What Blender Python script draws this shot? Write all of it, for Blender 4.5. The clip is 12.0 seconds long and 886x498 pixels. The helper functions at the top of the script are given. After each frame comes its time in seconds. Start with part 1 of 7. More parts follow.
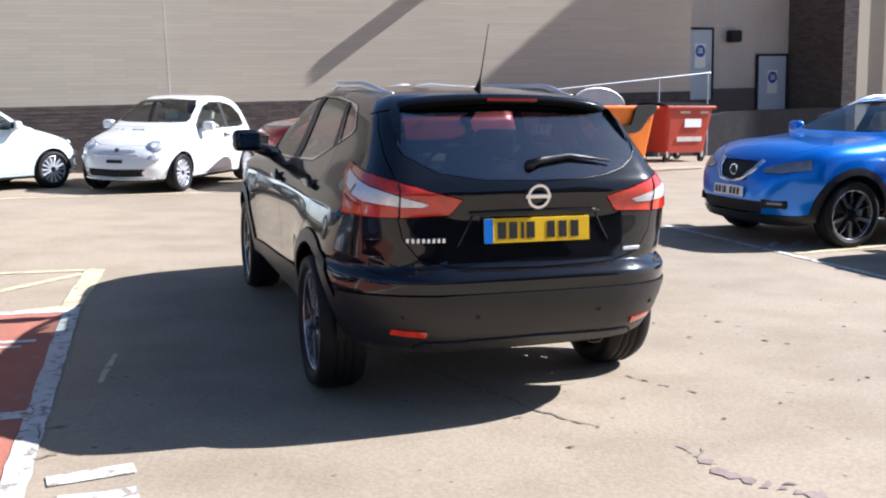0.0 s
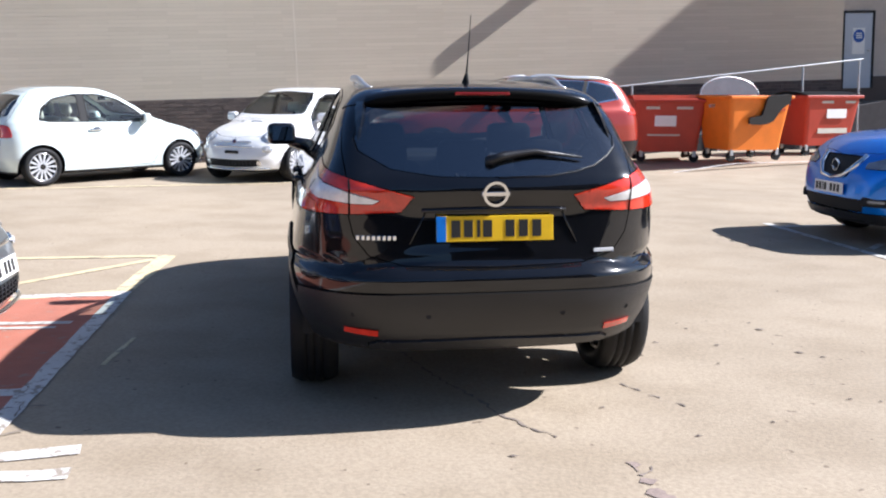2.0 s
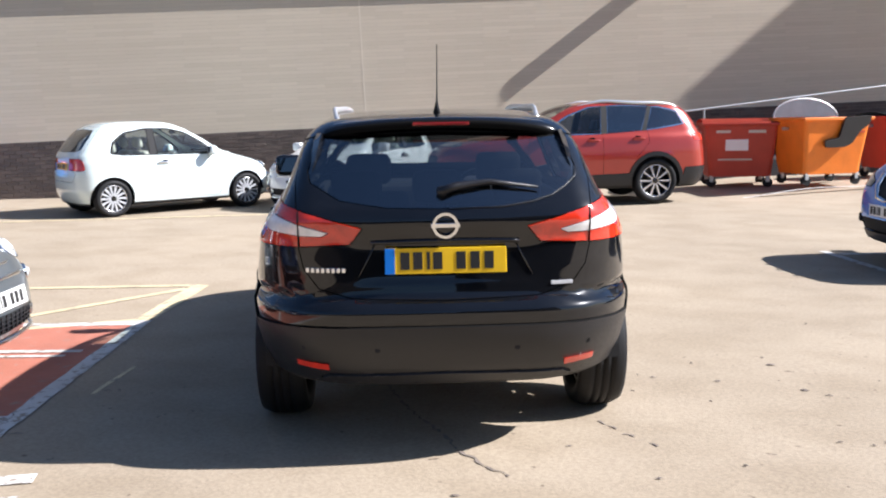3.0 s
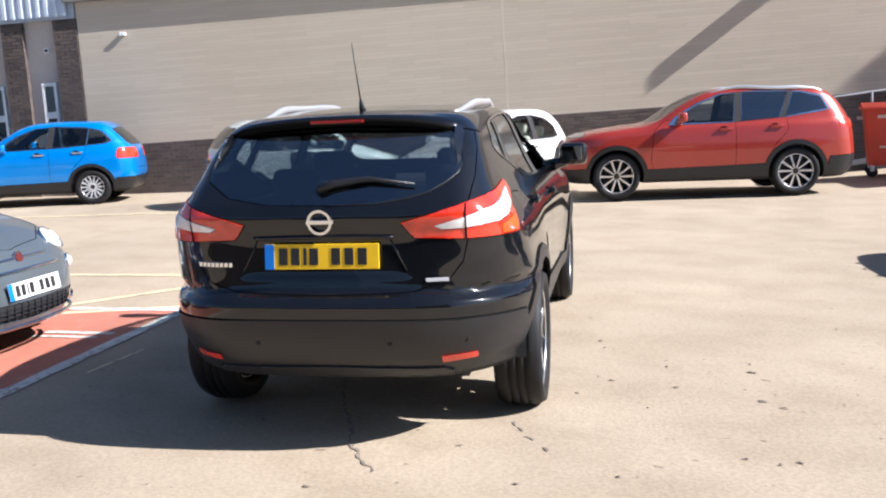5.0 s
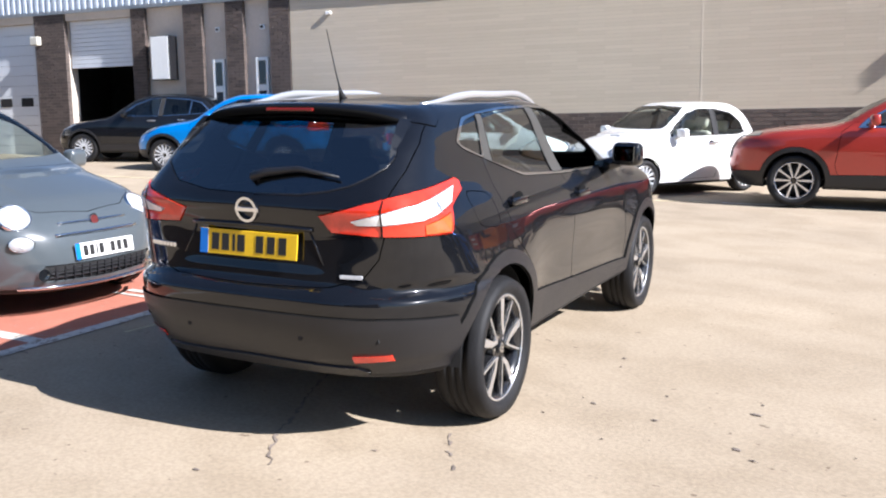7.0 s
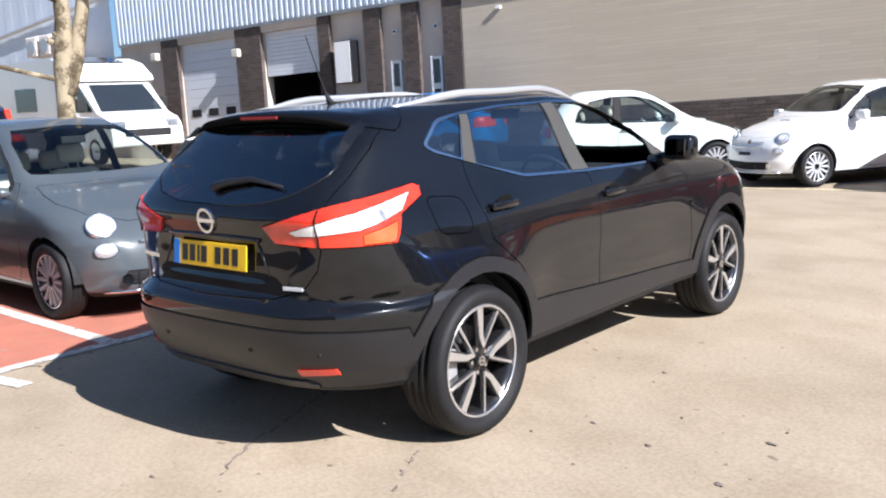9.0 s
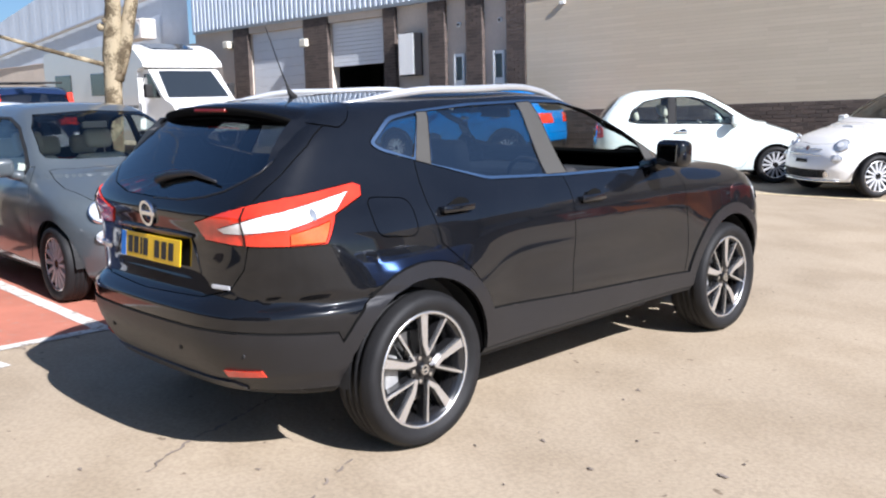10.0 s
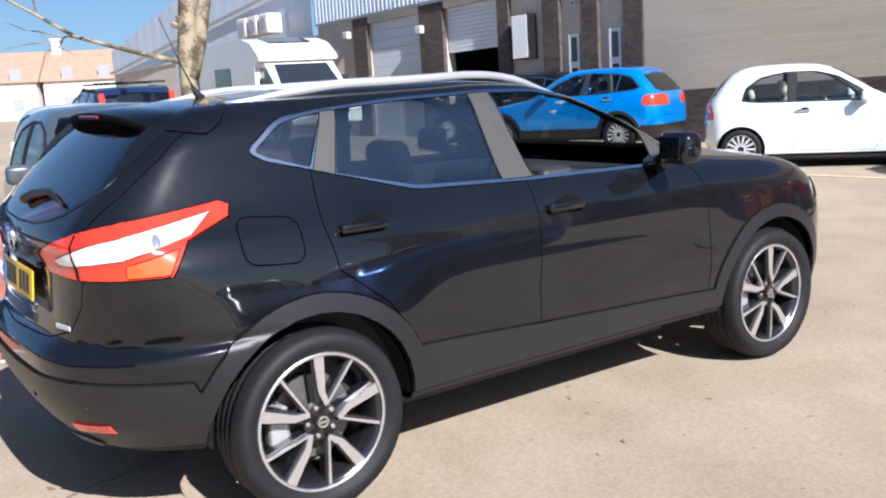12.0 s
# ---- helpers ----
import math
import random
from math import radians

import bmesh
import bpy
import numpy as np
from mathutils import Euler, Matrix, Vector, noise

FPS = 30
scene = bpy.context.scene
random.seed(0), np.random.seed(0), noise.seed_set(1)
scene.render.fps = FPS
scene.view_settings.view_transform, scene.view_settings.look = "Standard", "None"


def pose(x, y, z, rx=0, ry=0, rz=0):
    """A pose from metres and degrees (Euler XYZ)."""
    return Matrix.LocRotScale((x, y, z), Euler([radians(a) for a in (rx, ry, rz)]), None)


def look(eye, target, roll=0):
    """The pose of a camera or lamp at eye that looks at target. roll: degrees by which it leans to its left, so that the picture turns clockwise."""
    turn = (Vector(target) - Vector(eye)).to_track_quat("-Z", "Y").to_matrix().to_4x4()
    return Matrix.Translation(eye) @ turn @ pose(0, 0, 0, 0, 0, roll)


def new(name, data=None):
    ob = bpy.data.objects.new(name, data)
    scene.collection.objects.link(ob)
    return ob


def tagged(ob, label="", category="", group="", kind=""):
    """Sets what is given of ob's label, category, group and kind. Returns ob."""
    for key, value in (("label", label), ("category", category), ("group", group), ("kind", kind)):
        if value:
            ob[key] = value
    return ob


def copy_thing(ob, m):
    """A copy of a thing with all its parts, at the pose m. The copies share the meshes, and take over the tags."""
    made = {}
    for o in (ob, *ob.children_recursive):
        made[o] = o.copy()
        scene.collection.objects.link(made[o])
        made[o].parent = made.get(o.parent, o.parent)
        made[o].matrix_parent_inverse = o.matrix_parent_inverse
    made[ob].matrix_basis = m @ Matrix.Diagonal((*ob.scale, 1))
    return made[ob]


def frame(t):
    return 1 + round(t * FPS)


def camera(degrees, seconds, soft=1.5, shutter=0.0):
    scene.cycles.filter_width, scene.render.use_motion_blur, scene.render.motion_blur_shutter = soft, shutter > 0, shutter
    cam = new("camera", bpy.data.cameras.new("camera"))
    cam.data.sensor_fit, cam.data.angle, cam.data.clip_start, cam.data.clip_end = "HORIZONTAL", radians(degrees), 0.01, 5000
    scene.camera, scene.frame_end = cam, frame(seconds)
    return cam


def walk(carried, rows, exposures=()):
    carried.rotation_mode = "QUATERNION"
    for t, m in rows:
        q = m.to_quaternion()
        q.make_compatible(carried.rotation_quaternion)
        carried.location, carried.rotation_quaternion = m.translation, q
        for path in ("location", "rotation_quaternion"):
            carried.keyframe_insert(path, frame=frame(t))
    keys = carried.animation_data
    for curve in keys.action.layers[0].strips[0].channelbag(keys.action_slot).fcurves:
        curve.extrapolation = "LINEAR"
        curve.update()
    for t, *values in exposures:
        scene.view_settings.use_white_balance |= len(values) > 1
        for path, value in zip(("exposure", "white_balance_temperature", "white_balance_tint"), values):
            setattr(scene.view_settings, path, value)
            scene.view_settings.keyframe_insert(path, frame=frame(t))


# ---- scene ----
import collections

cam = camera(51.6, 12.0, soft=2.1)
# the yard rises to the left: the slope of its ground against true level
TILT = pose(0, 0, 0, 0.46, 2.18, 0)
PATH = [
    (0, (-0.093, -0.213, 1.477), (-0.095, 1.761, 1.152), 0.6),
    (0.5, (0.058, -0.123, 1.463), (0.026, 1.848, 1.122), -0.0),
    (1, (0.254, -0.069, 1.492), (0.146, 1.902, 1.17), -0.2),
    (1.5, (0.551, -0.054, 1.497), (0.292, 1.899, 1.156), -0.3),
    (2, (0.821, -0.031, 1.501), (0.465, 1.906, 1.153), 0.2),
    (2.5, (1.099, 0.134, 1.508), (0.65, 2.055, 1.179), 0.3),
    (3, (1.426, 0.189, 1.509), (0.86, 2.086, 1.22), -0.9),
    (3.5, (1.77, 0.236, 1.525), (1.131, 2.106, 1.214), -0.7),
    (3.7, (1.867, 0.301, 1.548), (1.184, 2.154, 1.234), -1.0),
    (5.3, (2.93, 0.865, 1.498), (1.89, 2.547, 1.198), -1.2),
    (5.5, (3.015, 0.96, 1.52), (1.945, 2.622, 1.214), -0.2),
    (6, (3.329, 1.192, 1.525), (2.111, 2.748, 1.217), -1.4),
    (6.5, (3.584, 1.417, 1.54), (2.272, 2.885, 1.191), -0.4),
    (7, (3.721, 1.716, 1.525), (2.325, 3.111, 1.2), 0.3),
    (7.5, (3.874, 1.946, 1.53), (2.367, 3.224, 1.218), -0.9),
    (7.7, (3.975, 2.034, 1.534), (2.425, 3.257, 1.214), -1.2),
    (9.3, (4.358, 2.924, 1.547), (2.642, 3.894, 1.204), -1.8),
    (9.5, (4.413, 3.04, 1.551), (2.683, 3.979, 1.198), -1.0),
    (10, (4.402, 3.341, 1.542), (2.628, 4.198, 1.201), -1.0),
    (10.5, (4.346, 3.639, 1.55), (2.539, 4.424, 1.201), -2.5),
    (11, (4.309, 3.951, 1.556), (2.473, 4.66, 1.199), -1.8),
    (11.5, (4.201, 4.218, 1.543), (2.331, 4.813, 1.159), -2.3),
    (12, (4.065, 4.517, 1.539), (2.174, 5.058, 1.176), -3.2),
]
walk(cam, [(t, TILT @ look(eye, target, roll)) for t, eye, target, roll in PATH],
     exposures=[(0.0, 1.0, 5820, 10.0), (2.0, 1.02, 5900, 10.0), (3.5, 1.05, 6120, 10.0), (6.5, 1.16, 6020, 10.0), (9.5, 0.97, 6050, 10.0), (12.0, 0.86, 5930, 10.0)])

# ---- light ----
SUN_AZ, SUN_EL = 14.6, 36.4            # degrees: from +x towards +y, above level
world = bpy.data.worlds.new("sky")
scene.world = world
world.use_nodes = True
wn = world.node_tree.nodes
wl = world.node_tree.links
sky = wn.new("ShaderNodeTexSky")
sky.sky_type = "NISHITA"
sky.sun_disc = False
sky.sun_elevation = radians(SUN_EL)
sky.sun_rotation = radians(90 - SUN_AZ)
sky.dust_density, sky.ozone_density = 1.1, 6.0
wn["Background"].inputs["Strength"].default_value = 0.061
wl.new(sky.outputs["Color"], wn["Background"].inputs["Color"])
sun_data = bpy.data.lights.new("sun", "SUN")
sun_data.energy, sun_data.angle, sun_data.color = 5.8, radians(0.55), (1.0, 0.945, 0.92)
sun = new("sun", sun_data)
_az, _el = radians(SUN_AZ), radians(SUN_EL)
SUN_DIR = Vector((math.cos(_az) * math.cos(_el), math.sin(_az) * math.cos(_el), math.sin(_el)))
sun.matrix_world = look(SUN_DIR * 60, (0, 0, 0))

# ---- materials ----
def mat(name, color, rough=0.5, metal=0.0, coat=0.0, spec=0.5, coat_ior=1.5, vary=0.0, scale=6.0, bump=0.0, bscale=60.0, emit=None, rough_vary=0.0):
    """Principled material with colour variation at two scales, roughness variation and a fine relief."""
    m = bpy.data.materials.new(name)
    m.use_nodes = True
    nt = m.node_tree
    b = nt.nodes["Principled BSDF"]
    b.inputs["Base Color"].default_value = (*color, 1)
    b.inputs["Roughness"].default_value = rough
    b.inputs["Metallic"].default_value = metal
    b.inputs["Coat Weight"].default_value = coat
    b.inputs["Coat Roughness"].default_value = 0.03
    b.inputs["Coat IOR"].default_value = coat_ior
    b.inputs["Specular IOR Level"].default_value = spec
    if emit:
        b.inputs["Emission Color"].default_value = (*emit[0], 1)
        b.inputs["Emission Strength"].default_value = emit[1]
    co = nt.nodes.new("ShaderNodeTexCoord")
    if vary:
        n1 = nt.nodes.new("ShaderNodeTexNoise")
        n1.inputs["Scale"].default_value = scale
        n1.inputs["Detail"].default_value = 6
        n2 = nt.nodes.new("ShaderNodeTexNoise")
        n2.inputs["Scale"].default_value = scale * 11
        n2.inputs["Detail"].default_value = 3
        for n in (n1, n2):
            nt.links.new(co.outputs["Object"], n.inputs["Vector"])
        add = nt.nodes.new("ShaderNodeMath")
        add.operation = "MULTIPLY_ADD"
        nt.links.new(n1.outputs["Fac"], add.inputs[0])
        add.inputs[1].default_value = 0.65
        mul = nt.nodes.new("ShaderNodeMath")
        mul.operation = "MULTIPLY"
        mul.inputs[1].default_value = 0.35
        nt.links.new(n2.outputs["Fac"], mul.inputs[0])
        nt.links.new(mul.outputs[0], add.inputs[2])
        ramp = nt.nodes.new("ShaderNodeValToRGB")
        ramp.color_ramp.elements[0].position = 0.32
        ramp.color_ramp.elements[1].position = 0.68
        lo = [c * (1 - vary) for c in color]
        hi = [min(1, c * (1 + vary)) for c in color]
        ramp.color_ramp.elements[0].color = (*lo, 1)
        ramp.color_ramp.elements[1].color = (*hi, 1)
        nt.links.new(add.outputs[0], ramp.inputs["Fac"])
        nt.links.new(ramp.outputs["Color"], b.inputs["Base Color"])
        if rough_vary:
            mr = nt.nodes.new("ShaderNodeMapRange")
            mr.inputs["To Min"].default_value = max(0, rough - rough_vary)
            mr.inputs["To Max"].default_value = min(1, rough + rough_vary)
            nt.links.new(add.outputs[0], mr.inputs["Value"])
            nt.links.new(mr.outputs["Result"], b.inputs["Roughness"])
    if bump:
        nb = nt.nodes.new("ShaderNodeTexNoise")
        nb.inputs["Scale"].default_value = bscale
        nb.inputs["Detail"].default_value = 4
        nt.links.new(co.outputs["Object"], nb.inputs["Vector"])
        bp = nt.nodes.new("ShaderNodeBump")
        bp.inputs["Strength"].default_value = bump
        bp.inputs["Distance"].default_value = 0.01
        nt.links.new(nb.outputs["Fac"], bp.inputs["Height"])
        nt.links.new(bp.outputs["Normal"], b.inputs["Normal"])
    return m


def glass(name, tint, base=0.05):
    """A thin pane: tinted see-through, with mirror gloss rising at grazing angles."""
    m = bpy.data.materials.new(name)
    m.use_nodes = True
    nt = m.node_tree
    nt.nodes.clear()
    out = nt.nodes.new("ShaderNodeOutputMaterial")
    mix = nt.nodes.new("ShaderNodeMixShader")
    lw = nt.nodes.new("ShaderNodeLayerWeight")
    pw = nt.nodes.new("ShaderNodeMath")
    pw.operation = "POWER"
    pw.inputs[1].default_value = 5.0
    ma = nt.nodes.new("ShaderNodeMath")
    ma.operation = "MULTIPLY_ADD"
    ma.inputs[1].default_value = 0.9
    ma.inputs[2].default_value = base
    tr = nt.nodes.new("ShaderNodeBsdfTransparent")
    tr.inputs["Color"].default_value = (*tint, 1)
    gl = nt.nodes.new("ShaderNodeBsdfGlossy")
    gl.inputs["Roughness"].default_value = 0.0
    nt.links.new(lw.outputs["Facing"], pw.inputs[0])
    nt.links.new(pw.outputs[0], ma.inputs[0])
    nt.links.new(ma.outputs[0], mix.inputs[0])
    nt.links.new(tr.outputs[0], mix.inputs[1])
    nt.links.new(gl.outputs[0], mix.inputs[2])
    nt.links.new(mix.outputs[0], out.inputs["Surface"])
    return m


M_BLACK = mat("black_paint", (0.005, 0.0055, 0.007), 0.22, coat=1.0, spec=0.05, coat_ior=1.55, vary=0.25, scale=3, rough_vary=0.04)
M_WHITE = mat("white_paint", (0.80, 0.80, 0.79), 0.25, coat=1.0, vary=0.03, scale=2)
M_MINT = mat("pale_mint_paint", (0.70, 0.79, 0.78), 0.25, coat=1.0, vary=0.03, scale=2)
M_GREY = mat("grey_paint", (0.068, 0.081, 0.090), 0.28, metal=0.0, coat=1.0, coat_ior=1.42, vary=0.06, scale=2)
M_RED = mat("red_metallic", (0.34, 0.030, 0.018), 0.3, metal=0.3, coat=1.0, vary=0.08, scale=2)
M_BLUE = mat("blue_metallic", (0.0, 0.20, 0.78), 0.28, metal=0.45, coat=1.0, vary=0.08, scale=2)
M_BLUE2 = mat("bright_blue_metallic", (0.0, 0.22, 0.66), 0.28, metal=0.4, coat=1.0, vary=0.08, scale=2)
M_NAVY = mat("navy_paint", (0.012, 0.022, 0.06), 0.25, coat=1.0, vary=0.1, scale=2)
M_CLAD = mat("black_plastic_cladding", (0.011, 0.011, 0.013), 0.38, vary=0.15, scale=5, bump=0.15, bscale=300)
M_DARK = mat("dark_underbody", (0.012, 0.012, 0.013), 0.8, vary=0.2)
M_SHUT = mat("shut_line", (0.006, 0.006, 0.006), 0.9, spec=0.1, vary=0.1)
M_TYRE = mat("tyre_rubber", (0.010, 0.010, 0.011), 0.62, spec=0.28, vary=0.25, scale=12, bump=0.2, bscale=120)
M_ALLOY = mat("machined_alloy", (0.72, 0.72, 0.73), 0.26, metal=0.9, vary=0.05, scale=20)
M_RIMBLACK = mat("gloss_black_rim", (0.012, 0.012, 0.013), 0.2, coat=0.5, vary=0.1)
M_RIMSILVER = mat("silver_wheel_paint", (0.52, 0.53, 0.55), 0.35, metal=0.15, vary=0.05, scale=20)
M_SILVER = mat("silver_rail", (0.72, 0.73, 0.74), 0.34, metal=0.75, vary=0.04)
M_CHROME = mat("chrome", (0.78, 0.79, 0.80), 0.1, metal=1.0, vary=0.03)
M_BEIGE_PILLAR = mat("matt_pillar_trim", (0.055, 0.053, 0.049), 0.42, spec=0.35, vary=0.1, bump=0.05)
M_DISC = mat("steel_brake_disc", (0.16, 0.155, 0.15), 0.4, metal=0.6, vary=0.2, scale=25)
M_GALV0 = mat("grey_cast_metal", (0.36, 0.36, 0.36), 0.5, metal=0.4, vary=0.15, scale=20)
M_REDLAMP = mat("red_lamp_lens", (0.62, 0.034, 0.013), 0.08, coat=1.0, vary=0.28, scale=16)
M_CLEARLAMP = mat("clear_lamp_lens", (0.86, 0.86, 0.87), 0.25, metal=0.1, coat=1.0, vary=0.22, scale=7, bump=0.3, bscale=7)
M_HEADLAMP = mat("headlamp_lens", (0.24, 0.26, 0.29), 0.06, metal=0.4, coat=1.0, vary=0.35, scale=12)
M_ROUNDLAMP = mat("bright_round_lens", (0.60, 0.62, 0.64), 0.12, metal=0.35, coat=1.0, vary=0.3, scale=18)
M_AMBER = mat("amber_lamp_lens", (0.74, 0.085, 0.018), 0.1, coat=1.0, vary=0.35, scale=14)
M_YELLOW = mat("yellow_plate", (0.80, 0.50, 0.012), 0.35, vary=0.05, scale=20)
M_PLATEWHITE = mat("white_plate", (0.78, 0.78, 0.76), 0.35, vary=0.03, scale=20)
M_PLATEBLUE = mat("blue_plate_band", (0.01, 0.17, 0.62), 0.35, vary=0.05)
M_INK = mat("black_ink", (0.012, 0.012, 0.012), 0.5, vary=0.1)
M_SEAT = mat("dark_seat_cloth", (0.030, 0.030, 0.034), 0.85, vary=0.2, scale=9, bump=0.3, bscale=250)
M_CREAM = mat("cream_trim", (0.55, 0.52, 0.44), 0.6, vary=0.06)
M_DASH = mat("dash_plastic", (0.022, 0.022, 0.024), 0.6, vary=0.15, bump=0.2, bscale=300)



G_MIRROR = mat("mirror_glass", (0.25, 0.26, 0.28), 0.03, metal=1.0, vary=0.05)

G_DARK = glass("privacy_glass", (0.12, 0.13, 0.145), 0.24)
G_SMOKE = glass("smoke_tinted_glass", (0.32, 0.35, 0.36), 0.25)
G_TINT = glass("tinted_glass", (0.38, 0.41, 0.41), 0.07)
G_CLEAR = glass("clear_glass", (0.80, 0.86, 0.84), 0.09)
M_DIMLAMP = mat("dim_red_lens", (0.20, 0.012, 0.010), 0.15, coat=0.6, vary=0.15, scale=20)

# ---- mesh tools ----
def part(name, bm, material, parent=None, label="", smooth=False):
    """Links a bmesh as one mesh object under its thing."""
    me = bpy.data.meshes.new(name)
    if smooth:
        for f in bm.faces:
            f.smooth = True
    bm.to_mesh(me)
    bm.free()
    for m in material if isinstance(material, (list, tuple)) else (material,):
        me.materials.append(m)
    ob = new(name, me)
    if parent:
        ob.parent = parent
    if label:
        ob["label"] = label
    return ob


def box(bm, lo, hi, bevel=0.0, m=None, seg=1):
    """A box between two corners, optionally bevelled, added to bm."""
    c = [(a + b) / 2 for a, b in zip(lo, hi)]
    s = [b - a for a, b in zip(lo, hi)]
    vs = bmesh.ops.create_cube(bm, size=1.0, matrix=Matrix.Translation(c) @ Matrix.Diagonal((*s, 1)))["verts"]
    if bevel:
        es = list({e for v in vs for e in v.link_edges})
        out = bmesh.ops.bevel(bm, geom=vs + es, offset=bevel, segments=seg, profile=0.5, affect="EDGES")
        vs = list({v for v in vs if v.is_valid} | set(out["verts"]))
    if m:
        bmesh.ops.transform(bm, matrix=m, verts=vs)
    return vs


def cyl(bm, r, depth, m, seg=24, r2=None):
    return bmesh.ops.create_cone(bm, cap_ends=True, segments=seg, radius1=r, radius2=r if r2 is None else r2, depth=depth, matrix=m)["verts"]


def tube(bm, pts, radii, seg=8, cap=True):
    """A tube through points with a radius at each one."""
    pts = [Vector(p) for p in pts]
    radii = radii if isinstance(radii, (list, tuple)) else [radii] * len(pts)
    rings, side = [], None
    for i, p in enumerate(pts):
        d = (pts[min(i + 1, len(pts) - 1)] - pts[max(i - 1, 0)]).normalized()
        if side is None:
            side = d.cross(Vector((0, 0, 1)) if abs(d.z) < 0.9 else Vector((1, 0, 0))).normalized()
        side = (side - d * side.dot(d)).normalized()
        up = d.cross(side)
        rings.append([bm.verts.new(p + radii[i] * (math.cos(a) * side + math.sin(a) * up)) for a in (2 * math.pi * k / seg for k in range(seg))])
    for a, b in zip(rings, rings[1:]):
        for k in range(seg):
            bm.faces.new((a[k], a[(k + 1) % seg], b[(k + 1) % seg], b[k]))
    if cap:
        bm.faces.new(rings[0][::-1])
        bm.faces.new(rings[-1])


def lathe(bm, prof, m, seg=40):
    """Turns a closed (radius, height) outline round the z axis of m."""
    rings = [[bm.verts.new(m @ Vector((r * math.cos(2 * math.pi * k / seg), r * math.sin(2 * math.pi * k / seg), h))) for k in range(seg)] for r, h in prof]
    for a, b in zip(rings, rings[1:] + rings[:1]):
        for k in range(seg):
            bm.faces.new((a[k], a[(k + 1) % seg], b[(k + 1) % seg], b[k]))


def prism(bm, poly, h, m):
    """A flat polygon in xy thickened by h along z, placed by m."""
    lo = [bm.verts.new(m @ Vector((x, y, 0))) for x, y in poly]
    hi = [bm.verts.new(m @ Vector((x, y, h))) for x, y in poly]
    n = len(poly)
    bm.faces.new(lo[::-1])
    bm.faces.new(hi)
    for i in range(n):
        bm.faces.new((lo[i], lo[(i + 1) % n], hi[(i + 1) % n], hi[i]))


def fair(*pts):
    """A smooth curve through (x, y) points, level at turning points; takes arrays."""
    xs, ys = np.array([p[0] for p in pts], float), np.array([p[1] for p in pts], float)
    d = np.diff(ys) / np.diff(xs)
    h = np.diff(xs)
    t = np.empty_like(ys)
    t[0], t[-1] = d[0], d[-1]
    for i in range(1, len(xs) - 1):
        w1, w2 = 2 * h[i] + h[i - 1], h[i] + 2 * h[i - 1]
        t[i] = 0 if d[i - 1] * d[i] <= 0 else (w1 + w2) / (w1 / d[i - 1] + w2 / d[i])

    def f(x):
        x = np.clip(x, xs[0], xs[-1])
        i = np.clip(np.searchsorted(xs, x) - 1, 0, len(xs) - 2)
        s = (x - xs[i]) / h[i]
        return ys[i] * (1 + 2 * s) * (1 - s) ** 2 + t[i] * h[i] * s * (1 - s) ** 2 + ys[i + 1] * s * s * (3 - 2 * s) - t[i + 1] * h[i] * s * s * (1 - s)
    return f


def rounded(pts, r, seg=3):
    """A polygon with its corners rounded; r one radius or one for each corner."""
    out, n = [], len(pts)
    for i, p in enumerate(pts):
        ri = r[i] if isinstance(r, (list, tuple)) else r
        a, p, b = Vector(pts[i - 1]), Vector(p), Vector(pts[(i + 1) % n])
        if ri <= 0:
            out.append(tuple(p))
            continue
        u, v = a - p, b - p
        k = min(ri, 0.45 * u.length, 0.45 * v.length)
        s, e = p + u.normalized() * k, p + v.normalized() * k
        for j in range(seg + 1):
            q = j / seg
            out.append(tuple((1 - q) ** 2 * s + 2 * q * (1 - q) * p + q * q * e))
    return out


def ring_poly(cx, cy, r, a0=0, a1=360, n=36):
    full = a1 - a0 >= 360
    return [(cx + r * math.cos(radians(a)), cy + r * math.sin(radians(a))) for a in (a0 + (a1 - a0) * k / (n if full else n - 1) for k in range(n))]


def inside(poly, x, y):
    c, j = False, len(poly) - 1
    for i, (xi, yi) in enumerate(poly):
        xj, yj = poly[j]
        if (yi > y) != (yj > y) and x < (xj - xi) * (y - yi) / (yj - yi) + xi:
            c = not c
        j = i
    return c

# ---- car bodies ----
def smax(a, b, k):
    h = np.clip(0.5 + 0.5 * (a - b) / k, 0, 1)
    return b + (a - b) * h + k * h * (1 - h)


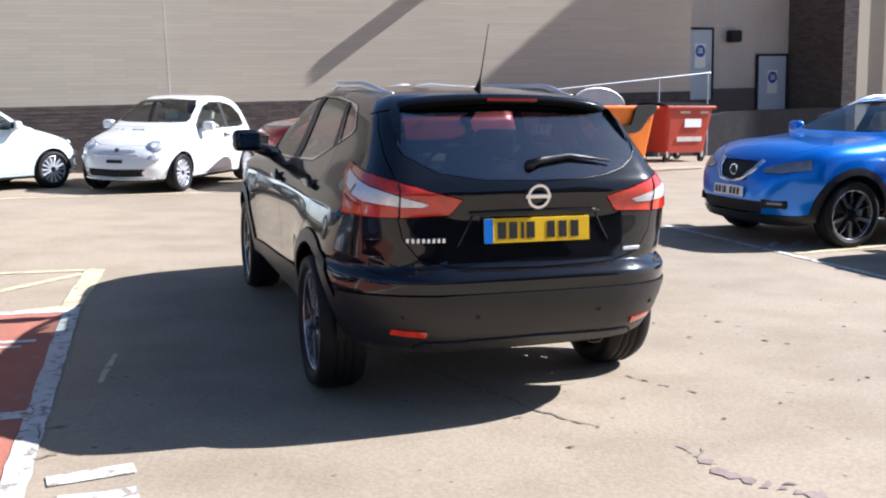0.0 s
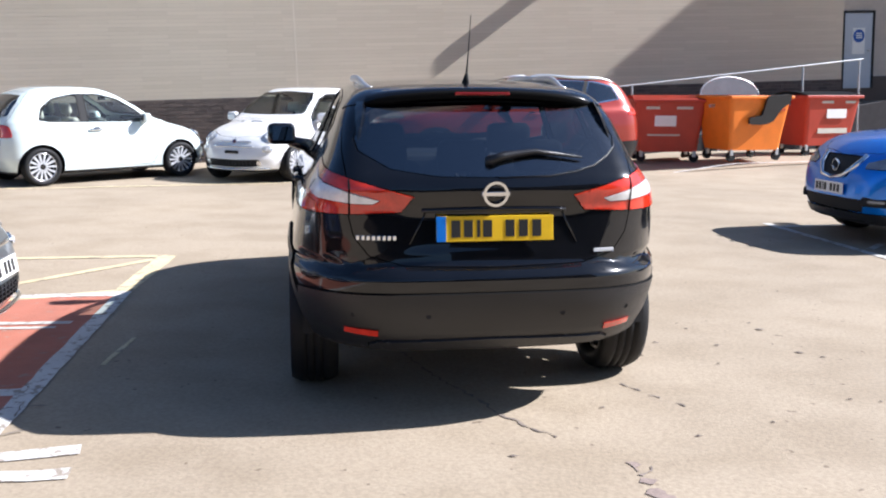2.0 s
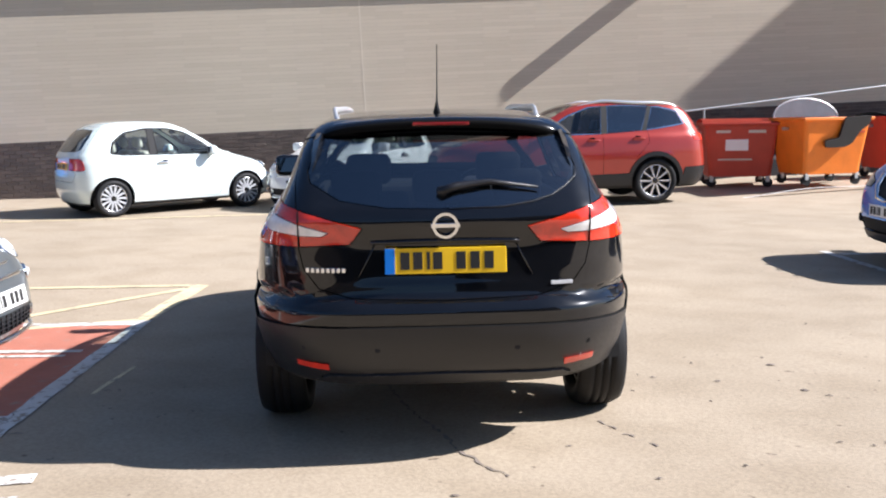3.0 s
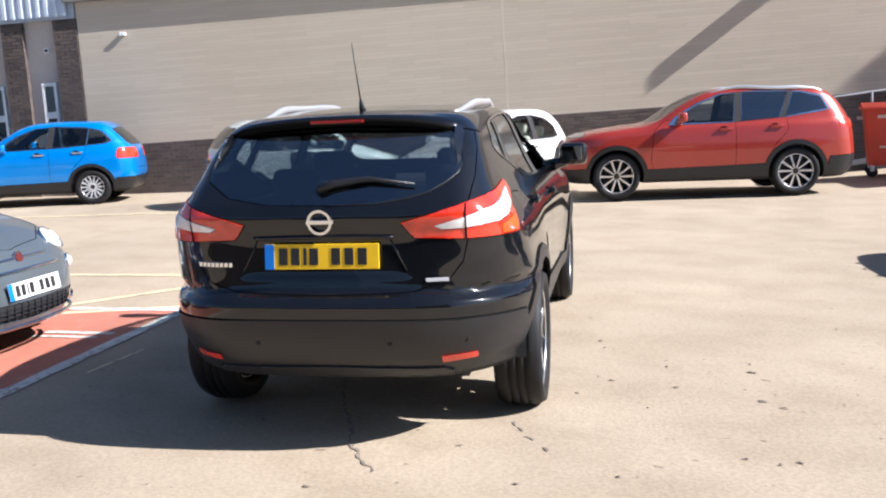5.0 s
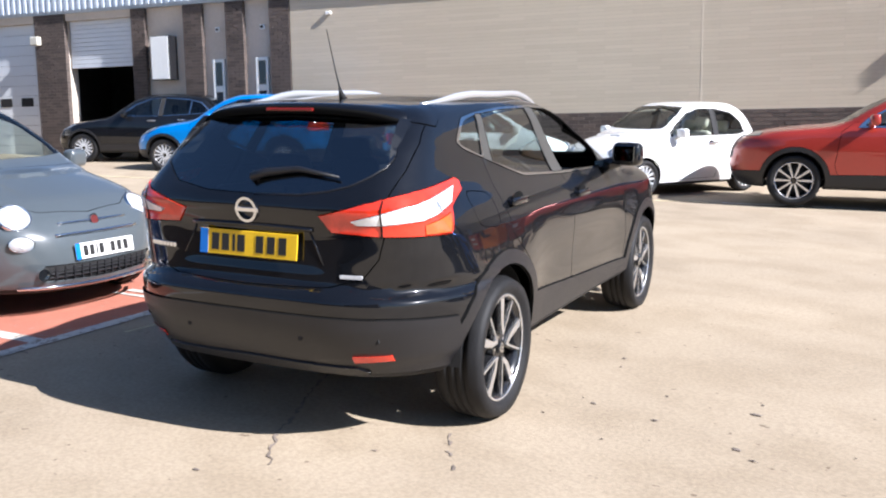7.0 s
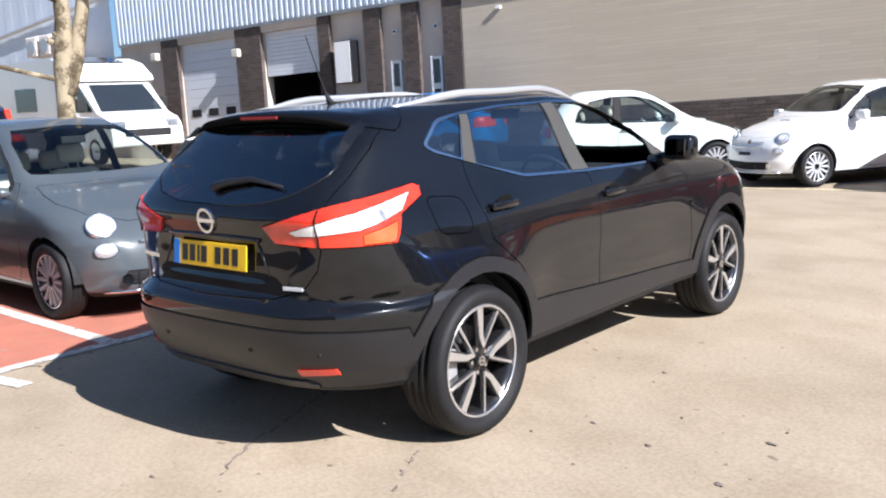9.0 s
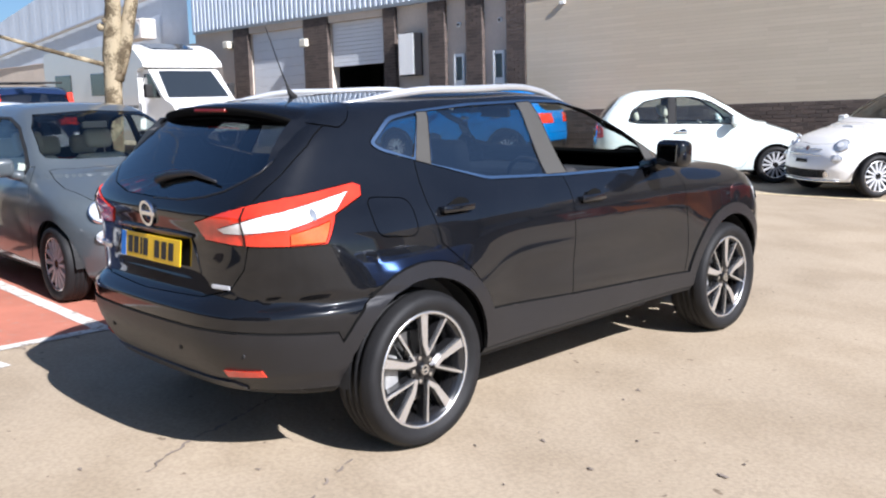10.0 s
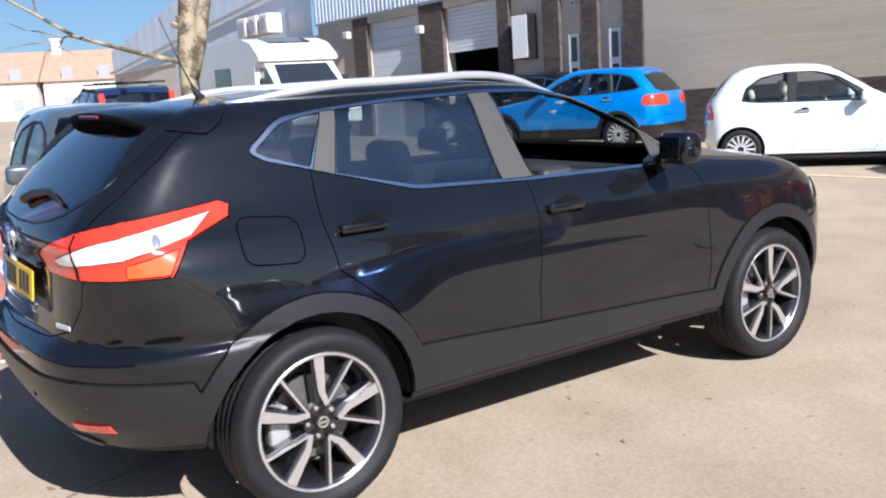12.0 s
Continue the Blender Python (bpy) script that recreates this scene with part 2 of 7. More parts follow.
class Body:
    """A car's outer skin as a rounded solid cut from its side, plan, front and rear outlines.
    x runs forward from the rear axle, y to the car's left, z up from the ground."""

    def __init__(self, top, rear, front, plan, sect, length, width, height, floor=0.2, crown=0.05,
                 rear_bow=0.05, front_bow=0.16, k_top=0.14, k_rear=0.3, k_front=0.4, extra=None, mid=0.62, dent=None, drop=0.0):
        self.top, self.rear, self.front, self.plan, self.sect = top, rear, front, plan, sect
        self.x0, self.x1, self.w, self.h, self.floor = length[0], length[1], width, height, floor
        self.crown, self.rb, self.fb = crown, rear_bow, front_bow
        self.kt, self.kr, self.kf, self.extra, self.mid = k_top, k_rear, k_front, extra, mid
        self.dent, self.drop = dent, drop

    def f(self, p):
        x, y, z = p[..., 0], np.abs(p[..., 1]), p[..., 2]
        q = (y / self.w) ** 2
        e = 0.02
        slope = (self.top(x + e) - self.top(x - e)) / (2 * e)
        a = (z - self.top(x) + self.crown * q) / np.sqrt(1 + slope * slope)
        rs = (self.rear(z + e) - self.rear(z - e)) / (2 * e)
        b = (self.rear(z) + self.rb * (q + q * q) - x + (self.dent(y, z) if self.dent else 0)) / np.sqrt(1 + rs * rs)
        fs = (self.front(z + e) - self.front(z - e)) / (2 * e)
        c = (x - self.front(z) + self.fb * (q + q * q)) / np.sqrt(1 + fs * fs)
        wide = self.plan(x) * self.sect(z)
        if self.extra:
            wide = wide + self.extra(x, z)
        s = y - wide
        v = smax(a, s, self.kt)
        v = smax(v, b, self.kr(z) if callable(self.kr) else self.kr)
        v = smax(v, c, self.kf)
        return smax(v, self.bottom(x) - z, 0.06)

    def bottom(self, x):
        """Height of the lower edge: it dips towards the nose."""
        h = np.clip((x - self.x1 + 0.75) / 0.4, 0, 1)
        return self.floor - self.drop * h * h * (3 - 2 * h)

    def normal(self, p):
        e, n = 0.004, np.empty_like(p)
        for i in range(3):
            d = np.zeros(3)
            d[i] = e
            n[:, i] = self.f(p + d) - self.f(p - d)
        return n / np.maximum(np.linalg.norm(n, axis=1, keepdims=True), 1e-9)

    def on_end(self, y, z, front=False):
        """x of the skin at the rear or front, at that y and z."""
        a, b = (1.2, self.x1 + 0.2) if front else (0.6, self.x0 - 0.2)
        for _ in range(30):
            m = (a + b) / 2
            if self.f(np.array([[m, y, z]]))[0] > 0:
                b = m
            else:
                a = m
        return (a + b) / 2

    def on_side(self, x, z):
        """Half width of the skin at that x and z."""
        a, b = 0.2, self.w + 0.2
        for _ in range(30):
            m = (a + b) / 2
            if self.f(np.array([[x, m, z]]))[0] > 0:
                b = m
            else:
                a = m
        return (a + b) / 2

    def on_top(self, x, y):
        a, b = 0.7, self.h + 0.2
        for _ in range(30):
            m = (a + b) / 2
            if self.f(np.array([[x, y, m]]))[0] > 0:
                b = m
            else:
                a = m
        return (a + b) / 2

    def mesh(self, step):
        """A bmesh of the skin, quads about step across."""
        lo = np.array([self.x0 - 0.1, -self.w - 0.1, self.floor - self.drop - 0.1])
        hi = np.array([self.x1 + 0.1, self.w + 0.1, self.h + 0.1])
        n = np.maximum(np.round((hi - lo) / step).astype(int), 4)
        n[1] += n[1] % 2
        idx, ids = {}, []

        def vid(i, j, k):
            t = (i, j, k)
            if t not in idx:
                idx[t] = len(ids)
                ids.append(t)
            return idx[t]
        quads = []
        for ax in range(3):
            u, v = (ax + 1) % 3, (ax + 2) % 3
            for side in (0, n[ax]):
                for a in range(n[u]):
                    for b in range(n[v]):
                        q = []
                        for da, db in ((0, 0), (1, 0), (1, 1), (0, 1)):
                            t = [0, 0, 0]
                            t[ax], t[u], t[v] = side, a + da, b + db
                            q.append(vid(*t))
                        quads.append(q if side else q[::-1])
        grid = np.array(ids, float) / n
        outer = lo + grid * (hi - lo)
        mx = (self.x0 + self.x1) / 2
        core = np.stack([mx + 0.80 * (outer[:, 0] - mx), 0.35 * outer[:, 1], self.mid + 0.2 * (outer[:, 2] - self.mid)], 1)
        ray = outer - core
        a, b = np.zeros(len(ids)), np.full(len(ids), 1.2)
        for _ in range(24):
            m = (a + b) / 2
            pos = self.f(core + ray * m[:, None]) > 0
            b = np.where(pos, m, b)
            a = np.where(pos, a, m)
        p = core + ray * ((a + b) / 2)[:, None]
        bm = bmesh.new()
        vs = [bm.verts.new(q) for q in p]
        for q in quads:
            bm.faces.new([vs[i] for i in q])
        bm.faces.layers.int.new("tag")
        return bm


def carve(bm, poly, tag, view="side", half=0, among=None, where=None):
    """Cuts the outline poly through the skin and marks the faces inside it with a tag.
    view side: (x, z); rear / front / top: (y, z), (y, z), (x, y). half: 1 left, -1 right, 0 both. among: tags that may be cut."""
    lay = bm.faces.layers.int["tag"]
    ax = {"side": (0, 2), "rear": (1, 2), "front": (1, 2), "top": (0, 1)}[view]
    nax = 3 - sum(ax)
    x0, x1 = min(p[0] for p in poly) - 0.06, max(p[0] for p in poly) + 0.06
    y0, y1 = min(p[1] for p in poly) - 0.06, max(p[1] for p in poly) + 0.06

    def pick():
        out = []
        for f in bm.faces:
            if among is not None and f[lay] not in among:
                continue
            c = f.calc_center_median()
            if not (x0 < c[ax[0]] < x1 and y0 < c[ax[1]] < y1):
                continue
            if view == "side" and half and c.y * half < 0:
                continue
            if where and not where(c):
                continue
            out.append(f)
        return out
    def entry(f):
        c = f.calc_center_median()
        return f, c[ax[0]], c[ax[1]]
    faces = [entry(f) for f in pick()]
    n = len(poly)
    pad = 0.09
    for i in range(n):
        a, b = poly[i], poly[(i + 1) % n]
        d = (b[0] - a[0], b[1] - a[1])
        if abs(d[0]) + abs(d[1]) < 1e-6:
            continue
        no = [0, 0, 0]
        no[ax[0]], no[ax[1]] = -d[1], d[0]
        co = [0, 0, 0]
        co[ax[0]], co[ax[1]] = a
        no, co = Vector(no).normalized(), Vector(co)
        bx = (min(a[0], b[0]) - pad, max(a[0], b[0]) + pad, min(a[1], b[1]) - pad, max(a[1], b[1]) + pad)
        near = []
        for f, cx, cy in faces:
            if bx[0] < cx < bx[1] and bx[2] < cy < bx[3] and f.is_valid:
                s = [(v.co - co).dot(no) for v in f.verts]
                if min(s) < -1e-5 and max(s) > 1e-5:
                    near.append(f)
        if near:
            geom = near + list({e for f in near for e in f.edges}) + list({v for f in near for v in f.verts})
            out = bmesh.ops.bisect_plane(bm, geom=geom, dist=1e-5, plane_co=co, plane_no=no)["geom"]
            cut = set(near)
            faces = [q for q in faces if q[0] not in cut]
            faces += [entry(f) for f in {g for g in out if isinstance(g, bmesh.types.BMFace)} | {f for f in near if f.is_valid}]
    for f in pick():
        c = f.calc_center_median()
        if inside(poly, c[ax[0]], c[ax[1]]):
            f[lay] = tag


def take(bm, body, tag, where=None, push=0.0, groove=0.003, depth=0.012):
    """The faces with a tag as a bmesh of their own, its edges turned in to leave a shut line. Also gives its vertex normals."""
    lay = bm.faces.layers.int["tag"]
    out = bmesh.new()
    seen = {}
    for f in bm.faces:
        if f[lay] != tag or (where and not where(f.calc_center_median())):
            continue
        vs = []
        for v in f.verts:
            if v not in seen:
                seen[v] = out.verts.new(v.co)
            vs.append(seen[v])
        try:
            out.faces.new(vs)
        except ValueError:
            pass
    if not out.faces:
        out.free()
        return None
    out.normal_update()
    if groove:
        r = bmesh.ops.inset_region(out, faces=out.faces[:], thickness=groove, use_boundary=True, use_even_offset=False)
    out.verts.ensure_lookup_table()
    out.verts.index_update()
    p = np.array([v.co for v in out.verts])
    nrm = body.normal(p)
    edge = {v for e in out.edges if len(e.link_faces) == 1 for v in e.verts} if groove else set()
    for v, q in zip(out.verts, nrm):
        v.co += Vector(q) * ((push - depth) if v in edge else push)
    return out, nrm, {v.index for v in edge}


def skin(name, got, material, parent, label="", shut=True):
    if got is None:
        return None
    bm, nrm, edge = got
    ob = part(name, bm, material, parent, label, smooth=True)
    me = ob.data
    loops = [None] * len(me.loops)
    ring = [any(v in edge for v in p.vertices) for p in me.polygons]
    if shut and any(ring):
        # the turned-in edge is matt and dark, and breaks sharply from the panel
        me.materials.append(M_SHUT)
        kinds = collections.defaultdict(set)
        for p, r in zip(me.polygons, ring):
            p.material_index = 1 if r else 0
            for k in p.edge_keys:
                kinds[k].add(r)
        for e in me.edges:
            if len(kinds[e.key]) == 2:
                e.use_edge_sharp = True
    for p, flat in zip(me.polygons, ring):
        for li in p.loop_indices:
            loops[li] = tuple(p.normal) if flat else tuple(nrm[me.loops[li].vertex_index])
    me.normals_split_custom_set(loops)
    return ob


def plate_pose(body, z, front=False, tilt=0.0):
    """The pose of a plate on the rear or front of a body: x to the viewer's right, y up."""
    x = body.on_end(0, z, front)
    d = 1 if front else -1
    m = Matrix(((0, 0, d, x + d * 0.004), (d, 0, 0, 0), (0, 1, 0, z), (0, 0, 0, 1)))
    return m @ pose(0, 0, 0, tilt, 0, 0)


def wheel(parent, x, y, r, rim_r, width, style, side, name="wheel"):
    """A wheel with tyre, rim, spokes and hub; side 1 left, -1 right. Its axis lies along y."""
    hub = new(name)
    hub.parent = parent
    m = pose(0, 0, 0, -90 * side, 0, 0)
    hub.matrix_basis = pose(x, y, r)
    w, sh = width / 2, 0.5 * (r - rim_r)
    bm = bmesh.new()
    prof = [(rim_r - 0.012, -w * 0.8), (rim_r + 0.3 * sh, -w), (r - 0.5 * sh, -w * 1.02), (r - 0.012, -w * 0.86), (r, -w * 0.6), (r, w * 0.6), (r - 0.012, w * 0.86), (r - 0.5 * sh, w * 1.04), (rim_r + 0.5 * sh, w * 1.03), (rim_r + 0.006, w * 0.86), (rim_r - 0.012, w * 0.8)]
    for gx in (-0.35, 0.0, 0.35):
        i = next(j for j, q in enumerate(prof) if q[1] > gx * w and q[0] > r - 0.001)
        prof[i:i] = [(r, gx * w - 0.006), (r - 0.008, gx * w - 0.004), (r - 0.008, gx * w + 0.004), (r, gx * w + 0.006)]
    lathe(bm, prof, m, 48)
    part("tyre", bm, M_TYRE, hub, smooth=True)
    bm = bmesh.new()
    lathe(bm, [(rim_r - 0.004, -w * 0.75), (rim_r + 0.002, w * 0.80), (rim_r - 0.012, w * 0.80), (rim_r - 0.03, w * 0.5), (rim_r - 0.05, -w * 0.6)], m, 48)
    part("rim_barrel", bm, M_RIMBLACK if style != "steel" else M_SILVER, hub, smooth=True)
    bm = bmesh.new()
    lathe(bm, [(rim_r + 0.003, w * 0.80), (rim_r + 0.002, w * 0.87), (rim_r - 0.010, w * 0.87), (rim_r - 0.013, w * 0.80)], m, 48)
    part("rim_lip", bm, M_ALLOY if style != "steel" else M_SILVER, hub, smooth=True)
    bm = bmesh.new()
    cyl(bm, rim_r * 0.62, 0.03, m @ pose(0, 0, -0.02), 32)
    if style != "twin":
        cyl(bm, rim_r * 0.93, 0.01, m @ pose(0, 0, -w * 0.5), 32)
    part("brake_disc", bm, M_DARK if style != "twin" else M_DISC, hub)
    if style == "twin":
        bm = bmesh.new()
        box(bm, (-0.185, -0.075, -0.03), (-0.105, 0.075, 0.035), 0.015, m, 2)
        part("brake_caliper", bm, M_GALV0, hub)
        bm = bmesh.new()
        lathe(bm, [(0.022, 0.0), (0.022, 0.006), (0.015, 0.006), (0.015, 0.0)], m @ pose(0, 0, w * 0.62 + 0.014), 24)
        box(bm, (-0.024, -0.004, 0.0), (0.024, 0.004, 0.006), 0, m @ pose(0, 0, w * 0.62 + 0.014))
        part("hub_badge", bm, M_CHROME, hub)
        for k in range(5):
            bm = bmesh.new()
            q = 2 * math.pi * (k + 0.5) / 5
            cyl(bm, 0.009, 0.02, m @ pose(0.055 * math.cos(q), 0.055 * math.sin(q), w * 0.58), 6)
            part("wheel_nut", bm, M_CHROME, hub)
    sp, dark = bmesh.new(), bmesh.new()
    if style == "twin":
        for k in range(5):
            a = m @ pose(0, 0, 0, 0, 0, 72 * k + 18)
            # a broad spoke and a thin one that meet in a V near the hub
            R = rim_r - 0.006
            vx, vy = 0.27 * R * math.cos(radians(20)), -0.27 * R * math.sin(radians(20))
            broad = [(R, -0.023), (R, 0.020), (0.45 * R, 0.010), (vx - 0.008, vy + 0.010), (vx + 0.004, vy - 0.006), (0.45 * R, -0.017)]
            prism(sp, broad, 0.014, a @ pose(0, 0, w * 0.66))
            ang = -34
            ex, ey = R * math.cos(radians(ang)), R * math.sin(radians(ang))
            ln, dr = math.hypot(ex - vx, ey - vy), math.degrees(math.atan2(ey - vy, ex - vx))
            c = a @ pose(vx, vy, 0, 0, 0, dr)
            prism(sp, [(-0.004, -0.004), (ln, -0.006), (ln, 0.006), (-0.004, 0.004)], 0.013, c @ pose(0, 0, w * 0.66))
            prism(dark, [(R, -0.030), (R, 0.027), (0.45 * R, 0.018), (0.03, 0.012), (0.03, -0.02), (0.45 * R, -0.025)], 0.05, a @ pose(0, 0, w * 0.66 - 0.053))
            prism(dark, [(-0.03, -0.012), (ln, -0.012), (ln, 0.012), (-0.03, 0.012)], 0.045, c @ pose(0, 0, w * 0.66 - 0.048))
        cyl(dark, 0.07, 0.03, m @ pose(0, 0, w * 0.5), 24)
    else:
        n, wd = {"multi": (14, 0.0145), "ten": (10, 0.018), "seven": (7, 0.03), "steel": (12, 0.016)}[style]
        for k in range(n):
            b = m @ pose(0, 0, 0, 0, 0, 360 / n * k)
            prism(sp, [(0.045, -wd * 0.7), (rim_r - 0.012, -wd), (rim_r - 0.012, wd), (0.045, wd * 0.7)], 0.03, b @ pose(0, 0, w * 0.6 - 0.012))
        cyl(dark, rim_r * 0.25, 0.02, m @ pose(0, 0, w * 0.5), 24)
    part("spokes", sp, {"steel": M_PLATEWHITE, "multi": M_RIMSILVER}.get(style, M_ALLOY), hub)
    part("rim_back", dark, M_RIMBLACK, hub)
    bm = bmesh.new()
    cyl(bm, 0.034, 0.03, m @ pose(0, 0, w * 0.62), 24, 0.028)
    part("hub_cap", bm, M_RIMBLACK, hub, smooth=False)
    return hub


def plate(parent, m, base, name="number_plate"):
    """A number plate, 520 by 111 mm, in the xy plane of m: a blue band and plain bars."""
    bm = bmesh.new()
    box(bm, (-0.26, -0.0555, 0), (0.26, 0.0555, 0.006), 0.002, m)
    p = part(name, bm, base, parent)
    bm = bmesh.new()
    box(bm, (-0.26, -0.055, 0.006), (-0.218, 0.055, 0.0075), 0, m)
    part("blue_band", bm, M_PLATEBLUE, p)
    for k, x in enumerate((-0.175, -0.12, -0.075, -0.035, 0.065, 0.125, 0.185)):
        wd = 0.020 if k != 2 else 0.007
        bm = bmesh.new()
        box(bm, (x - wd, -0.037, 0.006), (x + wd, 0.037, 0.008), 0, m)
        part("plate_bar", bm, M_INK, p)
    return p


def seat(parent, x, y, z, material, back=0.62, w=0.24, head=True):
    s = new("seat")
    s.parent = parent
    s.matrix_basis = pose(x, y, z)
    bm = bmesh.new()
    box(bm, (-0.05, -w, 0), (0.46, w, 0.16), 0.05, None, 3)
    part("cushion", bm, material, s, smooth=True)
    bm = bmesh.new()
    box(bm, (-0.07, -w, 0), (0.07, w, back), 0.06, pose(0, 0, 0.05, 0, -14, 0), 3)
    part("backrest", bm, material, s, smooth=True)
    if head:
        bm = bmesh.new()
        box(bm, (-0.05, -0.13, back + 0.05), (0.05, 0.13, back + 0.23), 0.045, pose(0, 0, 0.05, 0, -14, 0), 3)
        for yy in (-0.05, 0.05):
            cyl(bm, 0.007, 0.12, pose(0, 0, 0.05, 0, -14, 0) @ pose(0, yy, back + 0.02), 8)
        part("headrest", bm, material, s, smooth=True)
    return s

def mirror_poly(pts):
    """Closes a half outline given from the middle outwards, y >= 0, over to the other side."""
    return pts + [(-y, z) for y, z in reversed(pts) if abs(y) > 1e-6]


def car(name, label, paint, m, body, s, step=0.06, category="car", group=""):
    """A car: the skin carved into its panels, glass and lamps, with wheels and a plain cabin. s: its outlines."""
    top = tagged(new(name), label, category, group)
    top.matrix_world = m
    bm = body.mesh(step)
    T = {"paint": 0, "clad": 1, "trim": 2, "pillar": 3, "glass_a": 4, "glass_b": 5, "glass_c": 6, "screen": 7, "rear_glass": 8, "lamp": 9, "lamp_in": 10,
         "hatch": 11, "door_a": 12, "door_b": 13, "flap": 14, "bonnet": 15, "head": 16, "gone": 17, "under": 18, "spoiler": 19, "grille": 20, "clear": 21, "amber": 22, "roof": 23, "insert": 24}
    lay = bm.faces.layers.int["tag"]
    bmesh.ops.bisect_plane(bm, geom=bm.faces[:] + bm.edges[:] + bm.verts[:], dist=1e-5, plane_co=(0, 0, body.floor + 0.045), plane_no=(0, 0, 1))
    for f in bm.faces:
        if f.calc_center_median().z < body.bottom(f.calc_center_median().x) + 0.045:
            f[lay] = T["under"]
    xr, xf, r = s["axles"][0], s["axles"][1], s["wheel"][0]
    ra = s.get("arch", r + 0.055)
    low = [T["paint"], T["clad"]]
    if "hatch" in s:
        carve(bm, mirror_poly(s["hatch"]), T["hatch"], "rear", among=low, where=lambda c: c.x < s.get("hatch_x", s["rear_x"]))
    if "bonnet" in s:
        b = s["bonnet"]
        carve(bm, b + [(x, -y) for x, y in reversed(b)], T["bonnet"], "top", among=low, where=lambda c: c.z > s["bonnet_z"])
    for key, tag in (("door_a", "door_a"), ("door_b", "door_b")):
        if key in s:
            carve(bm, s[key], T[tag], "side", among=[T["paint"]], where=lambda c: abs(c.y) > 0.5)
    for poly in s.get("clad", ()):
        carve(bm, poly, T["clad"], "side", among=[T["paint"], T["door_a"], T["door_b"], T["hatch"]])
    for x in (xr, xf):
        if s.get("arch_trim"):
            carve(bm, ring_poly(x, r, ra + s["arch_trim"], -40, 220, 28), T["clad"], "side", among=[T["paint"], T["door_a"], T["door_b"]], where=lambda c: abs(c.y) > 0.45)
        carve(bm, ring_poly(x, r, ra, 0, 360, 32), T["gone"], "side", where=lambda c: abs(c.y) > body.w * 0.56)
    carve(bm, s["win"], T["trim"], "side", among=[T["paint"], T["door_a"], T["door_b"]], where=lambda c: abs(c.y) > 0.3)
    for key in ("pillar", "glass_a", "glass_b", "glass_c"):
        for poly in s.get(key, ()):
            carve(bm, poly, T[key], "side", among=[T["trim"], T["pillar"]], where=lambda c: abs(c.y) > 0.3)
    carve(bm, mirror_poly(s["screen"]), T["screen"], "front", among=low, where=lambda c: c.x > s["screen_x"])
    carve(bm, mirror_poly(s["rear_glass"]), T["rear_glass"], "rear", among=[T["paint"], T["hatch"]], where=lambda c: c.x < s["rear_x"])
    if "spoiler" in s:
        carve(bm, s["spoiler"], T["spoiler"], "side", among=[T["paint"], T["hatch"]])
    if "lamp_x" in s and s["lamp_x"] > -0.85:
        lx = s["lamp_x"]
        near = [f for f in bm.faces if min(v.co.x for v in f.verts) < lx < max(v.co.x for v in f.verts) and f.calc_center_median().z > 0.85]
        bmesh.ops.bisect_plane(bm, geom=near + list({e for f in near for e in f.edges}) + list({v for f in near for v in f.verts}), dist=1e-5, plane_co=(lx, 0, 0), plane_no=(1, 0, 0))
    if "insert" in s:
        carve(bm, mirror_poly(s["insert"]), T["insert"], "rear", among=[T["clad"]], where=lambda c: c.x < -0.3)
    for key, tag, among in (("lamp", "lamp", ("paint", "hatch")), ("clear", "clear", ("lamp",)), ("amber", "amber", ("lamp",))):
        for q in s.get(key, ()):
            lim = s.get("lamp_x", -9)
            if q[0] == "side":
                carve(bm, q[1], T[tag], "side", among=[T[a] for a in among], where=lambda c: c.x >= lim and abs(c.y) > 0.3)
            else:
                for sg in (1, -1):
                    carve(bm, [(sg * y, z) for y, z in q[1]], T[tag], "rear", among=[T[a] for a in among], where=lambda c: c.x < lim)
    for q in s.get("head", ()):
        for sg in (1, -1):
            if q[0] == "side":
                carve(bm, q[1], T["head"], "side", half=sg, among=low + [T["bonnet"]])
            else:
                carve(bm, [(sg * y, z) for y, z in q[1]], T["head"], "front", among=low + [T["bonnet"]], where=lambda c: c.x > s.get("head_x", xf))
    for q in s.get("grille", ()):
        carve(bm, mirror_poly(q), T["grille"], "front", among=low + [T["bonnet"]], where=lambda c: c.x > xf)
    if "flap" in s:
        carve(bm, s["flap"], T["flap"], "side", half=-1, among=[T["paint"]])
    t = lambda key, where=None, push=0.0, groove=0.0028, depth=0.02: take(bm, body, T[key], where, push, groove, depth)
    left, right = (lambda c: c.y > 0), (lambda c: c.y <= 0)
    skin("body", t("paint"), paint, top)
    skin("underbody", t("under", groove=0), M_DARK, top)
    skin("cladding", t("clad", push=0.010, groove=0.004, depth=0.016), s.get("clad_mat", M_CLAD), top, s.get("clad_label", "black plastic cladding"))
    skin("bumper_insert", t("insert", push=0.018, groove=0.005, depth=0.02), s.get("clad_mat", M_CLAD), top, shut=False)
    tail = skin("tailgate", t("hatch"), paint, top)
    skin("bonnet", t("bonnet"), paint, top)
    skin("fuel_flap", t("flap"), paint, top)
    skin("spoiler", t("spoiler", push=0.004), paint, top)
    skin("rear_window", t("rear_glass", push=-0.002), s.get("rear_mat", G_DARK), tail or top)
    skin("windscreen", t("screen", push=-0.002), G_CLEAR, top)
    skin("grille", t("grille", push=-0.01), M_DARK, top)
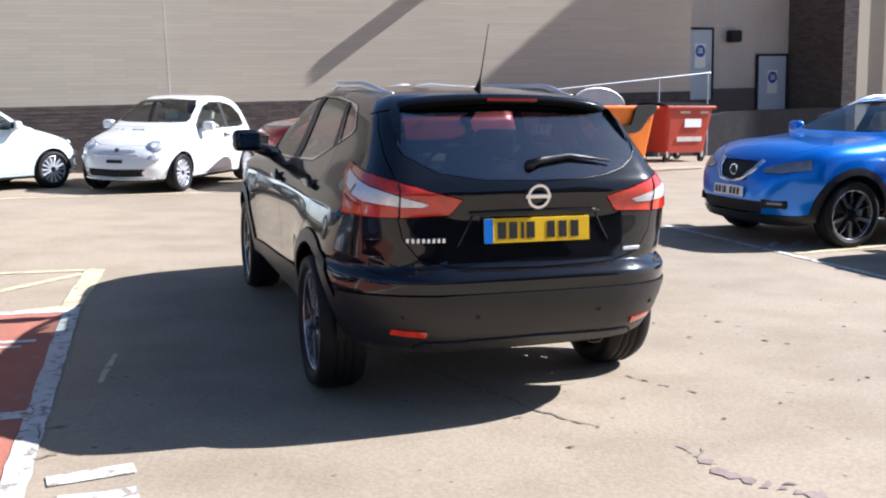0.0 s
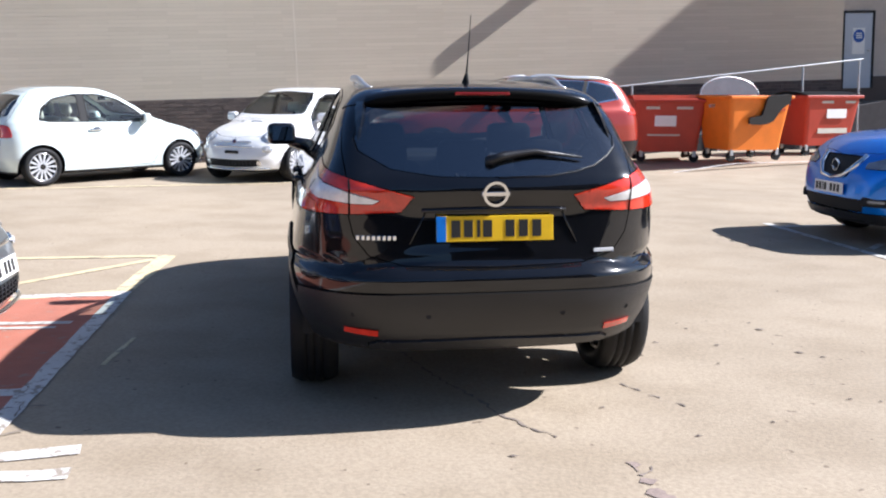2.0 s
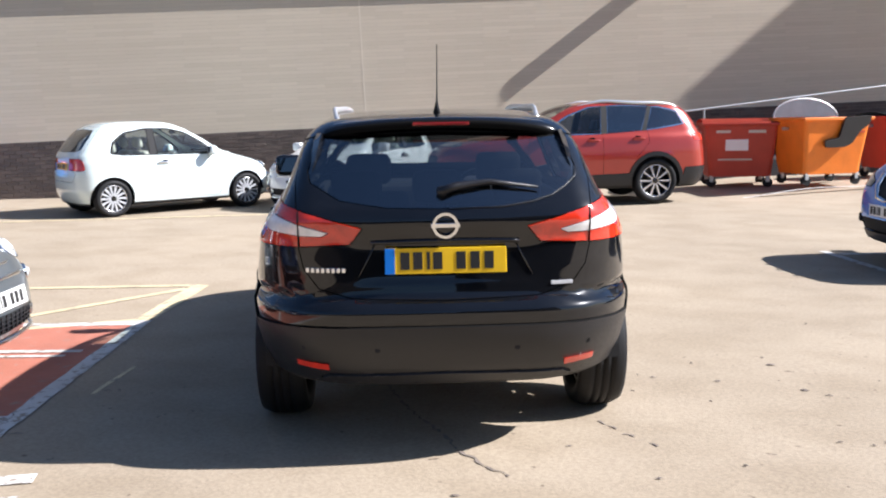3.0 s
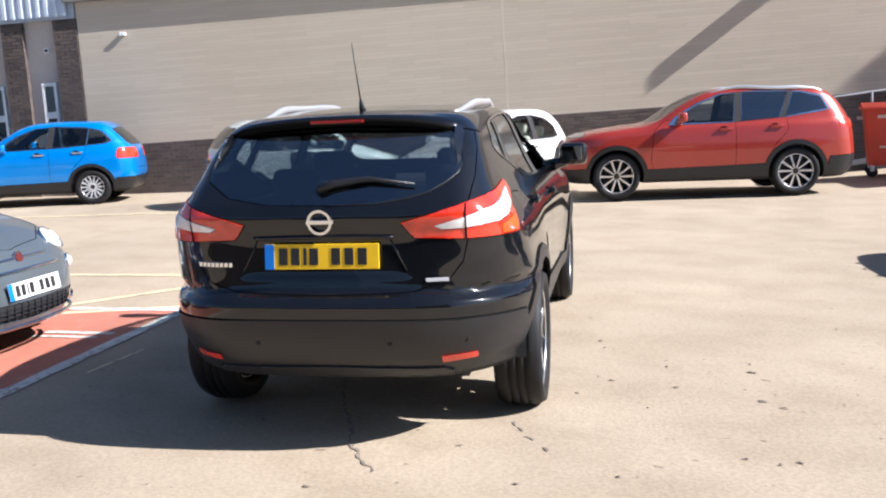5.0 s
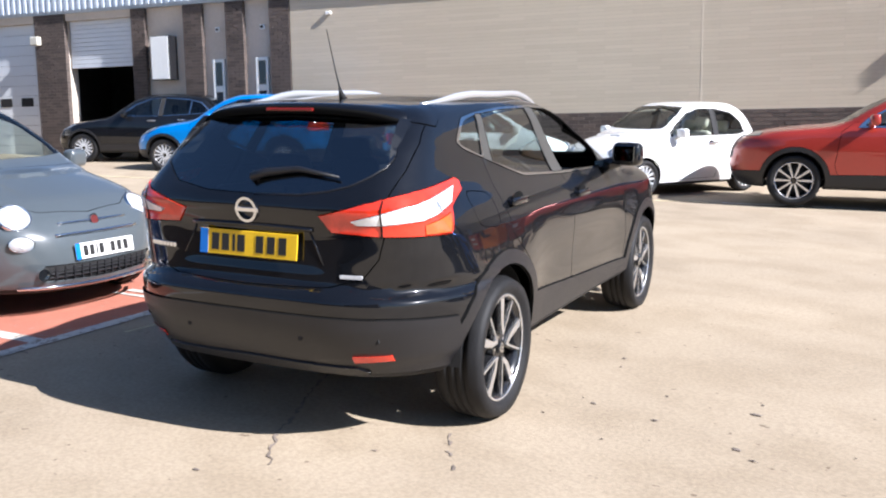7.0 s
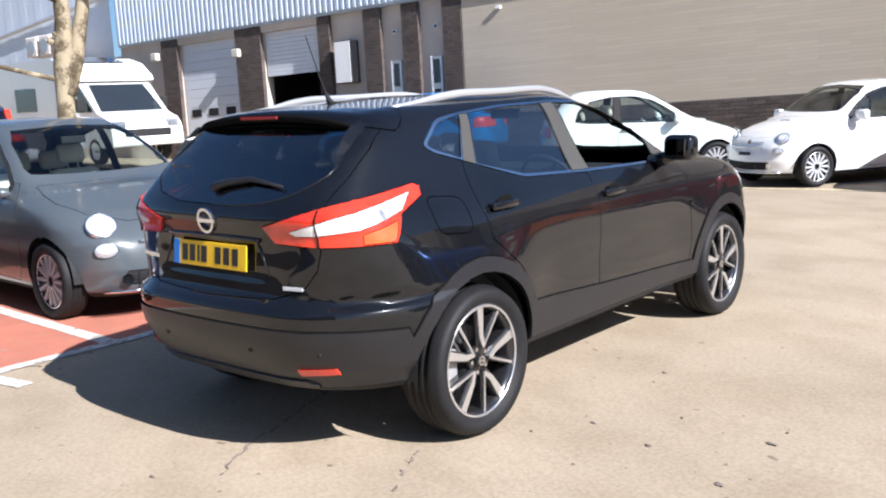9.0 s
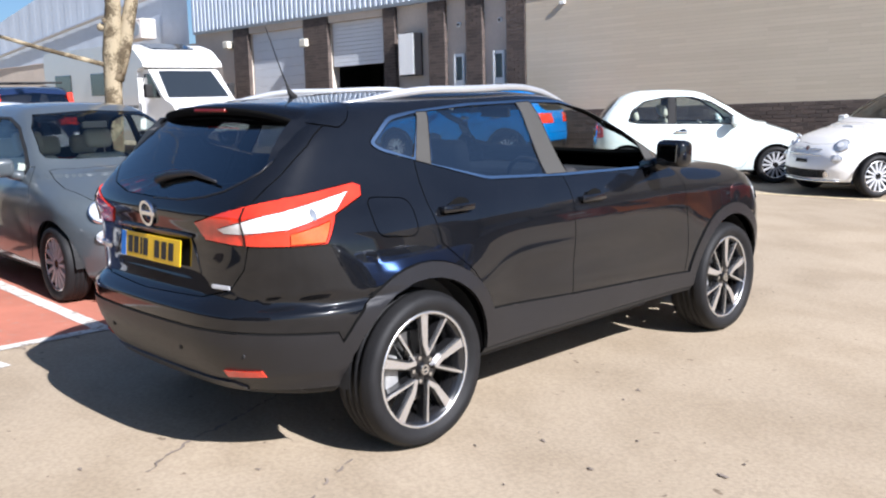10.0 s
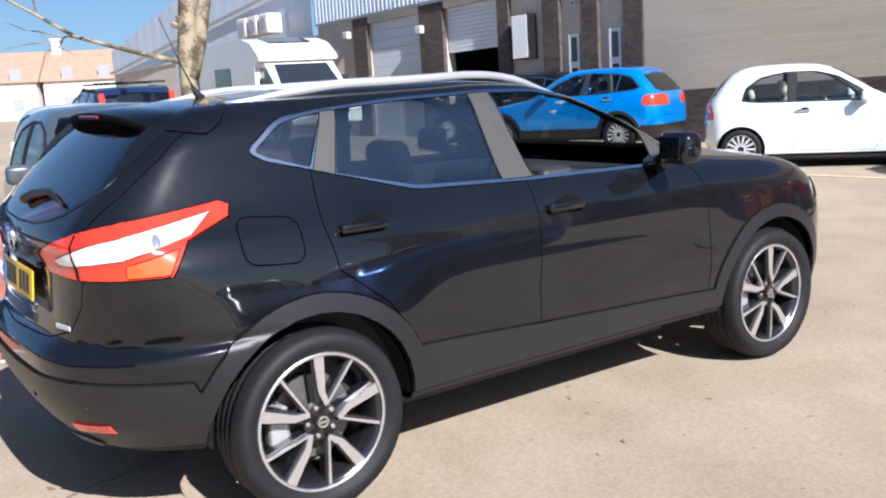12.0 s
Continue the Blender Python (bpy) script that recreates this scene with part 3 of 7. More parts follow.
    for side in (left, right):
        skin("front_door", t("door_a", side), paint, top)
        skin("rear_door", t("door_b", side), paint, top)
        skin("window_trim", t("trim", side, 0.003, 0.002, 0.006), s.get("trim_mat", M_DARK), top)
        for poly in s.get("pillar", ()):
            lo, hi = min(q[0] for q in poly) - 0.03, max(q[0] for q in poly) + 0.03
            skin("pillar_trim", t("pillar", lambda c: side(c) and lo < c.x < hi, 0.002, 0.002, 0.006), s.get("pillar_mat", M_DARK), top)
        for key, nm, gm in (("glass_a", "front_window", G_CLEAR), ("glass_b", "rear_side_window", s.get("side_mat", G_TINT)), ("glass_c", "quarter_window", s.get("side_mat", G_TINT))):
            if not (nm == "front_window" and side is right and s.get("open_window")):
                skin(nm, t(key, side, -0.003, 0.002, 0.004), gm, top)
        lamp = skin("tail_lamp", t("lamp", side, 0.006), M_REDLAMP, top, shut=False)
        skin("clear_lens", t("clear", side, 0.008, 0.002, 0.006), M_CLEARLAMP, lamp or top, shut=False)
        skin("amber_lens", t("amber", side, 0.008, 0.002, 0.006), M_AMBER, lamp or top, shut=False)
        skin("headlamp", t("head", side, 0.006), M_HEADLAMP, top)
    bm.free()
    # wheel wells and wheels
    for x in (xr, xf):
        for sg in (1, -1):
            b2 = bmesh.new()
            n, y0, y1 = 20, body.w * 0.52 * sg, (body.w - 0.06) * sg
            arc = [(x + ra * math.cos(a), r + ra * math.sin(a)) for a in (math.pi * (1.0 - k / n) for k in range(n + 1))]
            va = [b2.verts.new((px, y0, pz)) for px, pz in arc]
            vb = [b2.verts.new((px, y1, pz)) for px, pz in arc]
            for k in range(n):
                b2.faces.new((va[k], va[k + 1], vb[k + 1], vb[k]))
            b2.faces.new(va)
            part("wheel_arch_liner", b2, M_DARK, top)
            wheel(top, x, (body.w + s.get("track_out", -0.035) - s["wheel"][2] / 2) * sg, r, s["wheel"][1], s["wheel"][2], s["wheel"][3], sg)
    # cabin
    cab = s["cabin"]  # dash x, rear seat x, seat base z, half width, seat material
    sm = cab[4]
    b2 = bmesh.new()
    box(b2, (cab[1] - 0.5, -cab[3], 0.26), (cab[0] + 0.35, cab[3], 0.34))
    for sg in (1, -1):
        box(b2, (cab[1] - 0.4, sg * cab[3] - 0.02, 0.3), (cab[0] + 0.35, sg * cab[3] + 0.02, s["belt"] - 0.06))
    box(b2, (cab[1] - 0.35, -cab[3], 0.3), (cab[1] - 0.30, cab[3], s["belt"] - 0.10))
    part("cabin_tub", b2, M_DASH, top)
    b2 = bmesh.new()
    box(b2, (cab[0], -cab[3] + 0.03, 0.6), (cab[0] + 0.5, cab[3] - 0.03, s["belt"] - 0.06), 0.06, None, 3)
    box(b2, (cab[0] - 0.12, -0.42, 0.72), (cab[0] + 0.1, -0.2, s["belt"] - 0.03), 0.04, None, 2)
    part("dashboard", b2, cab[5] if len(cab) > 5 else M_DASH, top, smooth=False)
    b2 = bmesh.new()
    st = pose(cab[0] - 0.22, -0.34, s["belt"] - 0.12, 0, 62, 0)
    ringp = [st @ Vector((0.18 * math.cos(a), 0.18 * math.sin(a), 0)) for a in (2 * math.pi * k / 28 for k in range(29))]
    tube(b2, ringp, 0.014, 8, False)
    for a in (90, 210, 330):
        tube(b2, [st @ Vector((0, 0, -0.02)), st @ Vector((0.175 * math.cos(radians(a)), 0.175 * math.sin(radians(a)), 0))], 0.016, 6)
    cyl(b2, 0.06, 0.04, st, 20)
    part("steering_wheel", b2, cab[6] if len(cab) > 6 else M_DASH, top, smooth=True)
    fx = (cab[0] + cab[1]) / 2 + 0.02
    for y in (-cab[3] * 0.52, cab[3] * 0.52):
        seat(top, fx - 0.12, y, cab[2], sm)
    for y in (-cab[3] * 0.58, 0, cab[3] * 0.58):
        seat(top, cab[1], y, cab[2] + 0.03, sm, back=0.52, w=cab[3] * 0.29)
    b2 = bmesh.new()
    box(b2, (-0.012, -0.11, -0.03), (0.012, 0.11, 0.03), 0.01, pose(s["mirror_in"][0], 0, s["mirror_in"][1]), 2)
    part("rear_view_mirror", b2, M_DARK, top)
    # door mirrors
    if "mirror" in s:
        mx, my, mz = s["mirror"]
        for sg in (1, -1):
            b2 = bmesh.new()
            box(b2, (-0.06, -0.095, -0.075), (0.06, 0.095, 0.072), 0.04, pose(mx, sg * my, mz, 0, 4, 6 * sg), 3)
            tube(b2, [(mx + 0.03, sg * (my - 0.2), mz - 0.09), (mx + 0.01, sg * (my - 0.05), mz - 0.05)], [0.05, 0.035], 8)
            mo = part("door_mirror", b2, s.get("mirror_mat", paint), top, smooth=True)
            b2 = bmesh.new()
            box(b2, (-0.0635, -0.070, -0.050), (-0.055, 0.070, 0.050), 0.003, pose(mx, sg * my, mz, 0, 4, 6 * sg) @ pose(0, 0, 0, 0, 0, 4 * sg))
            part("mirror_glass", b2, G_MIRROR, mo)
    # door handles
    for hx, hz, hy in s.get("handles", ()):
        for sg in (1, -1):
            b2 = bmesh.new()
            hy = body.on_side(hx, hz) + 0.026
            box(b2, (hx - 0.10, sg * hy - 0.012, hz - 0.018), (hx + 0.10, sg * hy + 0.012, hz + 0.018), 0.011, None, 2)
            for q in (-0.085, 0.085):
                box(b2, (hx + q - 0.014, sg * (hy - 0.012) - 0.022, hz - 0.012), (hx + q + 0.014, sg * (hy - 0.012) + 0.022, hz + 0.012), 0.004)
            dh = part("door_handle", b2, s.get("handle_mat", paint), top, smooth=True)
            # flat near-black disc: its colour stands for the shaded hollow behind the handle
            b2 = bmesh.new()
            cyl(b2, 0.052, 0.008, pose(hx + 0.025, sg * (body.on_side(hx + 0.025, hz) + 0.002), hz - 0.004, 90 - 8 * sg, 0, 0) @ Matrix.Diagonal((1.3, 0.92, 1, 1)), 24)
            part("handle_cup", b2, M_SHUT, dh)
    return top


def at(x, y, yaw, z=0.0):
    """A pose standing on the sloping yard, heading by yaw degrees from +x."""
    return TILT @ pose(x, y, z, 0, 0, yaw)


# ---- the crossover: outlines ----
def crossover_body():
    return Body(
        top=fair((-0.9, 1.44), (-0.5, 1.475), (-0.3, 1.498), (0.0, 1.522), (0.5, 1.546), (0.9, 1.546), (1.25, 1.526), (1.5, 1.468), (1.8, 1.345), (2.05, 1.213), (2.2, 1.145), (2.4, 1.118), (2.8, 1.083), (3.1, 1.035), (3.3, 0.965), (3.45, 0.88), (3.6, 0.78)),
        rear=fair((0.15, -0.60), (0.34, -0.72), (0.44, -0.80), (0.58, -0.855), (0.68, -0.862), (0.715, -0.835), (0.74, -0.80), (0.86, -0.785), (0.98, -0.775), (1.06, -0.79), (1.10, -0.775), (1.16, -0.725), (1.30, -0.58), (1.42, -0.455), (1.50, -0.37), (1.56, -0.31)),
        front=fair((0.15, 3.36), (0.3, 3.46), (0.5, 3.52), (0.7, 3.515), (0.85, 3.47), (1.0, 3.38), (1.2, 3.2)),
        plan=fair((-0.9, 0.785), (-0.6, 0.838), (-0.2, 0.874), (0.15, 0.884), (0.7, 0.883), (1.4, 0.885), (2.1, 0.89), (2.6, 0.905), (3.0, 0.875), (3.3, 0.80), (3.6, 0.70)),
        sect=fair((0.15, 0.92), (0.35, 0.965), (0.52, 0.985), (0.68, 1.0), (0.85, 0.993), (0.95, 0.981), (1.03, 0.945), (1.10, 0.892), (1.16, 0.850), (1.30, 0.78), (1.45, 0.712), (1.6, 0.645)),
        length=(-0.87, 3.53), width=0.905, height=1.6, floor=0.31, drop=0.10, crown=0.055, rear_bow=0.075, front_bow=0.12,
        k_top=0.12, k_rear=fair((0.2, 0.42), (0.7, 0.40), (0.9, 0.30), (1.15, 0.15), (1.5, 0.10)), k_front=0.35,
        dent=lambda y, z: 0.009 * np.exp(-(y / 0.40) ** 8) * np.exp(-((z - 0.885) / 0.085) ** 6),
        extra=lambda x, z: 0.028 * np.exp(-((z - 0.60) / 0.24) ** 2) * np.exp(-((x + 0.02) / 0.50) ** 4) + 0.022 * np.exp(-((z - 0.50) / 0.26) ** 2) * np.exp(-((x - 2.62) / 0.52) ** 4) - 0.014 * np.exp(-((z - 0.66) / 0.10) ** 2) * np.exp(-((x - 1.25) / 0.75) ** 4))


CROSSOVER = dict(
    axles=(0.0, 2.646), wheel=(0.345, 0.258, 0.225, "twin"), arch=0.405, arch_trim=0.075, rear_x=0.2, hatch_x=-0.24, lamp_x=-0.6, belt=1.12,
    win=rounded([(-0.115, 1.325), (0.03, 1.435), (0.23, 1.458), (0.56, 1.480), (1.02, 1.488), (1.30, 1.478), (1.53, 1.436), (1.80, 1.327), (1.99, 1.197), (1.98, 1.085), (1.11, 1.10), (0.53, 1.125), (0.12, 1.24), (-0.06, 1.288)], 0.05),
    pillar=[[(0.215, 1.448), (0.28, 1.448), (0.205, 1.21), (0.12, 1.235)], [(0.925, 1.475), (1.035, 1.477), (1.125, 1.115), (0.96, 1.118)], [(1.86, 1.255), (1.96, 1.185), (1.96, 1.10), (1.86, 1.10)]],
    glass_c=[rounded([(-0.085, 1.323), (0.04, 1.416), (0.21, 1.443), (0.113, 1.252), (-0.048, 1.303)], [0.02, 0.04, 0.01, 0.01, 0.03])],
    glass_b=[[(0.285, 1.449), (0.56, 1.465), (0.920, 1.472), (0.955, 1.122), (0.54, 1.142), (0.215, 1.220)]],
    glass_a=[[(1.045, 1.472), (1.29, 1.464), (1.52, 1.422), (1.78, 1.316), (1.86, 1.257), (1.86, 1.102), (1.125, 1.116)]],
    door_b=[(0.12, 1.30), (0.09, 1.05), (0.115, 0.89), (0.30, 0.74), (0.42, 0.58), (0.46, 0.34), (1.06, 0.34), (1.08, 1.14), (0.9, 1.3)],
    door_a=[(1.08, 1.14), (1.06, 0.34), (2.12, 0.31), (2.15, 0.57), (2.13, 0.97), (2.07, 1.12), (1.9, 1.2)],
    clad=[[(-1.0, 0.1), (-1.0, 0.632), (-0.45, 0.60), (-0.40, 0.5), (-0.3, 0.1)], [(0.3, 0.1), (0.36, 0.55), (1.06, 0.505), (2.25, 0.45), (2.3, 0.1)], [(2.9, 0.1), (2.98, 0.40), (3.2, 0.33), (3.7, 0.33), (3.7, 0.1)]],
    clad_label="satin black plastic bumper, arch and sill cladding",
    screen=[(0.0, 1.165), (0.40, 1.165), (0.60, 1.175), (0.66, 1.21), (0.585, 1.405), (0.52, 1.475), (0.0, 1.503)], screen_x=1.2,
    rear_glass=[(0.0, 1.115), (0.25, 1.12), (0.45, 1.15), (0.585, 1.225), (0.60, 1.27), (0.575, 1.35), (0.53, 1.42), (0.0, 1.437)],
    hatch=[(0.0, 0.725), (0.40, 0.735), (0.55, 0.775), (0.615, 0.86), (0.635, 0.95), (0.64, 1.11), (0.655, 1.22), (0.645, 1.33), (0.60, 1.47), (0.0, 1.50)],
    lamp=[("side", [(-0.60, 1.135), (-0.26, 1.175), (-0.225, 1.16), (-0.24, 1.12), (-0.40, 1.06), (-0.47, 0.955), (-0.60, 0.955)]),
          ("rear", [(0.355, 1.035), (0.60, 1.102), (0.71, 1.135), (1.0, 1.21), (1.0, 0.955), (0.63, 0.955), (0.41, 0.965)])],
    clear=[("side", [(-0.61, 1.088), (-0.30, 1.142), (-0.385, 1.076), (-0.61, 1.022)]), ("rear", [(0.50, 1.018), (0.62, 1.050), (0.744, 1.088), (1.0, 1.16), (1.0, 1.022), (0.77, 1.022), (0.62, 1.004), (0.53, 1.002)])],
    amber=[("side", [(-0.60, 1.002), (-0.435, 1.04), (-0.478, 0.962), (-0.60, 0.962)])],
    spoiler=rounded([(-0.15, 1.62), (-0.12, 1.50), (-0.17, 1.435), (-0.24, 1.395), (-0.40, 1.425), (-0.75, 1.47), (-0.75, 1.62)], [0.01, 0.05, 0.05, 0.02, 0.01, 0.01, 0.01]),
    insert=[(0.0, 0.325), (0.48, 0.325), (0.54, 0.345), (0.55, 0.375), (0.51, 0.398), (0.0, 0.41)],
    flap=rounded([(-0.225, 1.115), (0.0, 1.092), (-0.01, 0.935), (-0.23, 0.955)], 0.05),
    bonnet=[(2.22, 0.0), (2.18, 0.45), (2.12, 0.72), (2.6, 0.74), (3.05, 0.66), (3.28, 0.45), (3.36, 0.0)], bonnet_z=0.85,
    head=[("front", [(0.40, 0.80), (0.62, 0.87), (1.0, 0.95), (1.0, 0.84), (0.62, 0.75), (0.42, 0.75)])], head_x=3.12,
    grille=[[(0.0, 0.86), (0.32, 0.86), (0.22, 0.66), (0.0, 0.64)], [(0.0, 0.46), (0.5, 0.46), (0.45, 0.34), (0.0, 0.33)]],
    cabin=(1.62, 0.28, 0.42, 0.72, M_SEAT), mirror=(1.83, 0.975, 1.18), mirror_in=(1.45, 1.41), handles=[(0.24, 1.03, 0.885), (1.22, 0.985, 0.885)],
    trim_mat=M_CHROME, pillar_mat=M_BEIGE_PILLAR, side_mat=G_SMOKE, rear_mat=G_SMOKE, track_out=-0.004)


def roof_rails(t, body, x0, x1, y, lift, material, r=0.024):
    """Two low roof rails, taller than wide, that sink into the roof at both ends."""
    for sg in (1, -1):
        rl = bmesh.new()
        n, seg, rings = 28, 10, []
        for k in range(n + 1):
            q = k / n
            x = x0 + (x1 - x0) * q
            yy = y + 0.05 * math.sin(math.pi * min(1, q * 1.3))
            e = min(1, q / 0.30) * min(1, (1 - q) / 0.30)
            e = e * e * (3 - 2 * e)
            z = body.on_top(x, yy) + lift * e - 0.004
            hh = r * (0.45 + 0.55 * min(1, e * 1.6)) * (1.0 + 0.25 * (1 - q))
            ww = r * 0.72
            rings.append([rl.verts.new((x, sg * (yy + ww * math.cos(a)), z + hh * math.sin(a))) for a in (2 * math.pi * j / seg for j in range(seg))])
        for a, c in zip(rings, rings[1:]):
            for j in range(seg):
                rl.faces.new((a[j], a[(j + 1) % seg], c[(j + 1) % seg], c[j]))
        rl.faces.new(rings[0])
        rl.faces.new(rings[-1])
        bmesh.ops.recalc_face_normals(rl, faces=rl.faces[:])
        part("roof_rail", rl, material, t, smooth=True)


def bars_on_end(t, body, name, y0, y1, z, h, n, material, front=False, label=""):
    """A row of small upright bars on the tail or nose, in place of lettering."""
    for k in range(n):
        a = y0 + (y1 - y0) * k / n
        c = y0 + (y1 - y0) * (k + 0.72) / n
        b2 = bmesh.new()
        x = body.on_end((a + c) / 2, z, front)
        box(b2, (x - 0.005, min(a, c), z - h / 2), (x + 0.005, max(a, c), z + h / 2), 0.002)
        part(name, b2, material, t, label)


def crossover(name, label, paint, m, step, group="", full=True):
    body = crossover_body()
    t = car(name, label, paint, m, body, {**CROSSOVER, "open_window": full}, step, group=group)
    roof_rails(t, body, -0.10, 1.58, 0.49, 0.032, M_SILVER, 0.017)
    # roof spoiler with side fins and the high brake lamp
    b2 = bmesh.new()
    n = 24
    rows = []
    for k in range(n + 1):
        y = -0.575 + 1.15 * k / n
        q = abs(y) / 0.575
        xa = -0.15 + 0.04 * q ** 2
        xe = -0.465 + 0.05 * q ** 2 + 0.05 * q ** 8
        za = body.on_top(xa, y) + 0.003
        ze = 1.488 - 0.045 * q ** 2 - 0.03 * q ** 8
        zm = body.on_top(-0.30, y) + 0.012 * (1 - q ** 4)
        rows.append([b2.verts.new(v) for v in ((xa, y, za), (-0.30, y, max(zm, (za + ze) / 2)), (xe, y, ze), (xe + 0.012, y, ze - 0.030), (xe + 0.12, y, ze - 0.048), (xa, y, za - 0.05))])
    for a, c in zip(rows, rows[1:]):
        for k in range(5):
            b2.faces.new((a[k], c[k], c[k + 1], a[k + 1]))
    for r in (rows[0], rows[-1]):
        b2.faces.new(r)
    bmesh.ops.recalc_face_normals(b2, faces=b2.faces[:])
    sp = part("spoiler", b2, paint, t, smooth=True)
    sp.data.materials.append(M_SHUT)
    for p in sp.data.polygons:
        if p.index < 5 * n and p.index % 5 >= 2:
            p.material_index = 1
    for sg in (1, -1):
        b2 = bmesh.new()
        zz = (1.435, 1.375, 1.315, 1.26)
        fin = []
        for k, z in enumerate(zz):
            yo = 0.60 + 0.012 * k
            x = body.on_end(yo - 0.03, z)
            ln = 0.07 * (1 - k / 3) + 0.008
            fin.append([b2.verts.new(v) for v in ((x - ln, sg * (yo - 0.055), z), (x + 0.06, sg * (yo + 0.0), z), (x + 0.06, sg * (yo - 0.10), z))])
        for a, c in zip(fin, fin[1:]):
            for k in range(3):
                b2.faces.new((a[k], a[(k + 1) % 3], c[(k + 1) % 3], c[k]))
        b2.faces.new(fin[0])
        b2.faces.new(fin[-1])
        bmesh.ops.recalc_face_normals(b2, faces=b2.faces[:])
        part("spoiler_fin", b2, paint, t)
    b2 = bmesh.new()
    box(b2, (-0.468, -0.13, 1.463), (-0.445, 0.13, 1.479), 0.006, None, 2)
    part("high_brake_lamp", b2, M_DIMLAMP, t)
    # aerial
    b2 = bmesh.new()
    z = body.on_top(0.0, 0)
    tube(b2, [(0.0, 0, z - 0.005), (-0.02, 0, z + 0.02), (-0.035, 0, z + 0.05)], [0.020, 0.014, 0.007], 12)
    ae = part("aerial_base", b2, M_DARK, t, smooth=True)
    b2 = bmesh.new()
    tube(b2, [(-0.03, 0, z + 0.04), (-0.07, 0, z + 0.13), (-0.145, 0, z + 0.325)], [0.005, 0.003, 0.0018], 8)
    part("aerial_rod", b2, M_DARK, ae)
    # plate, badge, name bars, wiper, reflectors, sensors
    plate(t, plate_pose(body, 0.893, False, -6) @ pose(0, 0, 0.012), M_YELLOW)
    bx = body.on_end(0, 1.045)
    ring = pose(bx - 0.006, 0, 1.045, 0, 84, 0)
    b2 = bmesh.new()
    lathe(b2, [(0.056, -0.006), (0.056, 0.006), (0.044, 0.006), (0.044, -0.006)], ring, 36)
    box(b2, (-0.010, -0.062, -0.004), (0.010, 0.062, 0.008), 0.002, ring)
    part("badge", b2, M_CHROME, t, "round chrome badge")
    bars_on_end(t, body, "name_bar", 0.605, 0.425, 0.855, 0.022, 8, M_CHROME)
    b2 = bmesh.new()
    x = body.on_end(-0.5, 0.785)
    box(b2, (-0.003, -0.050, -0.008), (0.003, 0.050, 0.008), 0.001, pose(x - 0.001, -0.505, 0.784, 0, 0, 12))
    part("tail_sticker", b2, M_RIMSILVER, t, "small pale sticker")
    b2 = bmesh.new()
    pts = [(body.on_end(y, z2) - 0.022, y, z2) for y, z2 in ((0.02, 1.182), (-0.05, 1.203), (-0.2, 1.220), (-0.41, 1.194))]
    tube(b2, pts, [0.020, 0.019, 0.013, 0.005], 8)
    cyl(b2, 0.022, 0.03, pose(body.on_end(0, 1.18) - 0.008, 0.01, 1.182, 0, 50, 0), 16)
    part("rear_wiper", b2, M_CLAD, t, smooth=True)
    for sg in (1, -1):
        b2 = bmesh.new()
        cols = []
        for k in range(7):
            y = 0.515 + 0.145 * k / 6
            zl, zh = 0.414 + 0.008 * k / 6, 0.446 + 0.006 * k / 6
            cols.append([b2.verts.new((body.on_end(y, z2) - dx, sg * y, z2)) for z2, dx in ((zl, 0.008), (zl, 0.021), (zh, 0.021), (zh, 0.008))])
        for c0, c1 in zip(cols, cols[1:]):
            for k in range(4):
                b2.faces.new((c0[k], c1[k], c1[(k + 1) % 4], c0[(k + 1) % 4]))
        b2.faces.new(cols[0])
        b2.faces.new(cols[-1])
        bmesh.ops.recalc_face_normals(b2, faces=b2.faces[:])
        part("rear_reflector", b2, M_REDLAMP, t)
        for y in (0.30, 0.62):
            b2 = bmesh.new()
            cyl(b2, 0.012, 0.01, pose(body.on_end(sg * y, 0.52) - 0.008, sg * y, 0.52, 0, 90, 0), 12)
            part("parking_sensor", b2, M_DARK, t)
    lamps = [o for o in t.children if o.name.startswith("tail_lamp")]
    for sg in (1, -1):
        own = next(o for o in lamps if sum(v.co.y for v in o.data.vertices) * sg > 0)
        b2 = bmesh.new()
        tube(b2, [(body.on_end(0.632, z2) - 0.009, sg * 0.632, z2) for z2 in (0.955, 0.99, 1.03, 1.07, 1.108)], 0.004, 6)
        part("lamp_seam", b2, M_SHUT, own)
        for x2, z2, rx, rz in ((-0.50, 1.068, 0.016, 0.030),):
            y2 = body.on_side(x2, z2)
            nv = Vector(body.normal(np.array([[x2, sg * y2, z2]]))[0])
            fr = Matrix.Translation(Vector((x2, sg * y2, z2)) + nv * 0.006) @ nv.to_track_quat("Z", "Y").to_matrix().to_4x4()
            b2 = bmesh.new()
            bmesh.ops.create_uvsphere(b2, u_segments=16, v_segments=8, radius=1, matrix=fr @ Matrix.Diagonal((rx, rz, 0.006, 1)))
            part("lamp_reflector", b2, M_HEADLAMP, own, smooth=True)
    # grip bar above the plate and the slanting edges of its recess
    b2 = bmesh.new()
    tube(b2, [(body.on_end(y, 0.972) - 0.004, y, 0.972 + 0.006 * (1 - (y / 0.32) ** 2)) for y in (-0.32 + 0.64 * k / 16 for k in range(17))], 0.010, 8)
    part("tailgate_grip", b2, paint, t, smooth=True)
    for sg in (1, -1):
        b2 = bmesh.new()
        tube(b2, [(body.on_end(y, z2) - 0.001, sg * y, z2) for y, z2 in ((0.305, 0.962), (0.335, 0.90), (0.375, 0.825))], [0.003, 0.005, 0.003], 6)
        part("recess_edge", b2, paint, t, smooth=True)
    # thin black bead added under the rear window to catch the glass edge's glint
    b2 = bmesh.new()
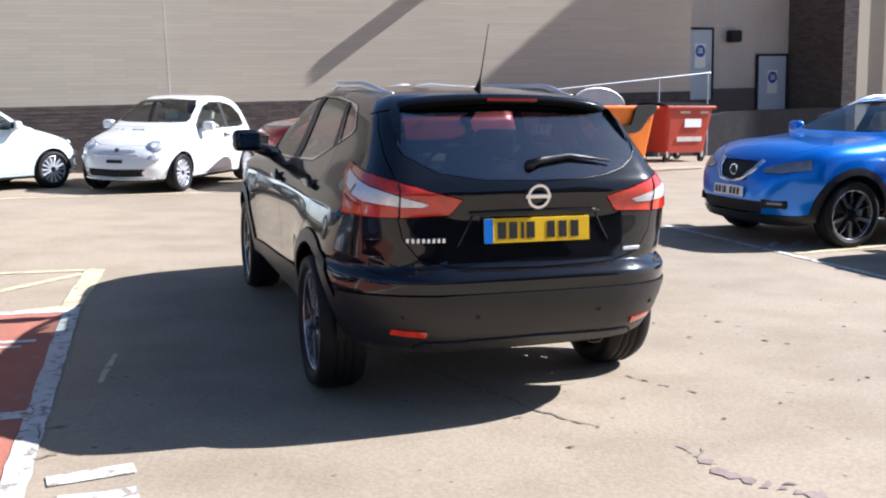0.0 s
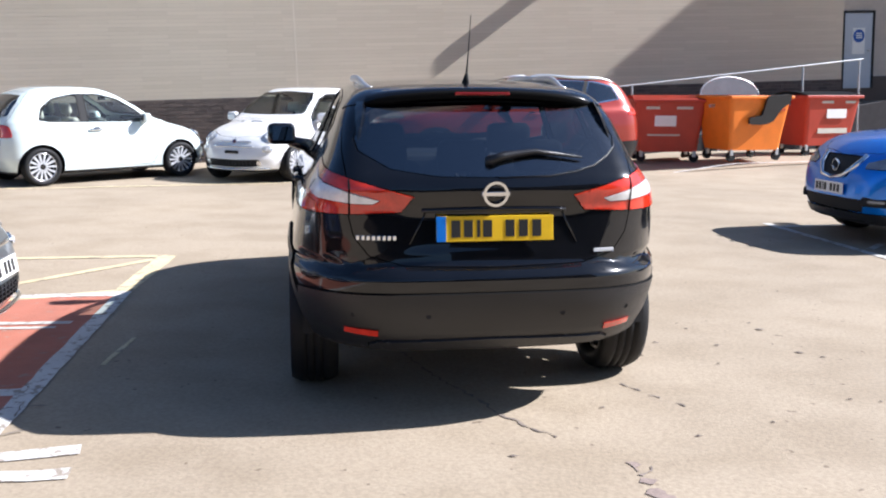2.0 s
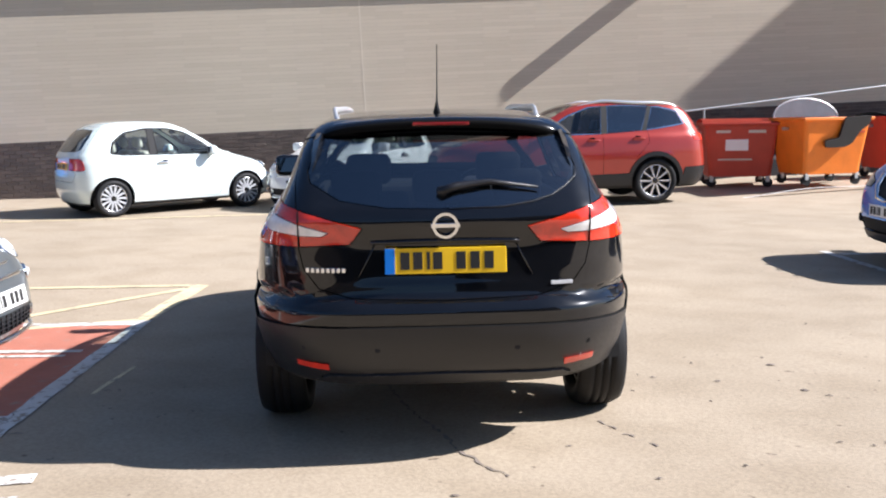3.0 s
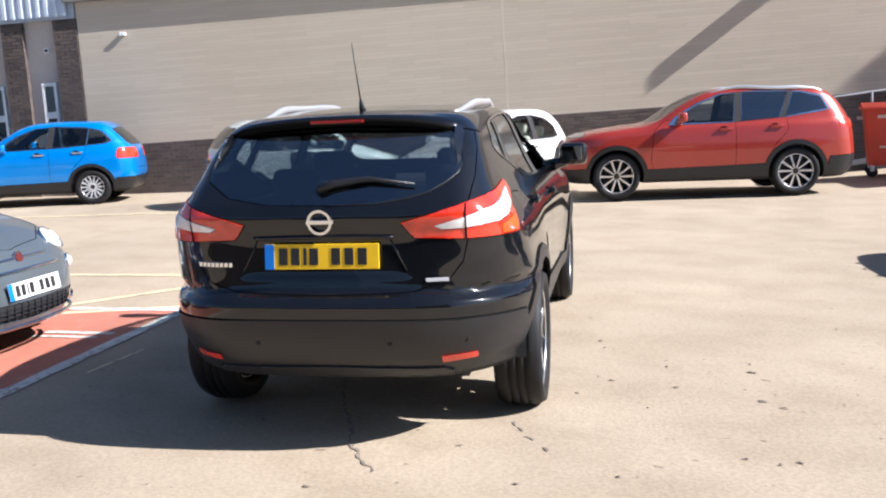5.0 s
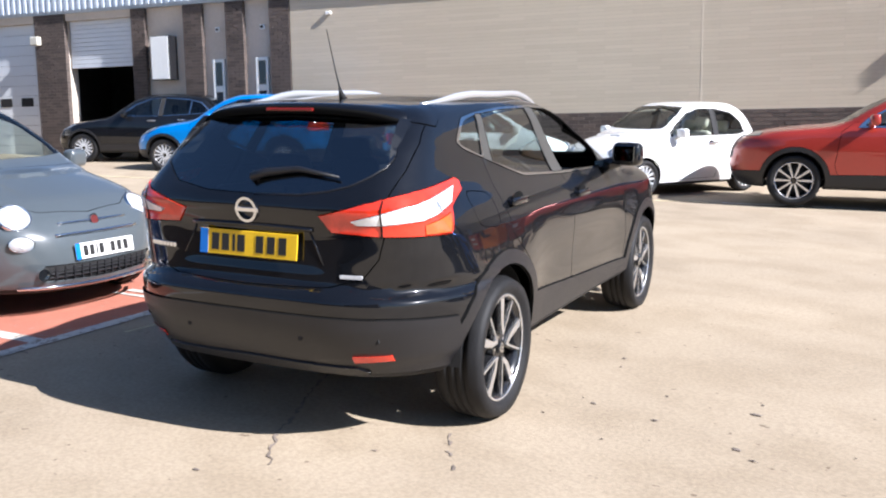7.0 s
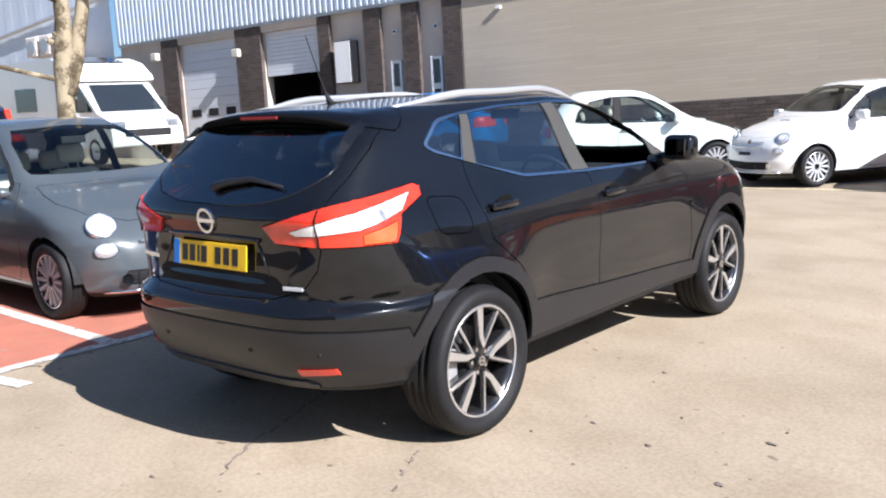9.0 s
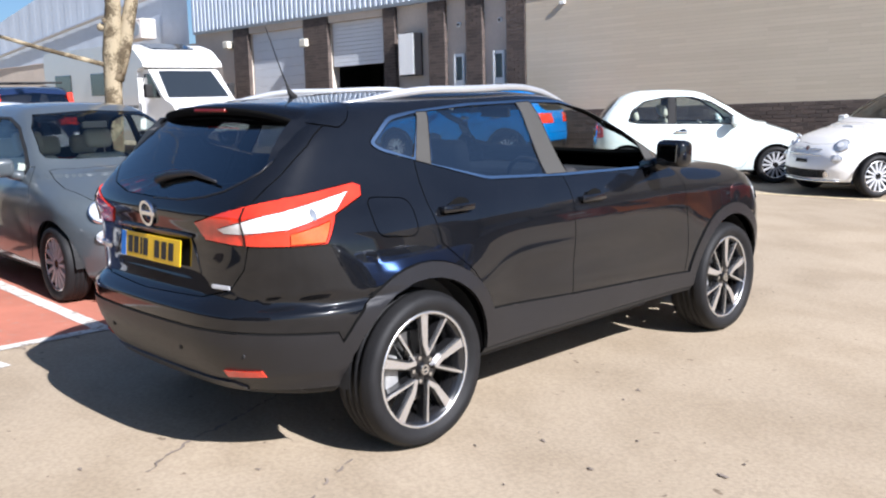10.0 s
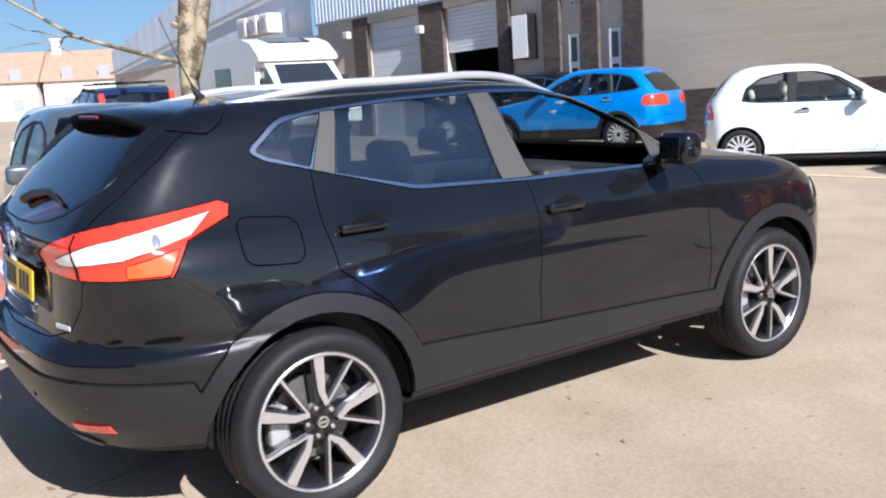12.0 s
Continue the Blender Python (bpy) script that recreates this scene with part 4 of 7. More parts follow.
    edge = [(y, z2) for y, z2 in ((0.02, 1.113), (0.25, 1.118), (0.38, 1.136), (0.47, 1.160), (0.54, 1.198), (0.587, 1.235), (0.598, 1.275))]
    tube(b2, [(body.on_end(-y, z2) - 0.002, -y, z2) for y, z2 in edge], 0.004, 6)
    part("window_edge", b2, M_CLAD, t, smooth=True)
    # front badge and grille frame, front plate
    gx = body.on_end(0, 0.75, True)
    for sg in (1, -1):
        b2 = bmesh.new()
        tube(b2, [(body.on_end(y, z2, True) + 0.006, sg * y, z2) for y, z2 in ((0.33, 0.87), (0.27, 0.76), (0.17, 0.665), (0.0, 0.64))], [0.028, 0.026, 0.022, 0.020], 8)
        part("grille_chevron", b2, M_CHROME, t, smooth=True)
        b2 = bmesh.new()
        x = body.on_end(0.60, 0.45, True)
        box(b2, (-0.03, -0.08, -0.016), (0.010, 0.08, 0.016), 0.006, pose(x, sg * 0.60, 0.45, 0, 0, sg * 38))
        part("fog_lamp", b2, M_HEADLAMP, t)
        b2 = bmesh.new()
        box(b2, (-0.05, -0.14, -0.05), (0.006, 0.13, 0.04), 0.012, pose(x, sg * 0.60, 0.45, 0, 0, sg * 38))
        part("fog_lamp_recess", b2, M_DARK, t)
    b2 = bmesh.new()
    lathe(b2, [(0.06, -0.006), (0.06, 0.008), (0.047, 0.008), (0.047, -0.006)], pose(gx + 0.012, 0, 0.76, 0, 90, 0), 28)
    part("front_badge", b2, M_CHROME, t, "round chrome badge")
    plate(t, plate_pose(body, 0.545, True) @ pose(0, 0, 0.01), M_PLATEWHITE)
    return t


# ---- the small rounded hatchback ----
def hatchback_body():
    return Body(
        top=fair((-0.6, 1.24), (-0.4, 1.37), (-0.2, 1.44), (0.1, 1.483), (0.6, 1.497), (1.0, 1.482), (1.3, 1.405), (1.6, 1.245), (1.92, 1.035), (2.06, 0.985), (2.3, 0.945), (2.55, 0.875), (2.75, 0.785), (2.90, 0.70), (3.1, 0.5)),
        rear=fair((0.15, -0.40), (0.3, -0.49), (0.45, -0.53), (0.62, -0.53), (0.80, -0.51), (0.95, -0.485), (1.02, -0.45), (1.25, -0.30), (1.40, -0.18), (1.5, -0.08)),
        front=fair((0.12, 2.85), (0.25, 2.94), (0.40, 2.99), (0.55, 2.99), (0.68, 2.95), (0.8, 2.86), (0.95, 2.6)),
        plan=fair((-0.6, 0.70), (-0.3, 0.77), (0.0, 0.80), (0.6, 0.81), (1.3, 0.81), (2.0, 0.805), (2.4, 0.79), (2.75, 0.72), (3.05, 0.60)),
        sect=fair((0.12, 0.90), (0.3, 0.965), (0.5, 0.995), (0.68, 1.0), (0.82, 0.98), (0.92, 0.93), (1.0, 0.895), (1.2, 0.815), (1.4, 0.715), (1.55, 0.64)),
        length=(-0.56, 3.0), width=0.814, height=1.50, floor=0.17, crown=0.06, rear_bow=0.07, front_bow=0.13, k_top=0.16, k_rear=0.24, k_front=0.34, mid=0.52)


HATCH = dict(
    axles=(0.0, 2.30), wheel=(0.293, 0.208, 0.185, "multi"), arch=0.335, rear_x=0.15, lamp_x=-0.9, belt=0.95,
    win=rounded([(0.0, 0.985), (0.06, 1.17), (0.26, 1.315), (0.60, 1.380), (1.0, 1.378), (1.30, 1.30), (1.58, 1.13), (1.75, 0.99), (1.72, 0.935), (0.9, 0.945), (0.2, 0.955)], 0.03),
    pillar=[[(0.66, 1.39), (0.75, 1.39), (0.75, 0.945), (0.64, 0.945)]],
    glass_b=[[(0.035, 1.00), (0.09, 1.16), (0.28, 1.295), (0.635, 1.362), (0.625, 0.965), (0.20, 0.975)]],
    glass_a=[[(0.765, 1.362), (1.0, 1.360), (1.28, 1.283), (1.56, 1.11), (1.69, 0.985), (1.66, 0.955), (0.765, 0.962)]],
    door_a=[(0.70, 1.0), (0.68, 0.45), (0.74, 0.27), (1.78, 0.25), (1.90, 0.42), (1.90, 0.80), (1.80, 1.0)],
    clad=[], arch_trim=0.0,
    screen=[(0.0, 1.045), (0.40, 1.05), (0.60, 1.065), (0.615, 1.11), (0.56, 1.30), (0.48, 1.40), (0.0, 1.425)], screen_x=1.05,
    rear_glass=[(0.0, 1.02), (0.40, 1.03), (0.52, 1.06), (0.50, 1.25), (0.42, 1.355), (0.0, 1.375)], rear_mat=G_DARK,
    hatch=[(0.0, 0.56), (0.42, 0.56), (0.50, 0.64), (0.54, 0.95), (0.57, 1.05), (0.55, 1.25), (0.47, 1.40), (0.0, 1.42)],
    lamp=[("side", rounded([(-0.60, 0.925), (-0.40, 0.925), (-0.375, 0.735), (-0.60, 0.735)], 0.05))],
    bonnet=[(2.05, 0.0), (2.02, 0.4), (1.95, 0.64), (2.3, 0.66), (2.58, 0.58), (2.74, 0.36), (2.80, 0.0)], bonnet_z=0.64,
    grille=[[(0.0, 0.365), (0.46, 0.375), (0.50, 0.33), (0.44, 0.27), (0.0, 0.25)]],
    cabin=(1.46, 0.30, 0.36, 0.62, M_CREAM, M_CREAM, M_PLATEWHITE), mirror=(1.64, 0.90, 1.0), mirror_in=(1.34, 1.30), handles=[(0.84, 0.83, 0.805)],
    trim_mat=M_DARK, side_mat=G_CLEAR, handle_mat=M_CHROME, track_out=-0.02)


def hatchback(name, label, paint, m, group="", step=0.055, front_plate=M_PLATEWHITE, **over):
    t = car(name, label, paint, m, hatchback_body(), {**HATCH, **over}, step, group=group)
    # chrome whiskers, badge, fog lamps, plates, front bumper bar
    body = hatchback_body()
    for z, wd, r in ((0.645, 0.30, 0.011), (0.572, 0.36, 0.013)):
        b2 = bmesh.new()
        tube(b2, [(body.on_end(y, z, True) + 0.004, y, z) for y in (-wd + 2 * wd * k / 16 for k in range(17))], r, 6)
        part("chrome_whisker", b2, M_CHROME, t, smooth=True)
    b2 = bmesh.new()
    cyl(b2, 0.042, 0.014, pose(body.on_end(0, 0.648, True) + 0.006, 0, 0.648, 0, 78, 0), 24)
    bd = part("badge", b2, M_CHROME, t, "small round badge, dark red in a chrome rim")
    b2 = bmesh.new()
    cyl(b2, 0.032, 0.006, pose(body.on_end(0, 0.648, True) + 0.015, 0, 0.648, 0, 78, 0), 20)
    part("badge_face", b2, mat("dark_red_enamel", (0.10, 0.02, 0.02), 0.3, coat=0.5), bd)
    b2 = bmesh.new()
    tube(b2, [(body.on_end(y, 0.315, True) + 0.002, y, 0.215 + 0.02 * abs(y)) for y in (-0.6 + 1.2 * k / 16 for k in range(17))], 0.014, 6)
    part("bumper_bar", b2, M_CHROME, t, smooth=True)
    for sg in (1, -1):
        b2 = bmesh.new()
        x = body.on_end(0.47, 0.315, True)
        lathe(b2, [(0.042, -0.01), (0.042, 0.012), (0.030, 0.012), (0.030, -0.01)], pose(x + 0.004, sg * 0.47, 0.315, 0, 90, 14 * sg), 20)
        cyl(b2, 0.028, 0.01, pose(x + 0.002, sg * 0.47, 0.315, 0, 90, 14 * sg), 16)
        part("fog_lamp", b2, M_CHROME, t)
        for nm, y, z2, rx, rz in (("headlamp", 0.545, 0.705, 0.115, 0.107), ("low_headlamp", 0.575, 0.535, 0.085, 0.055)):
            x = body.on_end(y, z2, True)
            nv = Vector(body.normal(np.array([[x, sg * y, z2]]))[0])
            nv = (nv + Vector((0.25, 0, 0))).normalized()
            fr = Matrix.Translation((x, sg * y, z2)) @ nv.to_track_quat("Z", "Y").to_matrix().to_4x4()
            b2 = bmesh.new()
            bmesh.ops.create_uvsphere(b2, u_segments=24, v_segments=12, radius=1, matrix=fr @ Matrix.Diagonal((rx * 0.93, rz * 0.93, 0.030, 1)))
            hl = part(nm, b2, M_ROUNDLAMP, t, smooth=True)
            b2 = bmesh.new()
            lathe(b2, [(1.0, -0.03), (1.0, 0.008), (0.93, 0.012), (0.92, -0.03)], fr @ Matrix.Diagonal((rx, rz, 1, 1)), 30)
            part("lamp_rim", b2, M_CHROME, hl, smooth=True)
            b2 = bmesh.new()
            cyl(b2, rz * 0.42, 0.01, fr @ pose(0, 0, 0.028), 20)
            part("bulb", b2, M_CLEARLAMP, hl)
    for k in range(-6, 7):
        b2 = bmesh.new()
        y = k * 0.065
        x = body.on_end(y, 0.31, True)
        box(b2, (x - 0.012, y - 0.006, 0.262), (x + 0.002, y + 0.006, 0.362), 0)
        part("grille_slat", b2, M_CLAD, t)
    for z2 in (0.287, 0.312, 0.337):
        b2 = bmesh.new()
        tube(b2, [(body.on_end(y, 0.31, True) - 0.004, y, z2) for y in (-0.42 + 0.84 * k / 10 for k in range(11))], 0.005, 4)
        part("grille_slat", b2, M_CLAD, t)
    plate(t, plate_pose(body, 0.45, True, -8) @ pose(0, 0, 0.008), front_plate)
    plate(t, plate_pose(body, 0.80, False, -4) @ pose(0, 0, 0.006), M_YELLOW)
    return t


# ---- the red estate car ----
def estate_body():
    return Body(
        top=fair((-0.95, 1.52), (-0.6, 1.63), (-0.2, 1.66), (0.5, 1.68), (1.0, 1.665), (1.35, 1.60), (1.7, 1.44), (2.1, 1.21), (2.3, 1.155), (2.6, 1.135), (3.0, 1.105), (3.4, 1.05), (3.6, 0.99), (3.8, 0.85)),
        rear=fair((0.2, -0.80), (0.4, -0.93), (0.6, -0.98), (0.85, -0.96), (1.05, -0.93), (1.2, -0.86), (1.4, -0.75), (1.6, -0.62), (1.7, -0.55)),
        front=fair((0.2, 3.42), (0.4, 3.57), (0.6, 3.64), (0.8, 3.64), (0.95, 3.60), (1.05, 3.50), (1.15, 3.3)),
        plan=fair((-1.0, 0.82), (-0.6, 0.88), (0.0, 0.92), (0.7, 0.925), (1.5, 0.925), (2.3, 0.925), (2.8, 0.92), (3.2, 0.87), (3.65, 0.72)),
        sect=fair((0.2, 0.93), (0.4, 0.97), (0.6, 0.99), (0.8, 1.0), (0.95, 0.985), (1.08, 0.955), (1.15, 0.91), (1.3, 0.85), (1.5, 0.76), (1.7, 0.67)),
        length=(-0.98, 3.64), width=0.93, height=1.70, floor=0.25, crown=0.05, k_top=0.12, k_rear=0.28, k_front=0.38)


ESTATE = dict(
    axles=(0.0, 2.70), wheel=(0.365, 0.262, 0.225, "ten"), arch=0.41, arch_trim=0.07, rear_x=0.1, lamp_x=-0.99, belt=1.14,
    win=[(-0.52, 1.28), (-0.42, 1.50), (-0.1, 1.575), (0.6, 1.60), (1.1, 1.575), (1.45, 1.45), (1.80, 1.25), (1.92, 1.12), (1.0, 1.13), (0.1, 1.19), (-0.3, 1.24)],
    pillar=[[(0.02, 1.58), (0.09, 1.58), (0.24, 1.17), (0.16, 1.18)], [(0.78, 1.6), (0.88, 1.6), (0.93, 1.12), (0.82, 1.12)]],
    glass_c=[[(-0.48, 1.29), (-0.39, 1.475), (-0.08, 1.55), (0.01, 1.56), (0.15, 1.20), (-0.28, 1.265)]],
    glass_b=[[(0.10, 1.565), (0.6, 1.578), (0.77, 1.578), (0.81, 1.145), (0.25, 1.185)]],
    glass_a=[[(0.89, 1.575), (1.08, 1.555), (1.43, 1.43), (1.75, 1.24), (1.82, 1.15), (0.94, 1.145)]],
    door_b=[(0.14, 1.22), (0.12, 1.0), (0.34, 0.75), (0.44, 0.45), (0.90, 0.44), (0.90, 1.16)],
    door_a=[(0.90, 1.16), (0.90, 0.44), (2.12, 0.42), (2.18, 0.60), (2.12, 1.06), (1.95, 1.2)],
    clad=[[(-1.1, 0.1), (-1.1, 0.60), (-0.5, 0.58), (-0.4, 0.1)], [(0.3, 0.1), (0.4, 0.50), (2.25, 0.46), (2.3, 0.1)], [(3.0, 0.1), (3.05, 0.5), (3.7, 0.46), (3.7, 0.1)]],
    screen=[(0.0, 1.17), (0.5, 1.18), (0.68, 1.20), (0.70, 1.25), (0.62, 1.5), (0.54, 1.60), (0.0, 1.63)], screen_x=1.2,
    rear_glass=[(0.0, 1.16), (0.50, 1.17), (0.60, 1.22), (0.56, 1.52), (0.0, 1.56)],
    hatch=[(0.0, 0.70), (0.55, 0.71), (0.64, 0.85), (0.66, 1.2), (0.60, 1.60), (0.0, 1.63)],
    lamp=[("side", [(-1.1, 1.14), (-0.62, 1.12), (-0.66, 1.02), (-1.1, 1.0)])],
    bonnet=[(2.25, 0.0), (2.2, 0.5), (2.15, 0.74), (2.8, 0.76), (3.25, 0.66), (3.45, 0.4), (3.5, 0.0)], bonnet_z=0.88,
    head=[("side", [(3.15, 1.04), (3.7, 1.0), (3.7, 0.945), (3.2, 0.985)])],
    grille=[[(0.0, 0.82), (0.5, 0.82), (0.5, 0.66), (0.0, 0.64)]],
    cabin=(1.62, 0.25, 0.48, 0.74, M_SEAT), mirror=(1.72, 1.02, 1.24), mirror_in=(1.4, 1.5), handles=[(0.30, 1.06, 0.925), (1.06, 1.04, 0.925)],
    trim_mat=M_CHROME, side_mat=G_DARK, rear_mat=G_DARK, clad_mat=M_CLAD)


# ---- the small rounded crossover with a blunt nose ----
def compact_body():
    return Body(
        top=fair((-0.8, 1.45), (-0.45, 1.54), (-0.1, 1.585), (0.5, 1.60), (1.0, 1.58), (1.3, 1.50), (1.65, 1.30), (1.95, 1.10), (2.1, 1.06), (2.5, 1.02), (2.9, 0.94), (3.15, 0.84), (3.4, 0.65)),
        rear=fair((0.2, -0.66), (0.4, -0.78), (0.6, -0.82), (0.85, -0.80), (1.05, -0.76), (1.2, -0.66), (1.4, -0.50), (1.55, -0.42)),
        front=fair((0.2, 3.22), (0.4, 3.38), (0.6, 3.43), (0.75, 3.40), (0.9, 3.28), (1.05, 3.0)),
        plan=fair((-0.85, 0.76), (-0.5, 0.84), (0.0, 0.885), (0.7, 0.89), (1.5, 0.89), (2.2, 0.89), (2.6, 0.885), (3.0, 0.83), (3.45, 0.66)),
        sect=fair((0.2, 0.93), (0.4, 0.97), (0.6, 1.0), (0.8, 0.995), (0.95, 0.97), (1.05, 0.93), (1.12, 0.89), (1.3, 0.80), (1.5, 0.70), (1.65, 0.62)),
        length=(-0.82, 3.43), width=0.895, height=1.61, floor=0.23, crown=0.06, k_top=0.15, k_rear=0.28, k_front=0.42)


COMPACT = dict(
    axles=(0.0, 2.57), wheel=(0.335, 0.22, 0.215, "multi"), arch=0.385, arch_trim=0.06, rear_x=0.1, lamp_x=-0.9, belt=1.08,
    win=[(-0.42, 1.20), (-0.22, 1.40), (0.1, 1.475), (0.6, 1.50), (1.0, 1.475), (1.35, 1.34), (1.62, 1.15), (1.66, 1.06), (0.5, 1.09), (-0.3, 1.15)],
    pillar=[[(0.64, 1.5), (0.74, 1.5), (0.80, 1.06), (0.68, 1.07)]],
    glass_c=[[(-0.38, 1.20), (-0.20, 1.38), (0.0, 1.435), (0.04, 1.14), (-0.27, 1.165)]],
    glass_b=[[(0.03, 1.44), (0.6, 1.48), (0.63, 1.48), (0.67, 1.10), (0.07, 1.135)]],
    glass_a=[[(0.75, 1.478), (0.98, 1.455), (1.32, 1.32), (1.58, 1.14), (1.58, 1.08), (0.81, 1.095)]],
    door_b=[(0.06, 1.14), (0.08, 0.95), (0.32, 0.70), (0.40, 0.46), (0.74, 0.45), (0.75, 1.1)],
    door_a=[(0.75, 1.1), (0.74, 0.45), (1.98, 0.42), (2.02, 0.6), (1.98, 1.0), (1.75, 1.12)],
    clad=[[(-0.95, 0.1), (-0.95, 0.50), (-0.45, 0.50), (-0.35, 0.1)], [(0.3, 0.1), (0.36, 0.46), (2.15, 0.43), (2.2, 0.1)], [(2.85, 0.1), (2.9, 0.44), (3.5, 0.42), (3.5, 0.1)]],
    screen=[(0.0, 1.12), (0.45, 1.125), (0.62, 1.14), (0.65, 1.18), (0.58, 1.40), (0.50, 1.50), (0.0, 1.54)], screen_x=1.0,
    rear_glass=[(0.0, 1.10), (0.45, 1.11), (0.56, 1.16), (0.52, 1.42), (0.0, 1.47)],
    hatch=[(0.0, 0.66), (0.5, 0.67), (0.60, 0.8), (0.62, 1.15), (0.56, 1.5), (0.0, 1.53)],
    lamp=[("side", rounded([(-0.9, 1.06), (-0.50, 1.06), (-0.47, 0.86), (-0.9, 0.86)], 0.06))],
    bonnet=[(2.05, 0.0), (2.0, 0.5), (1.95, 0.70), (2.5, 0.72), (2.95, 0.60), (3.15, 0.35), (3.2, 0.0)], bonnet_z=0.78,
    head=[("front", rounded([(0.42, 0.88), (0.62, 0.92), (0.80, 0.90), (0.80, 0.76), (0.60, 0.72), (0.45, 0.76)], 0.06))],
    grille=[[(0.0, 0.52), (0.5, 0.52), (0.46, 0.38), (0.0, 0.36)]],
    cabin=(1.40, 0.22, 0.46, 0.70, M_SEAT), mirror=(1.52, 0.98, 1.13), mirror_in=(1.25, 1.42), handles=[(0.22, 1.0, 0.885), (0.92, 0.98, 0.885)],
    trim_mat=M_CHROME, side_mat=G_TINT, rear_mat=G_DARK, handle_mat=M_CHROME)


def repaint(thing, old, fresh):
    """Another paint on a copied car's panels, kept on the objects."""
    for o in thing.children_recursive:
        if o.type == "MESH":
            for k, sl in enumerate(o.material_slots):
                if sl.material == old:
                    sl.link = "OBJECT"
                    sl.material = fresh
    return thing

# ---- ground ----
def yard_z(x, y):
    """Small swell of the yard's surface above its plane, towards the bins by the wall."""
    n, u = -0.407 * x + 0.9135 * y, 0.9135 * x + 0.407 * y
    a, b = min(max((n - 13.2) / 1.5, 0), 1), min(max((u - 8.0) / 2.0, 0), 1)
    return 0.18 * a * a * (3 - 2 * a) * b * b * (3 - 2 * b)


def ground_material():
    m = mat("worn_tarmac", (0.25, 0.215, 0.175), 0.92)
    nt = m.node_tree
    b = nt.nodes["Principled BSDF"]
    co = nt.nodes.new("ShaderNodeTexCoord")

    def noise_at(scale, detail, stretch=None):
        n = nt.nodes.new("ShaderNodeTexNoise")
        n.inputs["Scale"].default_value = scale
        n.inputs["Detail"].default_value = detail
        if stretch:
            mp = nt.nodes.new("ShaderNodeMapping")
            mp.inputs["Rotation"].default_value[2] = radians(stretch[0])
            mp.inputs["Scale"].default_value = (1, stretch[1], 1)
            nt.links.new(co.outputs["Object"], mp.inputs["Vector"])
            nt.links.new(mp.outputs["Vector"], n.inputs["Vector"])
        else:
            nt.links.new(co.outputs["Object"], n.inputs["Vector"])
        return n.outputs["Fac"]

    def ramp(fac, p0, c0, p1, c1):
        r = nt.nodes.new("ShaderNodeValToRGB")
        r.color_ramp.elements[0].position, r.color_ramp.elements[1].position = p0, p1
        r.color_ramp.elements[0].color, r.color_ramp.elements[1].color = (*c0, 1), (*c1, 1)
        nt.links.new(fac, r.inputs["Fac"])
        return r.outputs["Color"]

    def mult(a, c):
        x = nt.nodes.new("ShaderNodeMix")
        x.data_type, x.blend_type = "RGBA", "MULTIPLY"
        x.inputs[0].default_value = 1
        nt.links.new(a, x.inputs[6])
        nt.links.new(c, x.inputs[7])
        return x.outputs[2]
    base = ramp(noise_at(0.35, 5), 0.35, (0.312, 0.253, 0.182), 0.65, (0.378, 0.308, 0.222))
    patch = ramp(noise_at(1.5, 7, (20, 1.35)), 0.36, (0.87, 0.855, 0.83), 0.58, (1, 1, 1))
    grit = ramp(noise_at(48, 4), 0.36, (0.88, 0.87, 0.86), 0.62, (1.05, 1.05, 1.04))
    specks = ramp(noise_at(16, 2), 0.235, (0.50, 0.46, 0.44), 0.29, (1, 1, 1))
    col = mult(mult(mult(base, patch), grit), specks)
    # a few thin wandering cracks
    v = nt.nodes.new("ShaderNodeTexVoronoi")
    v.feature = "DISTANCE_TO_EDGE"
    v.inputs["Scale"].default_value = 0.42
    wob = nt.nodes.new("ShaderNodeTexNoise")
    wob.inputs["Scale"].default_value = 2.4
    wob.inputs["Detail"].default_value = 6
    nt.links.new(co.outputs["Object"], wob.inputs["Vector"])
    mx = nt.nodes.new("ShaderNodeMix")
    mx.data_type, mx.blend_type = "RGBA", "LINEAR_LIGHT"
    mx.inputs[0].default_value = 0.28
    nt.links.new(co.outputs["Object"], mx.inputs[6])
    nt.links.new(wob.outputs["Color"], mx.inputs[7])
    nt.links.new(mx.outputs[2], v.inputs["Vector"])
    crack = ramp(v.outputs["Distance"], 0.001, (0.68, 0.65, 0.62), 0.004, (1, 1, 1))
    gate = nt.nodes.new("ShaderNodeMix")
    gate.data_type = "RGBA"
    gf = ramp(noise_at(0.6, 2), 0.62, (0, 0, 0), 0.70, (1, 1, 1))
    nt.links.new(gf, gate.inputs[0])
    gate.inputs[6].default_value = (1, 1, 1, 1)
    nt.links.new(crack, gate.inputs[7])
    col = mult(col, gate.outputs[2])
    nt.links.new(col, b.inputs["Base Color"])
    bp = nt.nodes.new("ShaderNodeBump")
    bp.inputs["Strength"].default_value = 0.35
    bp.inputs["Distance"].default_value = 0.006
    nt.links.new(noise_at(70, 4), bp.inputs["Height"])
    nt.links.new(bp.outputs["Normal"], b.inputs["Normal"])
    return m


